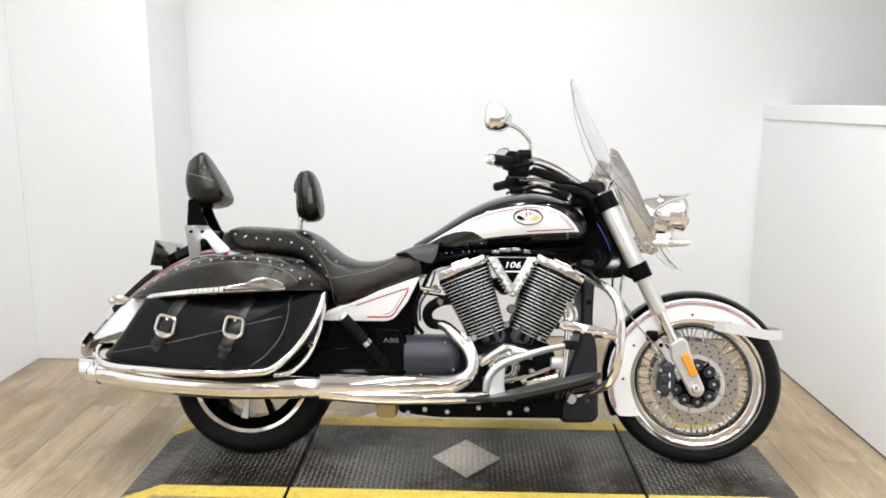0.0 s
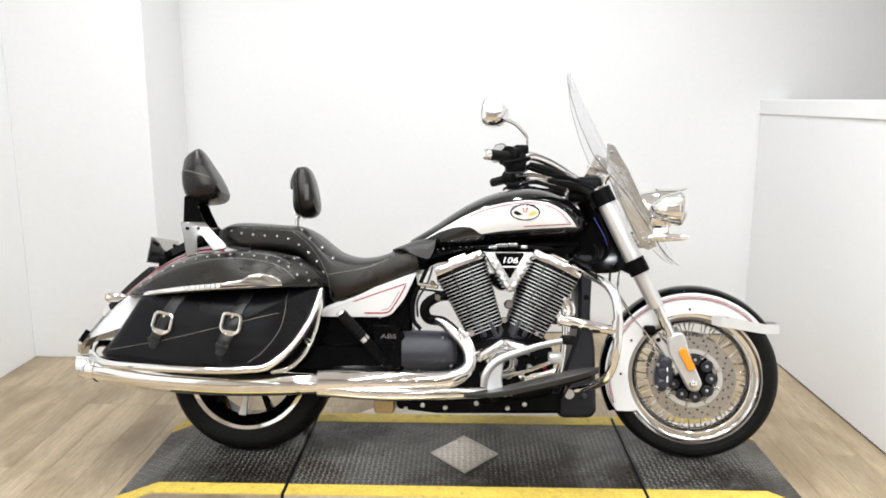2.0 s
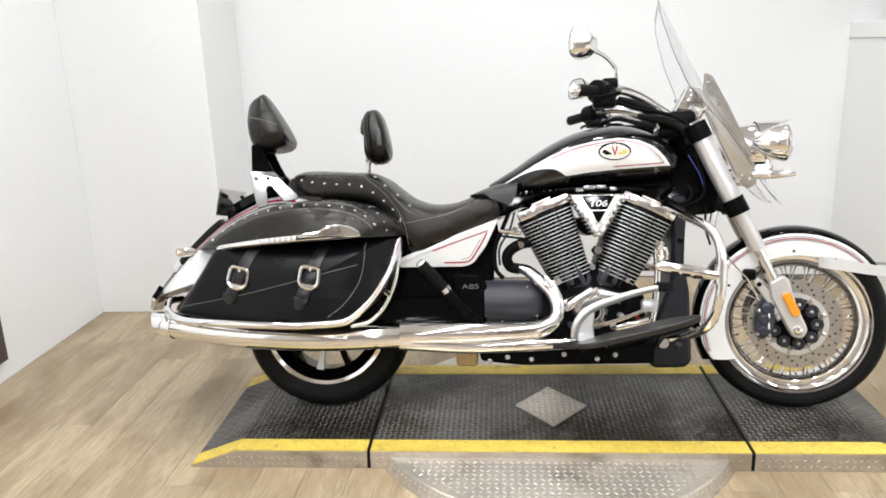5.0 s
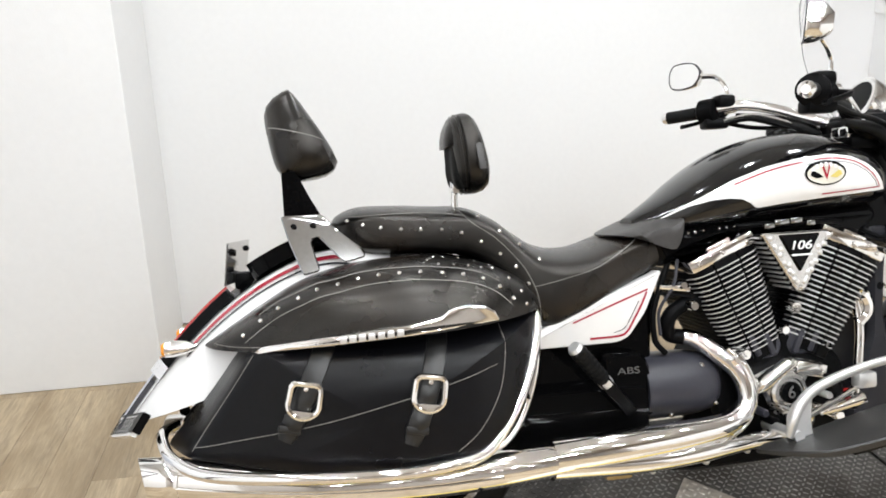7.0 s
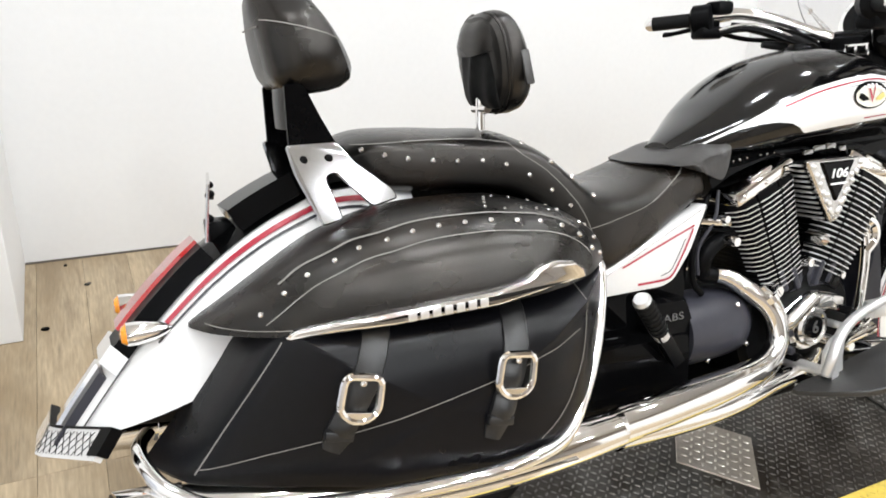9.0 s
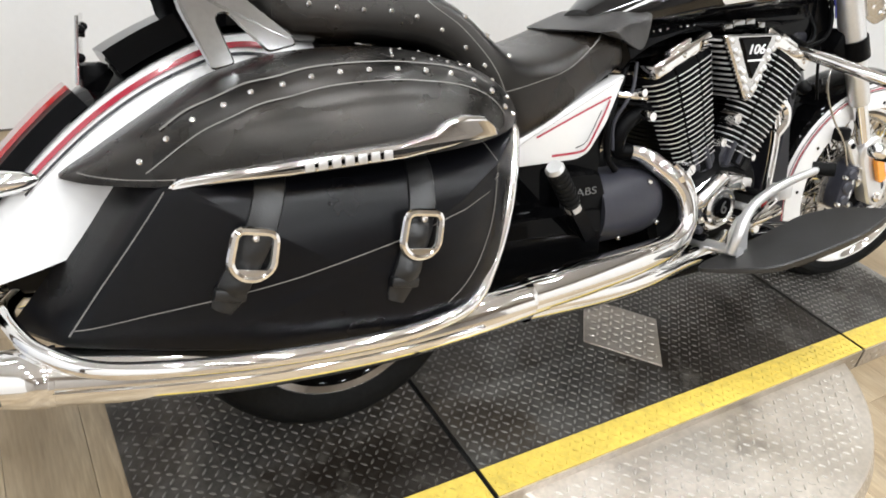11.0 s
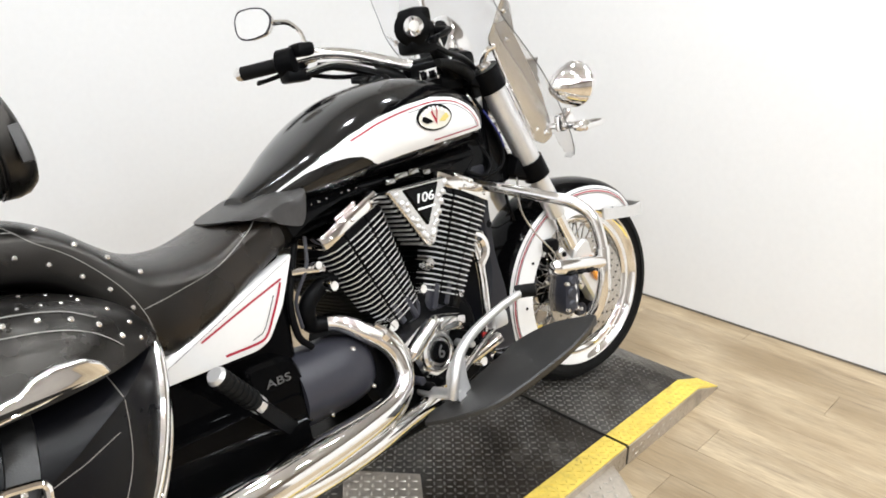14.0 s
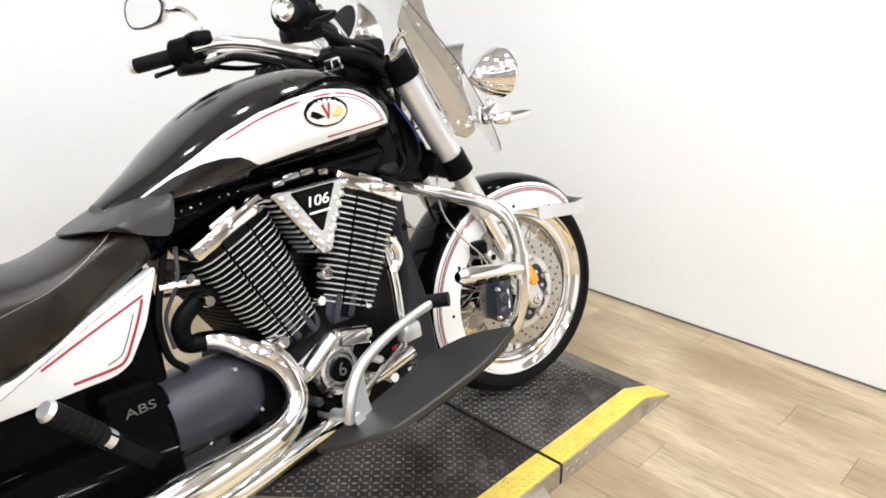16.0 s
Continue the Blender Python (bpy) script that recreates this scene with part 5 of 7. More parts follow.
def saddlebag(side):
    g = 1 if side > 0 else -1

    def warp(v):
        back = max(0.0, -1.0 - v.x) * 0.22 * max(0.0, (0.30 - v.y) / 0.2)
        return Vector((v.x - back, g * (0.09 + (v.y - 0.09) / (0.32 - 0.09) * (bag_depth(v.x) - 0.09)), v.z))

    body_poly = round_poly([(-0.497, 0.60), (-0.505, 0.53), (-0.535, 0.45), (-0.58, 0.385), (-0.655, 0.330), (-0.78, 0.314), (-1.0, 0.316), (-1.13, 0.328), (-1.268, 0.352), (-1.215, 0.428), (-1.165, 0.50), (-1.118, 0.572)], 0.02)
    ring_rows = [(0.09, 0.99), (0.22, 1.0), (0.285, 1.0), (0.305, 0.985), (0.316, 0.955), (0.320, 0.90), (0.321, 0.75), (0.322, 0.5), (0.322, 0.25), (0.322, 0.05)]
    bm = shell(bmesh.new(), body_poly, ring_rows, warp)
    B = tree_of(bm)
    bag = bp("saddlebag", bm, VINYL, label="black leather saddlebag with two buckled straps")
    # lid
    rows = crom([(-1.225, 0.570, 0.02, 0.566, 0.075), (-1.19, 0.592, 0.09, 0.566, 0.07), (-1.11, 0.642, 0.175, 0.567, 0.055), (-1.03, 0.687, 0.203, 0.570, 0.055), (-0.95, 0.714, 0.222, 0.576, 0.058), (-0.86, 0.728, 0.230, 0.582, 0.070), (-0.77, 0.732, 0.230, 0.588, 0.085), (-0.68, 0.726, 0.228, 0.594, 0.085), (-0.60, 0.706, 0.200, 0.599, 0.085), (-0.54, 0.678, 0.158, 0.602, 0.08), (-0.505, 0.645, 0.122, 0.604, 0.08), (-0.490, 0.615, 0.09, 0.604, 0.08)], 4)
    rings = []
    for x, zt, w, zb, yi in rows:
        ring = [Vector((x, g * yi, zb)), Vector((x, g * yi, zt * 0.985))]
        for a in np.linspace(90, 0, 12):
            c, s = math.cos(radians(a)), math.sin(radians(a))
            ring.append(Vector((x, g * (yi + w * c**0.62), zb + (zt - zb) * s**0.8)))
        rings.append(ring)
    bm = loft(bmesh.new(), rings)
    LID = tree_of(bm)
    lid = bp("lid", bm, LEATHER, bag, "padded black leather lid with studs")
    band = [(-1.134, 0.599), (-1.097, 0.627), (-1.06, 0.650), (-1.018, 0.668), (-0.979, 0.683), (-0.936, 0.692), (-0.894, 0.701), (-0.852, 0.706), (-0.81, 0.708), (-0.767, 0.708), (-0.723, 0.704), (-0.68, 0.698), (-0.638, 0.686), (-0.604, 0.667), (-0.575, 0.640)]
    for x, z in band:
        p, n = touch(LID, x, z, side)
        bp("stud", dome(bmesh.new(), p, n, 0.0052, 0.0045), CHROME, lid)
    for dz, a, b in ((-0.014, 0, 15), (0.009, 1, 14)):
        pts = [(x + 0.3 * dz * (1 if x > -0.8 else -1), z + dz) for x, z in band[a:b]]
        bp("stitching", line_on(LID, pts, 0.0015, side, 0.0013, 4), THREAD, lid)
    for x, y in ((-0.753, 0.209), (-0.743, 0.188), (-0.733, 0.167), (-0.722, 0.147), (-0.700, 0.134), (-0.664, 0.134), (-0.629, 0.142), (-0.597, 0.152), (-0.724, 0.224), (-0.691, 0.222), (-0.659, 0.219), (-0.630, 0.212)):
        p, n, _, _ = LID.ray_cast(Vector((x, g * y, 1.0)), Vector((0, 0, -1)))
        if p:
            bp("stud", dome(bmesh.new(), p, n, 0.0032, 0.0025), BRACKET, lid)
    bp("stitching", line_on(LID, [(-1.205, 0.578), (-1.16, 0.576), (-1.11, 0.577), (-1.085, 0.578)], 0.0015, side, 0.0013, 6), THREAD, lid)
    for x, z in ((-0.602, 0.700), (-0.572, 0.678), (-0.549, 0.650), (-0.540, 0.622)):
        p, n = touch(LID, x, z, side)
        bp("stud", dome(bmesh.new(), p, n, 0.0042, 0.004), CHROME, lid)
    # stitched seams of the body
    for pts in ([(-1.245, 0.376), (-1.15, 0.392), (-1.0, 0.420), (-0.85, 0.455), (-0.72, 0.488), (-0.625, 0.512)], [(-1.252, 0.368), (-1.205, 0.434), (-1.157, 0.50), (-1.114, 0.562)], [(-0.605, 0.585), (-0.607, 0.52), (-0.625, 0.45), (-0.67, 0.385), (-0.72, 0.347)]):
        bp("stitching", line_on(B, pts, 0.0015, side, 0.0013, 10), THREAD, bag)
    # chrome spear
    spear = round_poly([(-1.112, 0.567), (-0.95, 0.578), (-0.80, 0.588), (-0.612, 0.601), (-0.622, 0.622), (-0.648, 0.637), (-0.690, 0.643), (-0.722, 0.636), (-0.742, 0.622), (-0.80, 0.612), (-0.95, 0.598), (-1.095, 0.580)], 0.006)
    bm = bmesh.new()
    rings = []
    for lift, d in ((-0.03, 0.0), (0.005, 0.0), (0.009, 0.0012), (0.0115, 0.003), (0.0125, 0.0055)):
        rings.append([Vector((x, g * (bag_depth(x) - 0.004 + (lift if lift < 0 else lift * min(1.0, max(0.12, (x + 1.115) / 0.10)))), z)) for x, z in offset(spear, d)])
    tr = bp("trim_spear", loft(bm, rings), CHROME, bag, "chrome trim spear along the lid edge")
    for i in range(7):
        x, z = -0.935 + i * 0.0185, 0.590 + i * 0.0013
        y = bag_depth(x) + 0.0085
        bp("raised_mark", box(bmesh.new(), x - 0.0070, x + 0.0070, min(g * y, g * (y + 0.0025)), max(g * y, g * (y + 0.0025)), z - 0.0072, z + 0.0072, 0.001), SILVER, tr)
    # straps and buckles
    for (xa, za), (xb, zb), (xc, zc) in (((-0.965, 0.585), (-1.018, 0.475), (-1.062, 0.390)), ((-0.735, 0.592), (-0.774, 0.475), (-0.815, 0.372))):
        w = 0.021
        pts = crom([(xa, za), (xb, zb), (xc, zc)], 10)
        way = np.gradient(pts, axis=0)
        way /= np.linalg.norm(way, axis=1, keepdims=True)
        n2 = np.stack([-way[:, 1], way[:, 0]], 1) * w
        bm = bmesh.new()
        rings = []
        for t, p, n in zip(np.linspace(0, 1, len(pts)), pts, n2):
            # the loose end bulges below the buckle and narrows to its tip
            lift = 0.007 + 0.011 * math.exp(-(((t - 0.77) / 0.09) ** 2)) + 0.006 * math.exp(-(((t - 0.52) / 0.08) ** 2))
            n = n * (1.0 - 0.35 * max(0.0, (t - 0.82) / 0.18) ** 2)
            q = on_surface(B, [p + n, p - n], side, 0.001)
            top = [on_surface(B, [p + n * k], side, lift * (1 - 0.55 * k * k))[0] for k in (-0.92, -0.5, 0.0, 0.5, 0.92)]
            rings.append([q[0], q[1]] + top)
        strap = bp("strap", loft(bm, rings), STRAP, bag, "soft black leather strap with a loose end")
        # buckle frame
        ang = math.atan2(za - zb, xa - xb) - math.pi / 2
        ring = round_poly([(-0.029, 0.032), (0.029, 0.032), (0.031, -0.020), (0.012, -0.036), (-0.012, -0.036), (-0.031, -0.020)], 0.014, 5)
        base, nrm = touch(B, xb, zb, side)
        m = Matrix.Translation((base.x, base.y + g * 0.012, base.z)) @ Matrix.Rotation(-ang * 0.5, 4, "Y")
        loop = [m @ Vector((q[0], 0, q[1])) for q in ring]
        bm = bmesh.new()
        cs = []
        for i, p in enumerate(loop):
            d = (loop[(i + 1) % len(loop)] - loop[i - 1]).normalized()
            s = d.cross(Vector((0, 1, 0))).normalized()
            r = 0.0055
            cs.append([bm.verts.new(p + (s * math.cos(a) * r * 1.15 + Vector((0, 1, 0)) * math.sin(a) * r)) for a in np.linspace(0, 2 * math.pi, 8, endpoint=False)])
        for i in range(len(cs)):
            a, b = cs[i], cs[(i + 1) % len(cs)]
            for j in range(8):
                bm.faces.new((a[j], a[(j + 1) % 8], b[(j + 1) % 8], b[j]))
        bp("buckle", bm, CHROME, strap, "rounded chrome buckle")
        bm = slab(bmesh.new(), [(-0.022, -0.022), (0.022, -0.022), (0.010, -0.038), (-0.010, -0.038)], thick(-0.004, 0.004, 0.001))
        bm.transform(m)
        bp("buckle_plate", bm, CHROME, strap)
        bp("buckle_prong", dome(bmesh.new(), m @ Vector((0, 0, 0.022)), Vector((0, g, 0)), 0.006, 0.006), CHROME, strap)
        i = int(0.88 * (len(pts) - 1))
        q, nn = touch(B, pts[i][0], pts[i][1], side)
        mm = Matrix.Translation(q + nn * 0.006) @ Matrix.Rotation(-ang * 0.6, 4, "Y")
        bm = box(bmesh.new(), -0.023, 0.023, -0.007, 0.007, -0.008, 0.008, 0.003, mm)
        bp("strap_keeper", bm, STRAP, strap)
    # guard rails
    rail = [(-1.305, g * 0.06, 0.392), (-1.322, g * 0.11, 0.390), (-1.316, g * 0.155, 0.376), (-1.288, g * 0.205, 0.355), (-1.215, g * 0.258, 0.334), (-1.05, g * 0.315, 0.328), (-0.85, g * 0.338, 0.322), (-0.73, g * 0.330, 0.325), (-0.66, g * 0.306, 0.334), (-0.607, g * 0.277, 0.378), (-0.565, g * 0.251, 0.432), (-0.532, g * 0.224, 0.495), (-0.514, g * 0.204, 0.55), (-0.508, g * 0.190, 0.588), (-0.512, g * 0.165, 0.600)]
    guard = bp("bag_guard", tube(bmesh.new(), rail, 0.0125, 14), CHROME, label="chrome saddlebag guard rail")
    bp("guard_brace", tube(bmesh.new(), [(-0.510, g * 0.178, 0.590), (-0.509, g * 0.186, 0.54), (-0.518, g * 0.194, 0.465), (-0.552, g * 0.203, 0.378), (-0.60, g * 0.225, 0.326), (-0.66, g * 0.25, 0.312)], 0.0105, 12), CHROME, guard)
    bp("guard_clamp", tube(bmesh.new(), [(-0.556, g * 0.236, 0.428), (-0.541, g * 0.205, 0.412)], 0.009, 10, smooth=False), CHROME, guard)


for side in (-1, 1):
    saddlebag(side)

# --- rear fender and tail light ---
spine = crom([(-0.80, 0.745), (-0.90, 0.772), (-0.98, 0.768), (-1.05, 0.742), (-1.12, 0.705), (-1.19, 0.656), (-1.255, 0.598), (-1.315, 0.535), (-1.367, 0.472), (-1.408, 0.42), (-1.438, 0.378)], 5)
sway = np.gradient(spine, axis=0)
sway /= np.linalg.norm(sway, axis=1, keepdims=True)
snrm = np.stack([sway[:, 1], -sway[:, 0]], 1)


FY = 0.045


def fender_ring(i, prof):
    return [Vector((spine[i][0] + snrm[i][0] * -d, y + FY, spine[i][1] + snrm[i][1] * -d)) for d, y in prof]


if snrm[0][1] < 0:
    snrm = -snrm
bm = bmesh.new()
rings = []
for i in range(len(spine)):
    t = i / (len(spine) - 1)
    w = 0.135 + 0.030 * t
    prof = []
    for a in np.linspace(-1, 1, 25):
        y = w * math.sin(a * math.pi / 2)
        d = 0.125 * (1 - math.cos(a * math.pi / 2)) ** 1.1 + 0.012 * a * a
        prof.append((d, y))
    rings.append(fender_ring(i, prof))
rows = [[bm.verts.new(q) for q in r] for r in rings]
for p, q in zip(rows, rows[1:]):
    for i in range(24):
        bm.faces.new((p[i], p[i + 1], q[i + 1], q[i]))
bmesh.ops.bisect_plane(bm, geom=bm.verts[:] + bm.edges[:] + bm.faces[:], plane_co=(-1.445, 0, 0.388), plane_no=(-0.30, 0, 1), clear_inner=True)
rfender = bp("rear_fender", solid(bm, 0.003), WHITE, label="pearl white rear fender with pinstripes")


def fender_band(y_of, half, lift, i0, i1, mat, name, label=""):
    """A stripe along the fender at a sideways place."""
    b = bmesh.new()
    rows = []
    steps = (-half, -half / 3, half / 3, half)
    for i in range(i0, i1):
        t = i / (len(spine) - 1)
        row = []
        for s in steps:
            y = y_of(t) + s
            w = 0.135 + 0.030 * t
            a = math.asin(max(-1, min(1, y / w))) * 2 / math.pi
            d = 0.125 * (1 - math.cos(a * math.pi / 2)) ** 1.1 + 0.012 * a * a - lift
            row.append(b.verts.new(fender_ring(i, [(d, y)])[0]))
        rows.append(row)
    for p, q in zip(rows, rows[1:]):
        for k in range(3):
            b.faces.new((p[k], p[k + 1], q[k + 1], q[k]))
    return bp(name, b, mat, rfender, label)


N = len(spine)
fender_band(lambda t: 0.0, 0.081, 0.004, 2, 27, GLOSSBLACK, "centre_stripe", "black painted centre stripe")
for side in (-1, 1):
    fender_band(lambda t: side * (0.103 - 0.012 * t), 0.0042, 0.004, 4, 34, RED, "pinstripe")
    fender_band(lambda t: side * (0.1145 - 0.012 * t), 0.0018, 0.004, 4, 34, DARKLINE, "pinstripe")
    fender_band(lambda t: side * (0.075 + 0.01 * t), 0.002, 0.004, 36, 48, DARKLINE, "pinstripe")


def strip_block(y0, y1, lift0, lift1, i0, i1):
    b = bmesh.new()
    rings = [fender_ring(i, [(-lift0, y0), (-lift1, y0 * 0.8 + y1 * 0.2), (-lift1, y0 * 0.2 + y1 * 0.8), (-lift0, y1)]) for i in range(i0, i1)]
    return loft(b, rings)


bp("fender_bib", strip_block(-0.080, 0.080, -0.006, 0.030, 3, 21), GLOSSBLACK, rfender, "raised black bib over the fender crown")
tail = bp("tail_light", strip_block(-0.082, 0.05, -0.012, 0.013, 24, 37), BLACK, label="long red tail light in a black housing")
bp("lens", strip_block(-0.028, 0.066, -0.004, 0.019, 24, 36), REDLENS, tail, "red lens")
bp("light_base", strip_block(-0.080, 0.064, -0.012, 0.018, 36, 39), CHROME, tail, "chrome lamp foot")
bp("fender_rib", strip_block(-0.055, 0.02, -0.006, 0.006, 39, N), GREY, rfender, "dark centre strip")
bp("fender_rail", strip_block(-0.012, 0.035, 0.002, 0.012, 39, N), CHROME, rfender, "chrome strip on the fender tail")
# lower tail panel with mesh
def tail_frame(u, v, d=0.0):
    """A place on the tail panel: u from far side to near side, v from top to bottom, d outwards."""
    top = Vector((-1.447 + 0.095 * max(0.0, u - 0.35) / 0.65, FY + 0.11 - 0.29 * u, 0.392 + 0.050 * max(0.0, u - 0.35) / 0.65))
    return top + Vector((-0.030, 0.0, -0.044)) * v + Vector((-0.82, -0.1, 0.56)) * d


def tail_strip(u0, u1, v0, v1, d0, d1, n=10):
    rings = [[tail_frame(u, v0, d0), tail_frame(u, v0, d1), tail_frame(u, v1, d1), tail_frame(u, v1, d0)] for u in np.linspace(u0, u1, n)]
    return loft(bmesh.new(), rings)


tailp = bp("tail_panel", tail_strip(0.0, 0.97, 0.0, 1.0, -0.012, 0.0), WHITE, label="bright metal tail panel with a dark mesh", smooth=False)
bp("panel_end", tail_strip(0.90, 1.0, -0.02, 0.85, -0.014, 0.004), BLACK, tailp, "black end piece", smooth=False)
# solid black strip that stands for the shade above the panel
bp("panel_shadow_gap", tail_strip(0.0, 0.98, -0.06, 0.02, -0.014, 0.002), BLACK, tailp, smooth=False)
bm = bmesh.new()
for i in range(9):
    for s in (0, 1):
        u = 0.26 + i * 0.068
        tube(bm, [tail_frame(u, 0.12 + 0.76 * s, 0.001), tail_frame(min(0.92, u + 0.11), 0.88 - 0.76 * s, 0.001)], 0.0006, 5, smooth=False)
bp("wire_mesh", bm, BLACK, tailp, smooth=False)["kind"] = "stuff"
for side in (-1, 1):
    c = Vector((-1.300, FY + side * 0.10, 0.560))
    bm = lathe(bmesh.new(), [(0.0, 0.058), (0.008, 0.050), (0.015, 0.03), (0.019, 0.0), (0.019, -0.016), (0.0, -0.016)], c, "x", 24)
    sig = bp("turn_signal", bm, CHROME, label="chrome bullet turn signal")
    bp("signal_lens", lathe(bmesh.new(), [(0.0, -0.026), (0.012, -0.024), (0.018, -0.016), (0.018, -0.012)], c, "x", 24), ORANGE, sig, "amber lens")
    bp("signal_stalk", tube(bmesh.new(), [(-1.27, FY + side * 0.05, 0.560), (-1.28, FY + side * 0.10, 0.560)], 0.010, 12, smooth=False), CHROME, sig)
# small bracket above the light
bm = slab(bmesh.new(), [(-1.168, 0.69), (-1.156, 0.785), (-1.151, 0.785), (-1.163, 0.69)], thick(FY - 0.10, FY + 0.10, 0.002), lambda v: Vector((v.x + 0.15 * (v.y - FY), v.y, v.z)))
brk = bp("plate_bracket", bm, BRACKET, label="small grey metal plate holder on the rear fender")
for y, z in ((-0.07, 0.765), (0.07, 0.765), (-0.07, 0.725)):
    bp("bracket_bolt", dome(bmesh.new(), Vector((-1.151 - (0.785 - z) * 0.126 + 0.15 * y, y + FY, z)), Vector((1, 0, -0.1)), 0.007, 0.008), BLACK, brk)
bp("bracket_bolt", dome(bmesh.new(), Vector((-1.158, FY - 0.05, 0.76)), Vector((-1, 0, 0.1)), 0.007, 0.010), BLACK, brk)
bp("bracket_foot", box(bmesh.new(), -1.165, -1.125, FY - 0.03, FY + 0.03, 0.672, 0.712, 0.005), BLACK, brk, "black holder foot")

# --- passenger backrest ---
def pad(rows, half_of, tilt, centre, taper=4.5):
    """A cushion: rows of (thickness place, size), with a rounded outline."""
    bm = bmesh.new()
    m = Matrix.Translation(centre) @ Matrix.Rotation(radians(tilt), 4, "Y")
    rings = []
    for x, k in rows:
        rings.append([m @ Vector((x * (min(1.15, max(0.2, 0.72 - taper * z * k)) if x > 0 else 1.0), y * k, z * k)) for y, z in half_of])
    return loft(bm, rings)


shape = round_poly([(-0.036, 0.118), (0.036, 0.118), (0.106, 0.022), (0.112, -0.045), (0.085, -0.094), (-0.085, -0.094), (-0.112, -0.045), (-0.106, 0.022)], 0.026, 5)
REST_C = Vector((-1.0, 0.01, 1.01))
bm = pad([(-0.064, 0.42), (-0.060, 0.62), (-0.050, 0.78), (-0.032, 0.90), (-0.008, 0.98), (0.020, 1.0), (0.040, 0.985), (0.060, 0.90), (0.074, 0.74), (0.080, 0.45)], shape, -10, REST_C)
PAD = tree_of(bm)
rest = bp("passenger_backrest", bm, LEATHER, label="stitched black leather passenger backrest pad on chrome brackets", sharp=28)
RM = Matrix.Translation(REST_C) @ Matrix.Rotation(radians(-10), 4, "Y")
for side in (-1, 1):
    for pts in ([(-1.062, 1.036), (-1.03, 1.028), (-1.0, 1.020), (-0.965, 1.010), (-0.945, 1.002)],):
        bp("stitching", line_on(PAD, pts, 0.0022, side, 0.0015), THREAD, rest)
bp("stitching", tube(bmesh.new(), [RM @ Vector((-0.0635, y, 0.028)) for y in (-0.05, 0.0, 0.05)], 0.0014, 6, 4), THREAD, rest)
for side in (-1, 1):
    y = side * 0.075
    bm = slab(bmesh.new(), round_poly([(-1.040, 0.935), (-1.008, 0.935), (-0.985, 0.885), (-0.958, 0.833), (-1.040, 0.833)], 0.006), thick(y - 0.003, y + 0.003, 0.001))
    bp("backrest_strut", bm, GLOSSBLACK, rest, "gloss black backrest strut")
    bm = slab(bmesh.new(), round_poly([(-1.048, 0.838), (-0.958, 0.838), (-0.93, 0.805), (-0.872, 0.756), (-0.866, 0.738), (-0.915, 0.728), (-0.968, 0.788), (-0.985, 0.782), (-0.968, 0.714), (-1.006, 0.706), (-1.035, 0.785)], 0.008), thick(y + side * 0.004, y + side * 0.012, 0.003), lambda v: Vector((v.x, v.y + side * 0.45 * max(0.0, 0.792 - v.z), v.z)))
    # chrome bracket, coloured darker in place of dark reflections
    bp("backrest_bracket", bm, DARKCHROME, rest, "chrome backrest side bracket")
    for x in (-1.021, -0.978):
        bp("bracket_bolt", dome(bmesh.new(), Vector((x, y + side * 0.0125, 0.812)), Vector((0, side, 0)), 0.008, 0.004), BLACK, rest)
bp("backrest_strut", box(bmesh.new(), -1.035, -1.015, -0.075, 0.075, 0.86, 0.935, 0.004), GLOSSBLACK, rest)

# --- rider backrest ---
shape2 = [(0.093 * math.copysign(abs(math.cos(a)) ** 0.8, math.cos(a)) * (1.0 + 0.05 * math.sin(a)), 0.098 * math.copysign(abs(math.sin(a)) ** 0.85, math.sin(a))) for a in np.linspace(0, 2 * math.pi, 40, endpoint=False)]
R2 = Vector((-0.607, 0.01, 0.962))
bm = pad([(-0.036, 0.60), (-0.034, 0.78), (-0.028, 0.90), (-0.020, 0.955), (-0.014, 0.94), (-0.008, 0.985), (0.010, 1.0), (0.030, 0.965), (0.046, 0.86), (0.056, 0.68), (0.060, 0.40)], shape2, -6, R2, 2.0)
rest2 = bp("rider_backrest", bm, LEATHER, label="small black leather rider backrest on a chrome post", sharp=28)
m2 = Matrix.Translation(R2) @ Matrix.Rotation(radians(-6), 4, "Y")
bm = bmesh.new()
rings = []
for z, w, d in crom([(-0.084, 0.040, 0.028), (-0.080, 0.054, 0.042), (-0.055, 0.062, 0.051), (-0.01, 0.064, 0.050), (0.03, 0.066, 0.045), (0.048, 0.064, 0.040)], 4):
    rings.append([m2 @ Vector((-d + 0.010 * abs(math.sin(2.6 * t + 9 * z)) * (1 - t * t) + 0.016 * t**4, w * t, z)) for t in np.linspace(-1, 1, 15)] + [m2 @ Vector((-0.022, w * t, z)) for t in np.linspace(1, -1, 15)])
loft(bm, rings)
bp("backrest_pocket", bm, RUBBER, rest2, "dark creased cloth back pocket")
rings = []
for z, w, d in ((0.018, 0.066, 0.053), (0.036, 0.069, 0.051), (0.060, 0.064, 0.044), (0.078, 0.052, 0.034), (0.088, 0.036, 0.022)):
    rings.append([m2 @ Vector((-d + 0.018 * t**4, w * t, z + 0.006 * t * t)) for t in np.linspace(-1, 1, 13)] + [m2 @ Vector((-d + 0.005 + 0.018 * t**4, w * t, z + 0.006 * t * t)) for t in np.linspace(1, -1, 13)])
bp("pocket_flap", loft(bmesh.new(), rings), LEATHER, rest2, "black leather pocket flap")
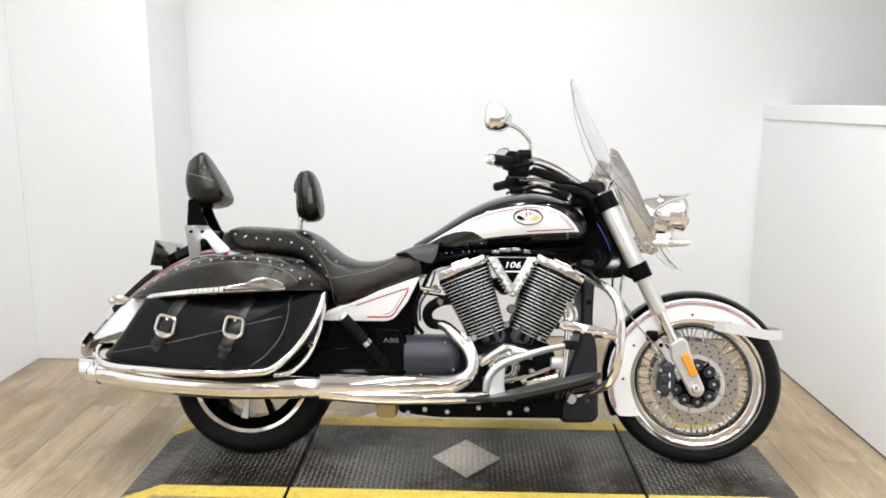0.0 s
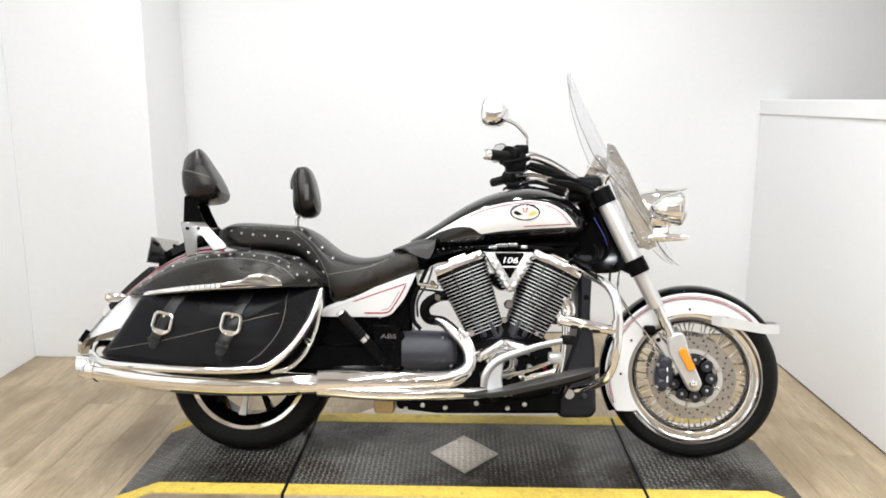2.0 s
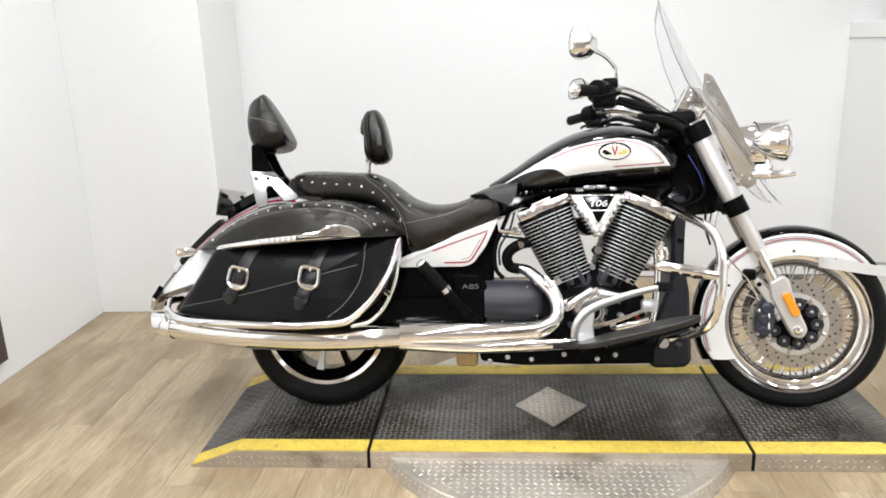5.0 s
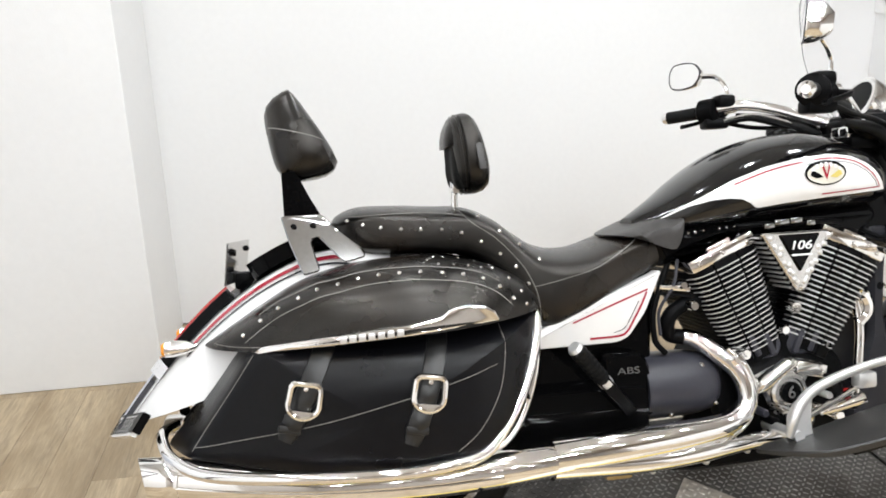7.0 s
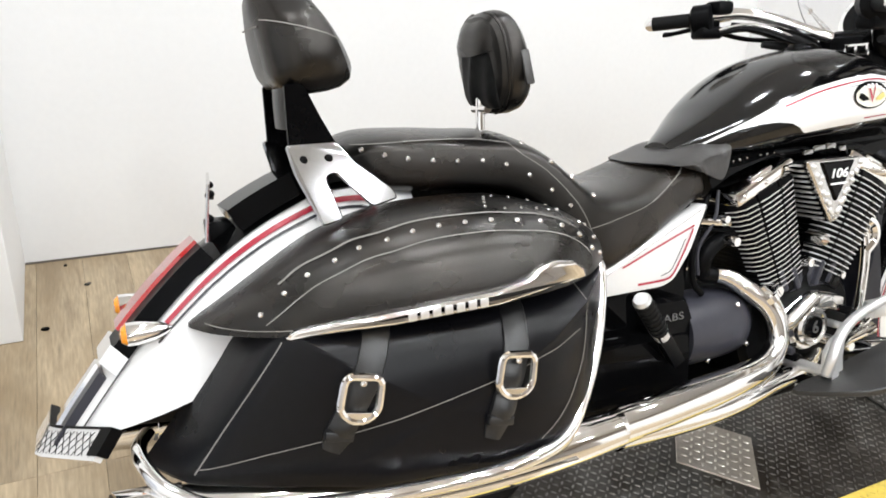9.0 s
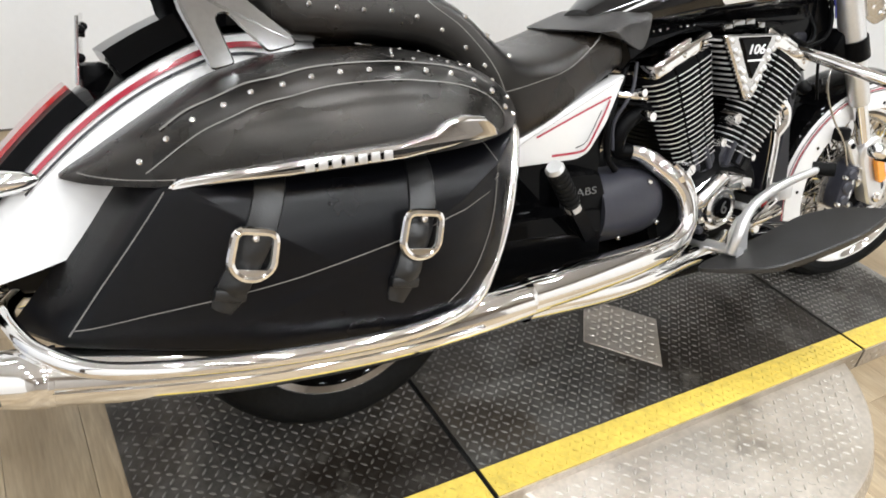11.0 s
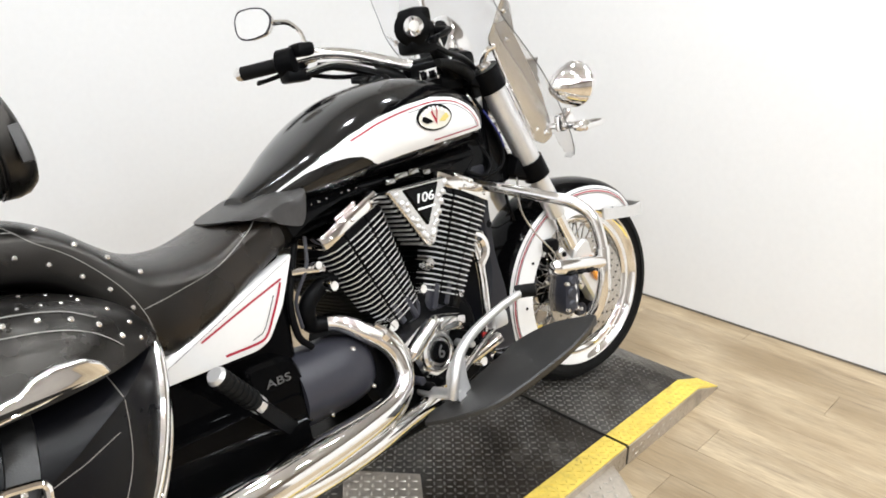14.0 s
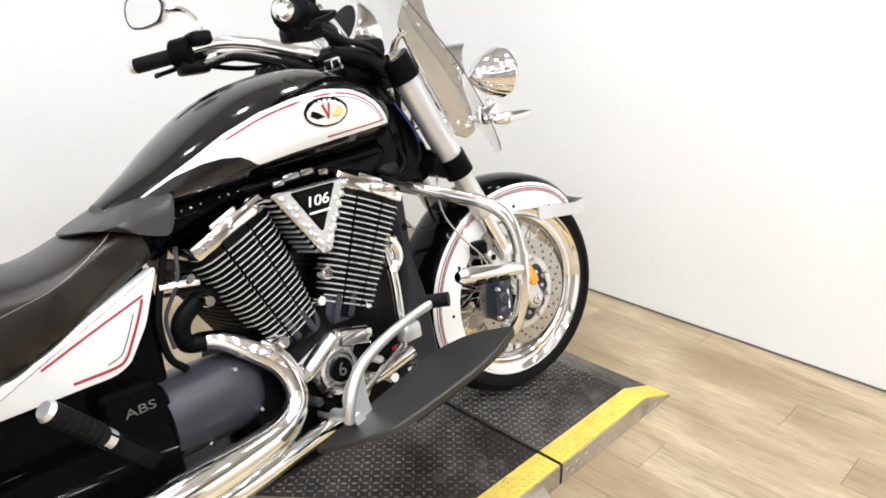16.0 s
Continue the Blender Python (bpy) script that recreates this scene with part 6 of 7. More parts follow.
for side in (-1, 1):
    ring = [m2 @ Vector((-0.017, y * 0.965, z * 0.965)) for y, z in shape2 if y * side > 0.02]
    bp("piping", tube(bmesh.new(), sorted(ring, key=lambda v: v.z), 0.0028, 6, 2), LEATHER, rest2)
bp("backrest_tag", box(bmesh.new(), 0.010, 0.028, -0.0945, -0.086, -0.060, 0.004, 0.003, m2 @ Matrix.Rotation(radians(-9), 4, "X")), FLAP, rest2, "grey side patch")
bp("backrest_post", tube(bmesh.new(), [(-0.638, 0.01, 0.825), (-0.636, 0.01, 0.905)], 0.009, 14, smooth=False), CHROME, rest2, "chrome post")
bp("post_knob", tube(bmesh.new(), [(-0.637, -0.02, 0.877), (-0.637, 0.035, 0.877)], 0.008, 12, smooth=False), CHROME, rest2)

# --- handlebars, switches, mirrors ---
bars = bp("handlebar", tube(bmesh.new(), [(0.165, -0.266, 1.062), (0.205, -0.238, 1.070), (0.255, -0.200, 1.071), (0.318, -0.150, 1.052), (0.380, -0.095, 1.020), (0.425, -0.045, 0.997), (0.435, 0.0, 0.990), (0.425, 0.045, 0.997), (0.380, 0.095, 1.020), (0.318, 0.150, 1.052), (0.255, 0.200, 1.071), (0.205, 0.238, 1.070), (0.165, 0.266, 1.062)], 0.0155, 16), CHROME, label="chrome swept-back handlebar", steer=STEER)
for side in (-1, 1):
    a, b = Vector((0.168, side * 0.264, 1.062)), Vector((0.092, side * 0.362, 1.055))
    d = (b - a).normalized()
    bp("grip", tube(bmesh.new(), [a + d * 0.01, b], 0.0185, 20, smooth=False), RUBBER, bars, "black rubber grip", steer=STEER)
    bp("grip_end", tube(bmesh.new(), [b, b + d * 0.012, b + d * 0.022], [0.019, 0.018, 0.010], 20, smooth=False), CHROME, bars, "chrome grip end", steer=STEER)
    bm = bmesh.new()
    tube(bm, [a - d * 0.034, a - d * 0.028, a + d * 0.016, a + d * 0.022], [0.028, 0.037, 0.037, 0.028], 20, smooth=False)
    tube(bm, [a + Vector((0.02, 0, -0.01)), a + Vector((0.045, -side * 0.01, -0.004))], 0.024, 14, smooth=False)
    bp("switch_housing", bm, BLACK, bars, "black handlebar switch housing", steer=STEER)
    bm = box(bmesh.new(), -0.045, 0.006, -0.030, 0.030, 0.0, 0.036, 0.010, Matrix.Translation(a + Vector((0.055, -side * 0.03, 0.008))))
    bp("brake_reservoir", bm, BLACK, bars, "black fluid reservoir", steer=STEER)
    lever = [a + Vector((0.055, -side * 0.005, -0.008)), a + Vector((0.055, side * 0.05, -0.016)), b + Vector((0.055, side * -0.02, -0.026)), b + Vector((0.045, side * 0.01, -0.028))]
    bp("lever", tube(bmesh.new(), lever, [0.011, 0.009, 0.007, 0.008], 10, flat=0.7), BLACK, bars, "black hand lever", steer=STEER)
    # mirror
    mc = Vector((0.082, -0.322, 1.184)) if side < 0 else Vector((0.143, 0.320, 1.181))
    mm = Matrix.Translation(mc) @ Matrix.Rotation(radians(8), 4, "Y") @ Matrix.Rotation(radians(32 * side), 4, "Z")
    prof = round_poly([(-0.040, 0.036), (0.0, 0.041), (0.034, 0.035), (0.053, 0.012), (0.048, -0.012), (0.034, -0.031), (-0.008, -0.041), (-0.040, -0.036), (-0.051, -0.014), (-0.051, 0.016)], 0.018, 4)
    prof = prof * (1.12 if side < 0 else 1.0)
    rings = [[mm @ Vector((x, y * k * (-side), z * k)) for y, z in prof] for x, k in ((-0.004, 0.94), (-0.006, 1.0), (0.0, 1.03), (0.016, 0.97), (0.034, 0.80), (0.050, 0.46))]
    bp("mirror", loft(bmesh.new(), rings), CHROME, bars, "chrome rear-view mirror")
    b2 = bmesh.new()
    b2.faces.new([b2.verts.new(mm @ Vector((-0.0065, y * 0.92 * (-side), z * 0.92))) for y, z in prof])
    loop = [mm @ Vector((-0.005, y * 0.985 * (-side), z * 0.985)) for y, z in prof]
    bp("mirror_rim", tube(bmesh.new(), loop + loop[:2], 0.0018, 6, 2), GREY, bars, "black mirror rim")
    bp("mirror_glass", b2, MIRROR, bars, "mirror glass")
    foot = Vector((0.205, -0.231, 1.07)) if side < 0 else Vector((0.222, 0.231, 1.08))
    neck = mm @ Vector((0.012, -side * 0.045, 0.0))
    bp("mirror_stem", tube(bmesh.new(), [foot, foot + Vector((0, 0, 0.035)), foot + Vector((-0.004, side * 0.006, 0.062)), neck * 0.45 + (foot + Vector((0, 0, 0.082))) * 0.55, neck], [0.0085, 0.0065, 0.006, 0.0065, 0.009], 10), CHROME, bars, "chrome mirror stem")
    bp("lever_perch", box(bmesh.new(), -0.05, 0.022, -0.026, 0.026, -0.052, -0.020, 0.009, Matrix.Translation(a + Vector((0.03, -side * 0.01, 0.0)))), BLACK, bars, "black lever perch", steer=STEER)
    bp("mirror_boss", tube(bmesh.new(), [a + Vector((0.035, -side * 0.005, 0.0)), a + Vector((0.075, -side * 0.03, 0.006))], 0.013, 14, smooth=False), CHROME, bars, "chrome mirror clamp", steer=STEER)
    sleeve = [(0.235, side * 0.222, 1.044), (0.30, side * 0.175, 1.028), (0.37, side * 0.115, 0.998), (0.425, side * 0.085, 0.962), (0.47, side * 0.07, 0.93)]
    bp("cable_sleeve", tube(bmesh.new(), sleeve, [0.008, 0.014, 0.017, 0.016, 0.014], 12), RUBBER, bars, "black cable sleeve", steer=STEER)
    for k in range(2):
        off = 0.012 + 0.008 * k
        cable = [(0.19, side * 0.242, 1.04 - off), (0.27, side * 0.188, 1.062 - off * 1.6), (0.35, side * 0.118, 1.030 - off * 1.8), (0.44, side * 0.065, 0.975 - off)]
        bp("cable", tube(bmesh.new(), cable, 0.0055, 8), (BRACKET if k == 0 and side > 0 else BLACK), bars, steer=STEER)
bm = bmesh.new()
box(bm, 0.395, 0.470, -0.05, 0.05, 0.955, 1.005, 0.012)
bp("console", box(bmesh.new(), 0.375, 0.50, -0.095, 0.095, 0.925, 0.972, 0.014), BLACK, label="black console under the handlebar clamp", steer=STEER)
bp("bar_cover", box(bmesh.new(), 0.405, 0.500, -0.098, 0.098, 0.966, 1.018, 0.018), BLACK, label="black cover round the handlebar clamp", steer=STEER)
for side in (-1, 1):
    loom = [(0.30, side * 0.175, 0.992), (0.355, side * 0.150, 0.985), (0.41, side * 0.125, 0.975), (0.455, side * 0.118, 0.945), (0.47, side * 0.112, 0.90)]
    bp("wire_loom", tube(bmesh.new(), loom, [0.009, 0.013, 0.016, 0.015, 0.012], 12), RUBBER, bars, "black wiring loom", steer=STEER)
    brake_line = [(0.21, side * 0.262, 1.03), (0.29, side * 0.225, 1.008), (0.38, side * 0.168, 0.998), (0.45, side * 0.130, 0.975), (0.485, side * 0.118, 0.92), (0.49, side * 0.112, 0.85)]
    bp("brake_line", tube(bmesh.new(), brake_line, 0.0065, 10), BLACK, bars, "black brake line", steer=STEER)
ign = bp("indicator_panel", box(bmesh.new(), 0.366, 0.390, -0.078, -0.014, 0.954, 0.984, 0.004), CHROME, label="small chrome indicator panel with two dark windows")
for y in (-0.061, -0.031):
    bp("indicator_window", box(bmesh.new(), 0.3645, 0.3665, y - 0.011, y + 0.011, 0.960, 0.978, 0.0008), GLOSSBLACK, ign, "dark window")
bp("warning_label", box(bmesh.new(), 0.372, 0.378, -0.125, -0.085, 0.985, 1.005, 0.001), TEXTWHITE, label="small pale label plate")
clamp = bp("bar_clamp", bm, BLACK, label="black handlebar clamp", steer=STEER)
for s in (-1, 1):
    bp("bar_riser", tube(bmesh.new(), [(0.43, 0.05 * s, 0.94), (0.43, 0.05 * s, 1.0)], 0.022, 16, smooth=False), CHROME, clamp, steer=STEER)
gm = Matrix.Translation((0.468, 0.0, 1.045)) @ Matrix.Rotation(radians(-62), 4, "Y") @ Matrix.Scale(1.3, 4)
bm = lathe(bmesh.new(), [(0.0, -0.06), (0.038, -0.052), (0.052, -0.02), (0.055, 0.0), (0.055, 0.012), (0.050, 0.015), (0.0, 0.012)], (0, 0, 0), "z", 36)
bm.transform(gm)
sp = bp("speedometer", bm, CHROME, label="round chrome speedometer", steer=STEER)
bm = lathe(bmesh.new(), [(0.048, 0.0145), (0.0, 0.0155)], (0, 0, 0), "z", 32)
bm.transform(gm)
bp("dial", bm, GLOSSBLACK, sp, "black dial", steer=STEER)

# --- headlight ---
HC = Vector((0.645, 0.0, 0.895))
lamp = bp("headlight", lathe(bmesh.new(), [(0.0, -0.055), (0.035, -0.048), (0.062, -0.025), (0.076, 0.01), (0.081, 0.05), (0.083, 0.078), (0.087, 0.082), (0.087, 0.094), (0.080, 0.096)], HC, "x", 48), CHROME, label="chrome headlight", steer=STEER)
bp("reflector_bowl", lathe(bmesh.new(), [(0.0, 0.03), (0.04, 0.045), (0.079, 0.090)], HC, "x", 40), CHROME, lamp, steer=STEER)
bp("headlight_lens", lathe(bmesh.new(), [(0.080, 0.095), (0.06, 0.108), (0.03, 0.115), (0.0, 0.117)], HC, "x", 40), LENS, lamp, "clear headlight lens", steer=STEER)
bm = bmesh.new()
rows = []
for a in np.radians(np.linspace(25, 155, 17)):
    rows.append([bm.verts.new(HC + Vector((t, r * math.cos(a), r * math.sin(a)))) for r, t in ((0.0875, 0.06), (0.0885, 0.092), (0.0895, 0.095 + 0.085 * max(0.0, math.sin(a)) ** 4))])
for p, q in zip(rows, rows[1:]):
    for i in range(2):
        bm.faces.new((p[i], p[i + 1], q[i + 1], q[i]))
bp("headlight_visor", solid(bm, 0.0015), CHROME, lamp, "chrome pointed visor", steer=STEER)
bp("headlight_mount", tube(bmesh.new(), [(0.60, 0, 0.80), (0.68, 0, 0.81), (0.71, 0, 0.835)], 0.02, 14), CHROME, lamp, steer=STEER)
bp("signal_bar", tube(bmesh.new(), [(0.672, -0.272, 0.787), (0.66, -0.12, 0.793), (0.65, 0.0, 0.795), (0.66, 0.12, 0.793), (0.672, 0.272, 0.787)], 0.009, 12), CHROME, label="chrome front signal bar", steer=STEER)
for side in (-1, 1):
    pc = Vector((0.712, side * 0.200, 0.889))
    pl = bp("passing_lamp", lathe(bmesh.new(), [(0.0, -0.064), (0.010, -0.061), (0.024, -0.047), (0.042, -0.022), (0.053, 0.003), (0.057, 0.024), (0.060, 0.028), (0.060, 0.036), (0.056, 0.040)], pc, "x", 40), CHROME, label="round chrome passing lamp", steer=STEER)
    bp("lamp_bowl", lathe(bmesh.new(), [(0.0, 0.0), (0.03, 0.010), (0.056, 0.040)], pc, "x", 32), CHROME, pl, steer=STEER)
    bp("lamp_lens", lathe(bmesh.new(), [(0.056, 0.041), (0.04, 0.052), (0.0, 0.058)], pc, "x", 32), LENS, pl, "clear lamp lens", steer=STEER)
    bp("lamp_bracket", box(bmesh.new(), 0.655, 0.712, side * 0.200 - 0.016, side * 0.200 + 0.016, 0.775, 0.822, 0.010), CHROME, pl, "chrome lamp bracket", steer=STEER)
    bp("lamp_post", tube(bmesh.new(), [(0.70, side * 0.200, 0.83), (0.69, side * 0.200, 0.795)], 0.012, 12, smooth=False), CHROME, pl, steer=STEER)
    c = Vector((0.672, side * 0.272, 0.785))
    bm = lathe(bmesh.new(), [(0.0, 0.090), (0.006, 0.086), (0.0095, 0.072), (0.0120, 0.045), (0.0130, 0.02), (0.0135, 0.0), (0.0130, -0.025), (0.007, -0.040), (0.0, -0.043)], c, "x", 24)
    sig = bp("turn_signal", bm, CHROME, label="chrome bullet turn signal", steer=STEER)
    bp("signal_lens", lathe(bmesh.new(), [(0.0125, 0.012), (0.0150, 0.006), (0.0150, -0.004), (0.0125, -0.010)], c, "x", 24), CHROME, sig, steer=STEER)

# --- windshield ---
def shield_x(y, z):
    wrap = float(np.interp(z, (0.72, 0.85, 0.95, 1.08), (1.1, 0.7, 0.7, 1.2)))
    return 0.392 + (1.41 - z) * 0.415 + 0.20 * (1.41 - z) ** 2 - wrap * y * y


def shield_half(z):
    return float(np.interp(z, (0.70, 0.712, 0.735, 0.77, 0.80, 0.90, 1.05, 1.20, 1.31, 1.37, 1.40, 1.41), (0.135, 0.168, 0.195, 0.215, 0.224, 0.245, 0.260, 0.232, 0.190, 0.150, 0.10, 0.03)))


bm = bmesh.new()
rows = []
for z in np.linspace(0.70, 1.41, 40):
    h = shield_half(z)
    rows.append([bm.verts.new(Vector((shield_x(y, z), y, z))) for y in np.linspace(-h, h, 25)])
for p, q in zip(rows, rows[1:]):
    for i in range(24):
        c = (p[i].co + q[i + 1].co) / 2
        if c.z < 1.0 and abs(c.y) < 0.118:
            continue
        bm.faces.new((p[i], p[i + 1], q[i + 1], q[i]))
bmesh.ops.delete(bm, geom=[v for v in bm.verts if not v.link_faces], context="VERTS")
ws = bp("windshield", solid(bm, 0.002), CLEAR, label="clear acrylic windshield", steer=SCREEN)
ws.visible_shadow = False
for side in (-1, 1):
    edge = [(shield_x(side * shield_half(z), z) - 0.001, side * shield_half(z) * 1.0, z) for z in np.linspace(0.71, 1.408, 14)]
    bp("shield_edge", tube(bmesh.new(), edge, 0.0013, 6, 3), SHIELDEDGE, ws, steer=SCREEN)
    # flat bright mounting plate inside the screen
    plate = round_poly([(0.486, 1.112), (0.500, 1.024), (0.527, 0.950), (0.612, 0.758), (0.642, 0.742), (0.662, 0.758), (0.652, 0.812), (0.634, 0.872), (0.607, 0.935), (0.566, 1.028), (0.512, 1.100)], 0.008)

    def bend(v):
        left = float(np.interp(v.z, (0.742, 0.758, 0.95, 1.024, 1.112), (0.625, 0.612, 0.527, 0.50, 0.486)))
        return Vector((v.x, side * (0.142 + 0.48 * (v.x - left) + 0.9 * max(0.0, v.z - 1.03)) + v.y, v.z))

    bp("shield_bracket", slab(bmesh.new(), plate, thick(-0.0015, 0.0015, 0.0006), bend), PLATE, ws, "bright metal windshield bracket")
    lip = [bend(Vector((x, 0, z))) for x, z in ((0.503, 1.022), (0.529, 0.950), (0.571, 0.855), (0.612, 0.764))]
    bp("bracket_lip", tube(bmesh.new(), lip, 0.0045, 10), CHROME, ws, "bright rolled bracket edge")
    for x, z in ((0.645, 0.772), (0.545, 1.02), (0.505, 1.085)):
        p = bend(Vector((x, 0, z)))
        bp("bracket_bolt", dome(bmesh.new(), p, Vector((0, side, 0)), 0.008, 0.008), CHROME, ws)
    bp("bracket_arm", tube(bmesh.new(), [(0.49, side * 0.115, 0.97), (0.50, side * 0.13, 1.0), (0.515, side * 0.148, 1.01)], 0.008, 10), CHROME, ws)
    bp("bracket_arm", tube(bmesh.new(), [(0.60, side * 0.115, 0.80), (0.615, side * 0.135, 0.79), (0.628, side * 0.152, 0.785)], 0.008, 10), CHROME, ws)

# --- front guard, pegs, floorboards, pedal ---
for side in (-1, 1):
    g = bp("front_guard", tube(bmesh.new(), [(0.375, side * 0.10, 0.695), (0.398, side * 0.18, 0.672), (0.432, side * 0.29, 0.637), (0.456, side * 0.355, 0.612), (0.477, side * 0.388, 0.565), (0.482, side * 0.394, 0.48), (0.476, side * 0.380, 0.39), (0.458, side * 0.338, 0.318), (0.425, side * 0.25, 0.278), (0.385, side * 0.13, 0.250), (0.36, side * 0.09, 0.245)], 0.0145, 16), CHROME, label="chrome front guard bar")
    bp("highway_peg", tube(bmesh.new(), [(0.290, side * 0.392, 0.502), (0.298, side * 0.393, 0.500), (0.305, side * 0.394, 0.499), (0.415, side * 0.394, 0.478), (0.478, side * 0.394, 0.466)], [0.010, 0.0155, 0.017, 0.017, 0.014], 18, smooth=False), CHROME, g, "chrome highway peg")
    for t in (0.25, 0.45, 0.65):
        x = 0.30 + 0.17 * t
        bp("peg_pad", box(bmesh.new(), x - 0.012, x + 0.012, side * 0.395 - 0.017, side * 0.395 + 0.017, 0.480 - 0.03 * t, 0.486 - 0.03 * t, 0.002), RUBBER, g)
    bp("guard_clamp", tube(bmesh.new(), [(0.481, side * 0.394, 0.50), (0.479, side * 0.390, 0.445)], 0.0185, 16, smooth=False), CHROME, g)
    # floorboard
    rows = crom([(-0.005, 0.238, 0.006, 0.226), (0.03, 0.245, 0.035, 0.246), (0.09, 0.258, 0.060, 0.280), (0.15, 0.273, 0.070, 0.294), (0.20, 0.287, 0.075, 0.305), (0.26, 0.302, 0.079, 0.314), (0.31, 0.315, 0.080, 0.321), (0.36, 0.329, 0.066, 0.336), (0.39, 0.338, 0.047, 0.352), (0.42, 0.348, 0.008, 0.386)], 4)
    bm = bmesh.new()
    rings = []
    for x, z, w, yc in rows:
        yc *= side
        rings.append([Vector((x, yc - w, z)), Vector((x, yc - w * 0.96, z + 0.004)), Vector((x, yc + w * 0.96, z + 0.004)), Vector((x, yc + w, z)), Vector((x, yc + w * 0.9, z - 0.004 - 0.012 * min(1.0, max(0.0, x + 0.02) / 0.15))), Vector((x, yc - w * 0.9, z - 0.004 - 0.012 * min(1.0, max(0.0, x + 0.02) / 0.15)))])
    board = bp("floorboard", loft(bm, rings), TREADRUBBER, label="long black rubber rider floorboard")
    rings = []
    for x, z, w, yc in rows[12:-3]:
        yc *= side
        rings.append([Vector((x, yc - w * 0.88, z - 0.014)), Vector((x, yc + w * 0.88, z - 0.014)), Vector((x, yc + w * 0.8, z - 0.024)), Vector((x, yc - w * 0.8, z - 0.024))])
    bp("board_base", loft(bmesh.new(), rings), BLACK, board, "metal floorboard base")
    bp("board_mount", tube(bmesh.new(), [(0.10, side * 0.10, 0.215), (0.10, side * 0.24, 0.235)], 0.013, 12, smooth=False), BLACK, board)
    bp("board_mount", tube(bmesh.new(), [(0.34, side * 0.10, 0.22), (0.34, side * 0.27, 0.288)], 0.013, 12, smooth=False), CHROME, board)
    # passenger peg, folded up
    a, b = Vector((-0.30, side * 0.165, 0.365)), Vector((-0.430, side * 0.222, 0.512))
    bp("passenger_peg", tube(bmesh.new(), [a + (b - a) * 0.42, b], [0.0165, 0.0185], 18, smooth=False), RUBBER, label="black rubber passenger peg folded up")
    for i in range(7):
        q = a + (b - a) * (0.5 + 0.07 * i)
        bp("peg_rib", tube(bmesh.new(), [q, q + (b - a).normalized() * 0.004], 0.0198, 16, smooth=False), RUBBER)
    bp("peg_arm", tube(bmesh.new(), [a - (b - a) * 0.14, a + (b - a) * 0.45], 0.019, 4, smooth=False), BLACK, label="black passenger peg arm")
    bp("peg_collar", tube(bmesh.new(), [a + (b - a) * 0.36, a + (b - a) * 0.44], 0.017, 14, smooth=False), SILVER)
    bp("peg_cap", tube(bmesh.new(), [b, b + (b - a).normalized() * 0.008], [0.0185, 0.014], 18, smooth=False), SILVER)
pedal = bp("brake_pedal", tube(bmesh.new(), [(0.062, -0.250, 0.272), (0.068, -0.258, 0.312), (0.092, -0.252, 0.345), (0.130, -0.242, 0.368), (0.190, -0.236, 0.389), (0.262, -0.244, 0.412), (0.334, -0.254, 0.428)], [0.014, 0.0155, 0.016, 0.0155, 0.0145, 0.0125, 0.012], 14, flat=0.75), SILVER, label="bright cast brake pedal")
bp("pedal_web", slab(bmesh.new(), round_poly([(0.064, 0.262), (0.128, 0.258), (0.122, 0.300), (0.128, 0.362), (0.086, 0.345), (0.066, 0.315)], 0.008), thick(-0.246, -0.230, 0.004)), SILVER, pedal, "bright triangular pedal web")
bp("pedal_pad", tube(bmesh.new(), [(0.328, -0.242, 0.430), (0.356, -0.282, 0.430)], 0.0160, 16, smooth=False), RUBBER, pedal, "black pedal rubber")
bp("pedal_pivot", tube(bmesh.new(), [(0.085, -0.12, 0.262), (0.085, -0.255, 0.268)], 0.013, 14, smooth=False), SILVER, pedal)
bp("master_cylinder", tube(bmesh.new(), [(0.205, -0.165, 0.290), (0.25, -0.172, 0.302), (0.31, -0.18, 0.318)], [0.009, 0.013, 0.015], 14, smooth=False), CHROME, label="chrome rear brake cylinder")
bp("fluid_cup", box(bmesh.new(), 0.285, 0.335, -0.20, -0.165, 0.345, 0.385, 0.008), SILVER)
for x, y, z, r, l, mt in ((0.195, -0.150, 0.300, 0.012, 0.03, CHROME), (0.225, -0.150, 0.330, 0.009, 0.025, SILVER), (0.255, -0.140, 0.275, 0.014, 0.03, CHROME), (0.245, -0.145, 0.365, 0.010, 0.03, BLACK), (0.29, -0.14, 0.300, 0.012, 0.035, BLACK), (0.085, -0.135, 0.275, 0.012, 0.03, BLACK), (0.06, -0.135, 0.300, 0.010, 0.03, GREY), (0.105, -0.14, 0.250, 0.009, 0.02, SILVER)):
    bp("engine_fitting", lathe(bmesh.new(), [(0.0, y - l), (r * 0.75, y - l), (r, y - l + 0.005), (r, y + 0.04)], (x, 0, z), "y", 16), mt)
bp("pedal_link", tube(bmesh.new(), [(0.120, -0.225, 0.300), (0.20, -0.200, 0.318), (0.30, -0.185, 0.352)], 0.007, 10), CHROME, pedal, "chrome pedal link")
bp("red_tag", box(bmesh.new(), 0.265, 0.280, -0.172, -0.166, 0.325, 0.343, 0.002), REDLENS)
bp("guard_foot", tube(bmesh.new(), [(0.362, -0.115, 0.238), (0.362, -0.150, 0.238)], [0.020, 0.017], 18, smooth=False), CHROME, label="chrome guard end boss")
bp("guard_bolt", dome(bmesh.new(), Vector((0.420, -0.102, 0.225)), Vector((0, -1, 0)), 0.013, 0.008), GREY)
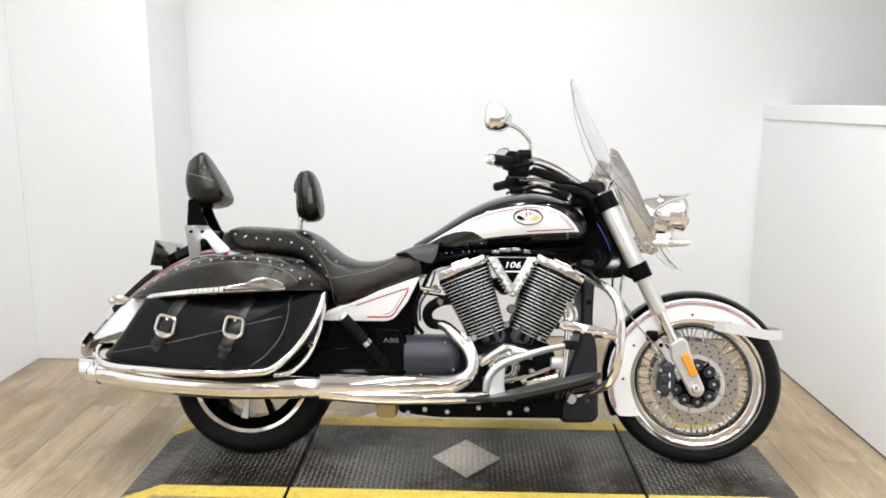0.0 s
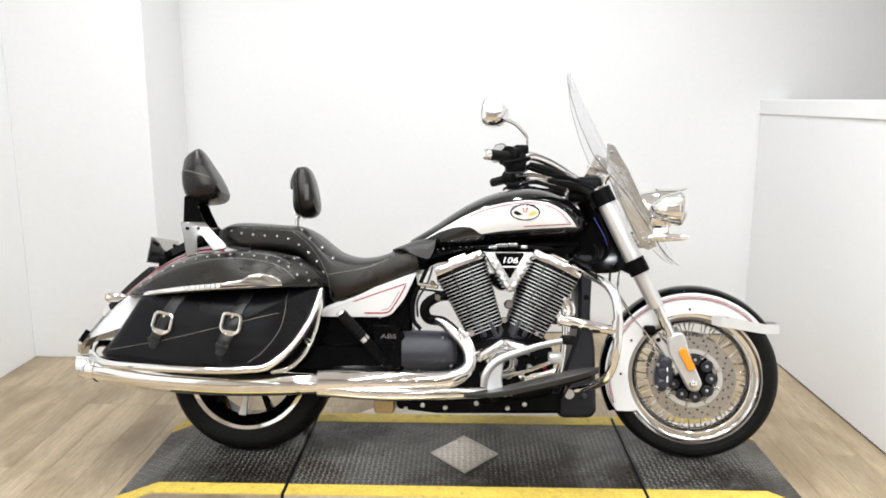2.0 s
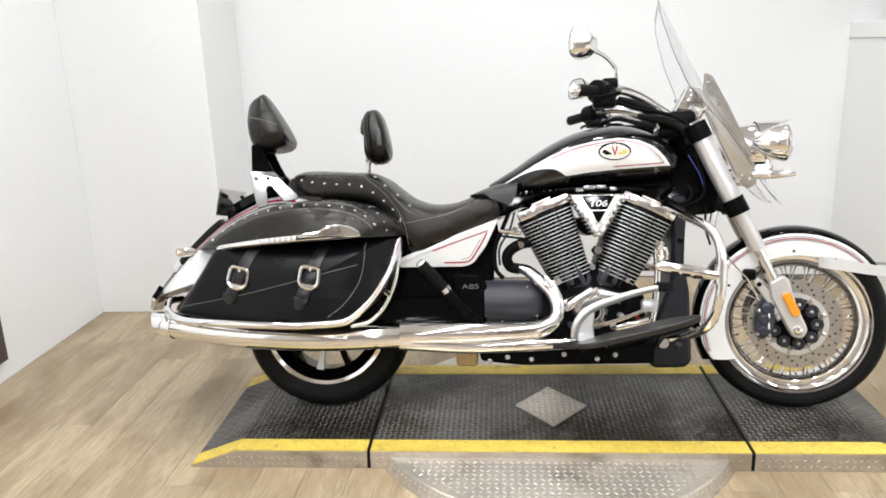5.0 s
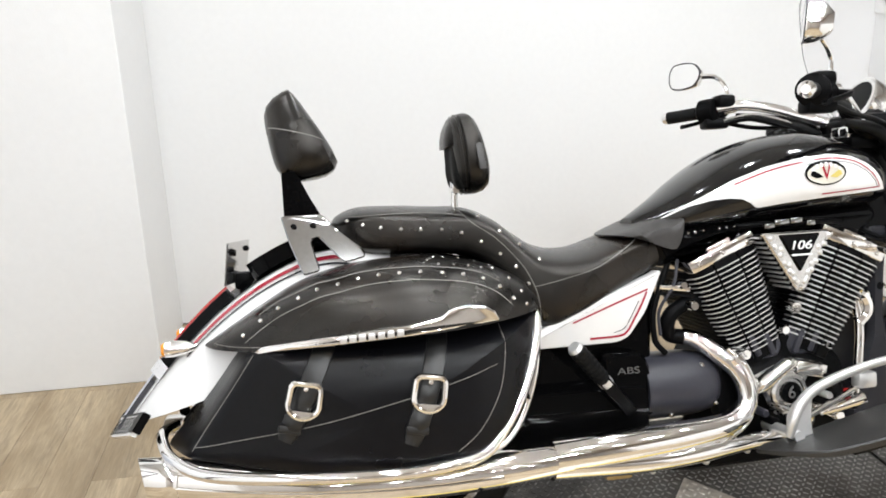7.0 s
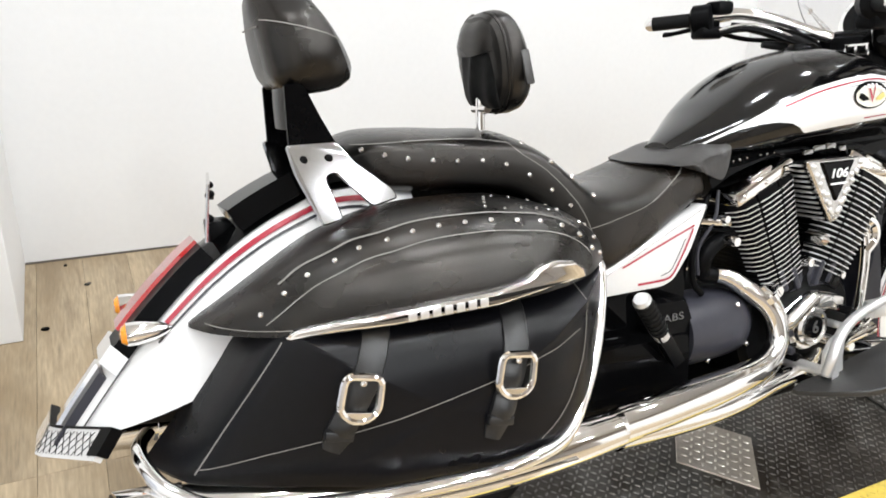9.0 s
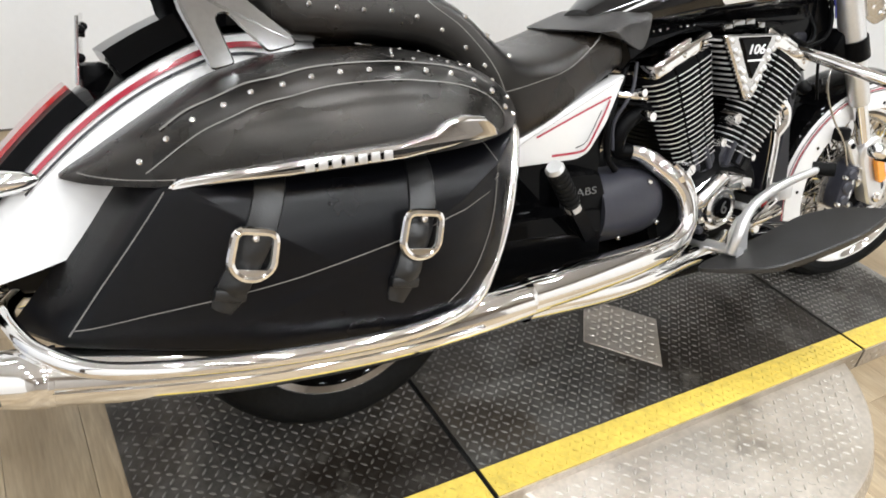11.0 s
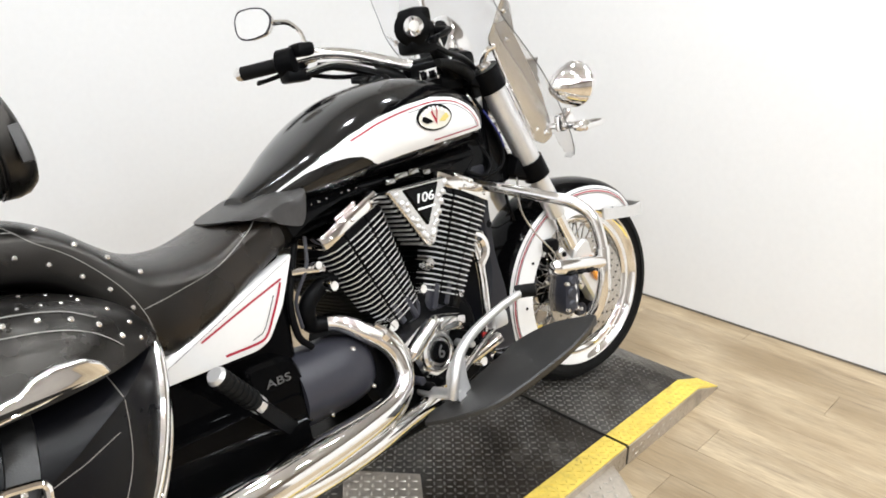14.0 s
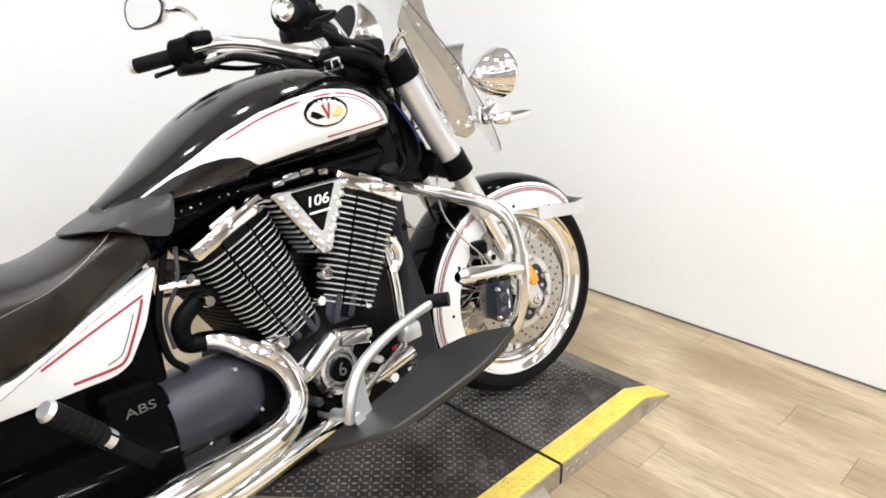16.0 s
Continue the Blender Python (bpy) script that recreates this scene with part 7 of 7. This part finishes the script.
stand = bp("side_stand", tube(bmesh.new(), [(-0.50, 0.12, 0.22), (-0.62, 0.21, 0.10), (-0.74, 0.285, -0.070)], [0.014, 0.014, 0.012], 12), BLACK, label="black side stand")
bp("stand_foot", box(bmesh.new(), -0.775, -0.705, 0.262, 0.31, -0.079, -0.070, 0.002), BLACK, stand)
bp("drive_belt", tube(bmesh.new(), [(-0.80, 0.115, 0.20), (-0.30, 0.115, 0.26)], 0.012, 8, smooth=False), RUBBER)

# ---- small litter on the floor by the wall ----
def litter(x, y, r, mat, label, rot=0):
    bm = bmesh.new()
    pts = [(r * (0.8 + 0.3 * math.sin(2.3 * k + rot)) * math.cos(k * math.pi / 4), r * 0.6 * math.sin(k * math.pi / 4)) for k in range(8)]
    loft(bm, [[Vector((px * f, py * f, h)) for px, py in pts] for f, h in ((1.0, 0.0), (0.9, r * 0.35), (0.4, r * 0.5))])
    ob = link_mesh("floor_debris", bm, mat)
    ob.matrix_world = pose(x, y, 0.0005, 0, 0, rot * 40)
    return tagged(ob, label, "debris", "floor debris")


litter(-1.575, 1.265, 0.016, BLACK, "small dark scrap on the plank floor")
litter(-1.44, 1.53, 0.014, FLAP, "small grey scrap on the plank floor", 1)
litter(-1.505, 1.70, 0.010, BLACK, "small dark scrap on the plank floor", 2)

# ---- floor planks ----
PW, PL, GAP = 0.152, 1.22, 0.0004
plank_mesh = {}


def plank(x0, x1, y0, y1):
    key = (round(x1 - x0, 4), round(y1 - y0, 4))
    if key not in plank_mesh:
        w, l, h, b = (x1 - x0) / 2 - GAP, (y1 - y0) / 2 - GAP, 0.0, 0.0008
        me = bpy.data.meshes.new("plank")
        v = [(-w, -l, h - b), (w, -l, h - b), (w, l, h - b), (-w, l, h - b), (-w + b, -l + b, h), (w - b, -l + b, h), (w - b, l - b, h), (-w + b, l - b, h), (-w, -l, -0.006), (w, -l, -0.006), (w, l, -0.006), (-w, l, -0.006)]
        f = [(4, 5, 6, 7), (0, 1, 5, 4), (1, 2, 6, 5), (2, 3, 7, 6), (3, 0, 4, 7), (8, 9, 1, 0), (9, 10, 2, 1), (10, 11, 3, 2), (11, 8, 0, 3)]
        me.from_pydata(v, [], f)
        me.materials.append(PLANK)
        plank_mesh[key] = me
    ob = new("plank", plank_mesh[key])
    ob.location = ((x0 + x1) / 2, (y0 + y1) / 2, 0)
    ob.parent = floor


random.seed(5)
ncol = int((X_FAR - X_LEFT) / PW) + 1
for i in range(ncol):
    x0, x1 = X_LEFT + i * PW, min(X_FAR, X_LEFT + (i + 1) * PW)
    y = -3.3 - 0.2 * random.randint(0, 5) - 3 * PL
    while y < Y_BACK:
        y0, y1 = max(y, Y_FRONT), min(y + PL, Y_BACK)
        if y1 - y0 > 0.03:
            plank(x0, x1, y0, y1)
        y += PL
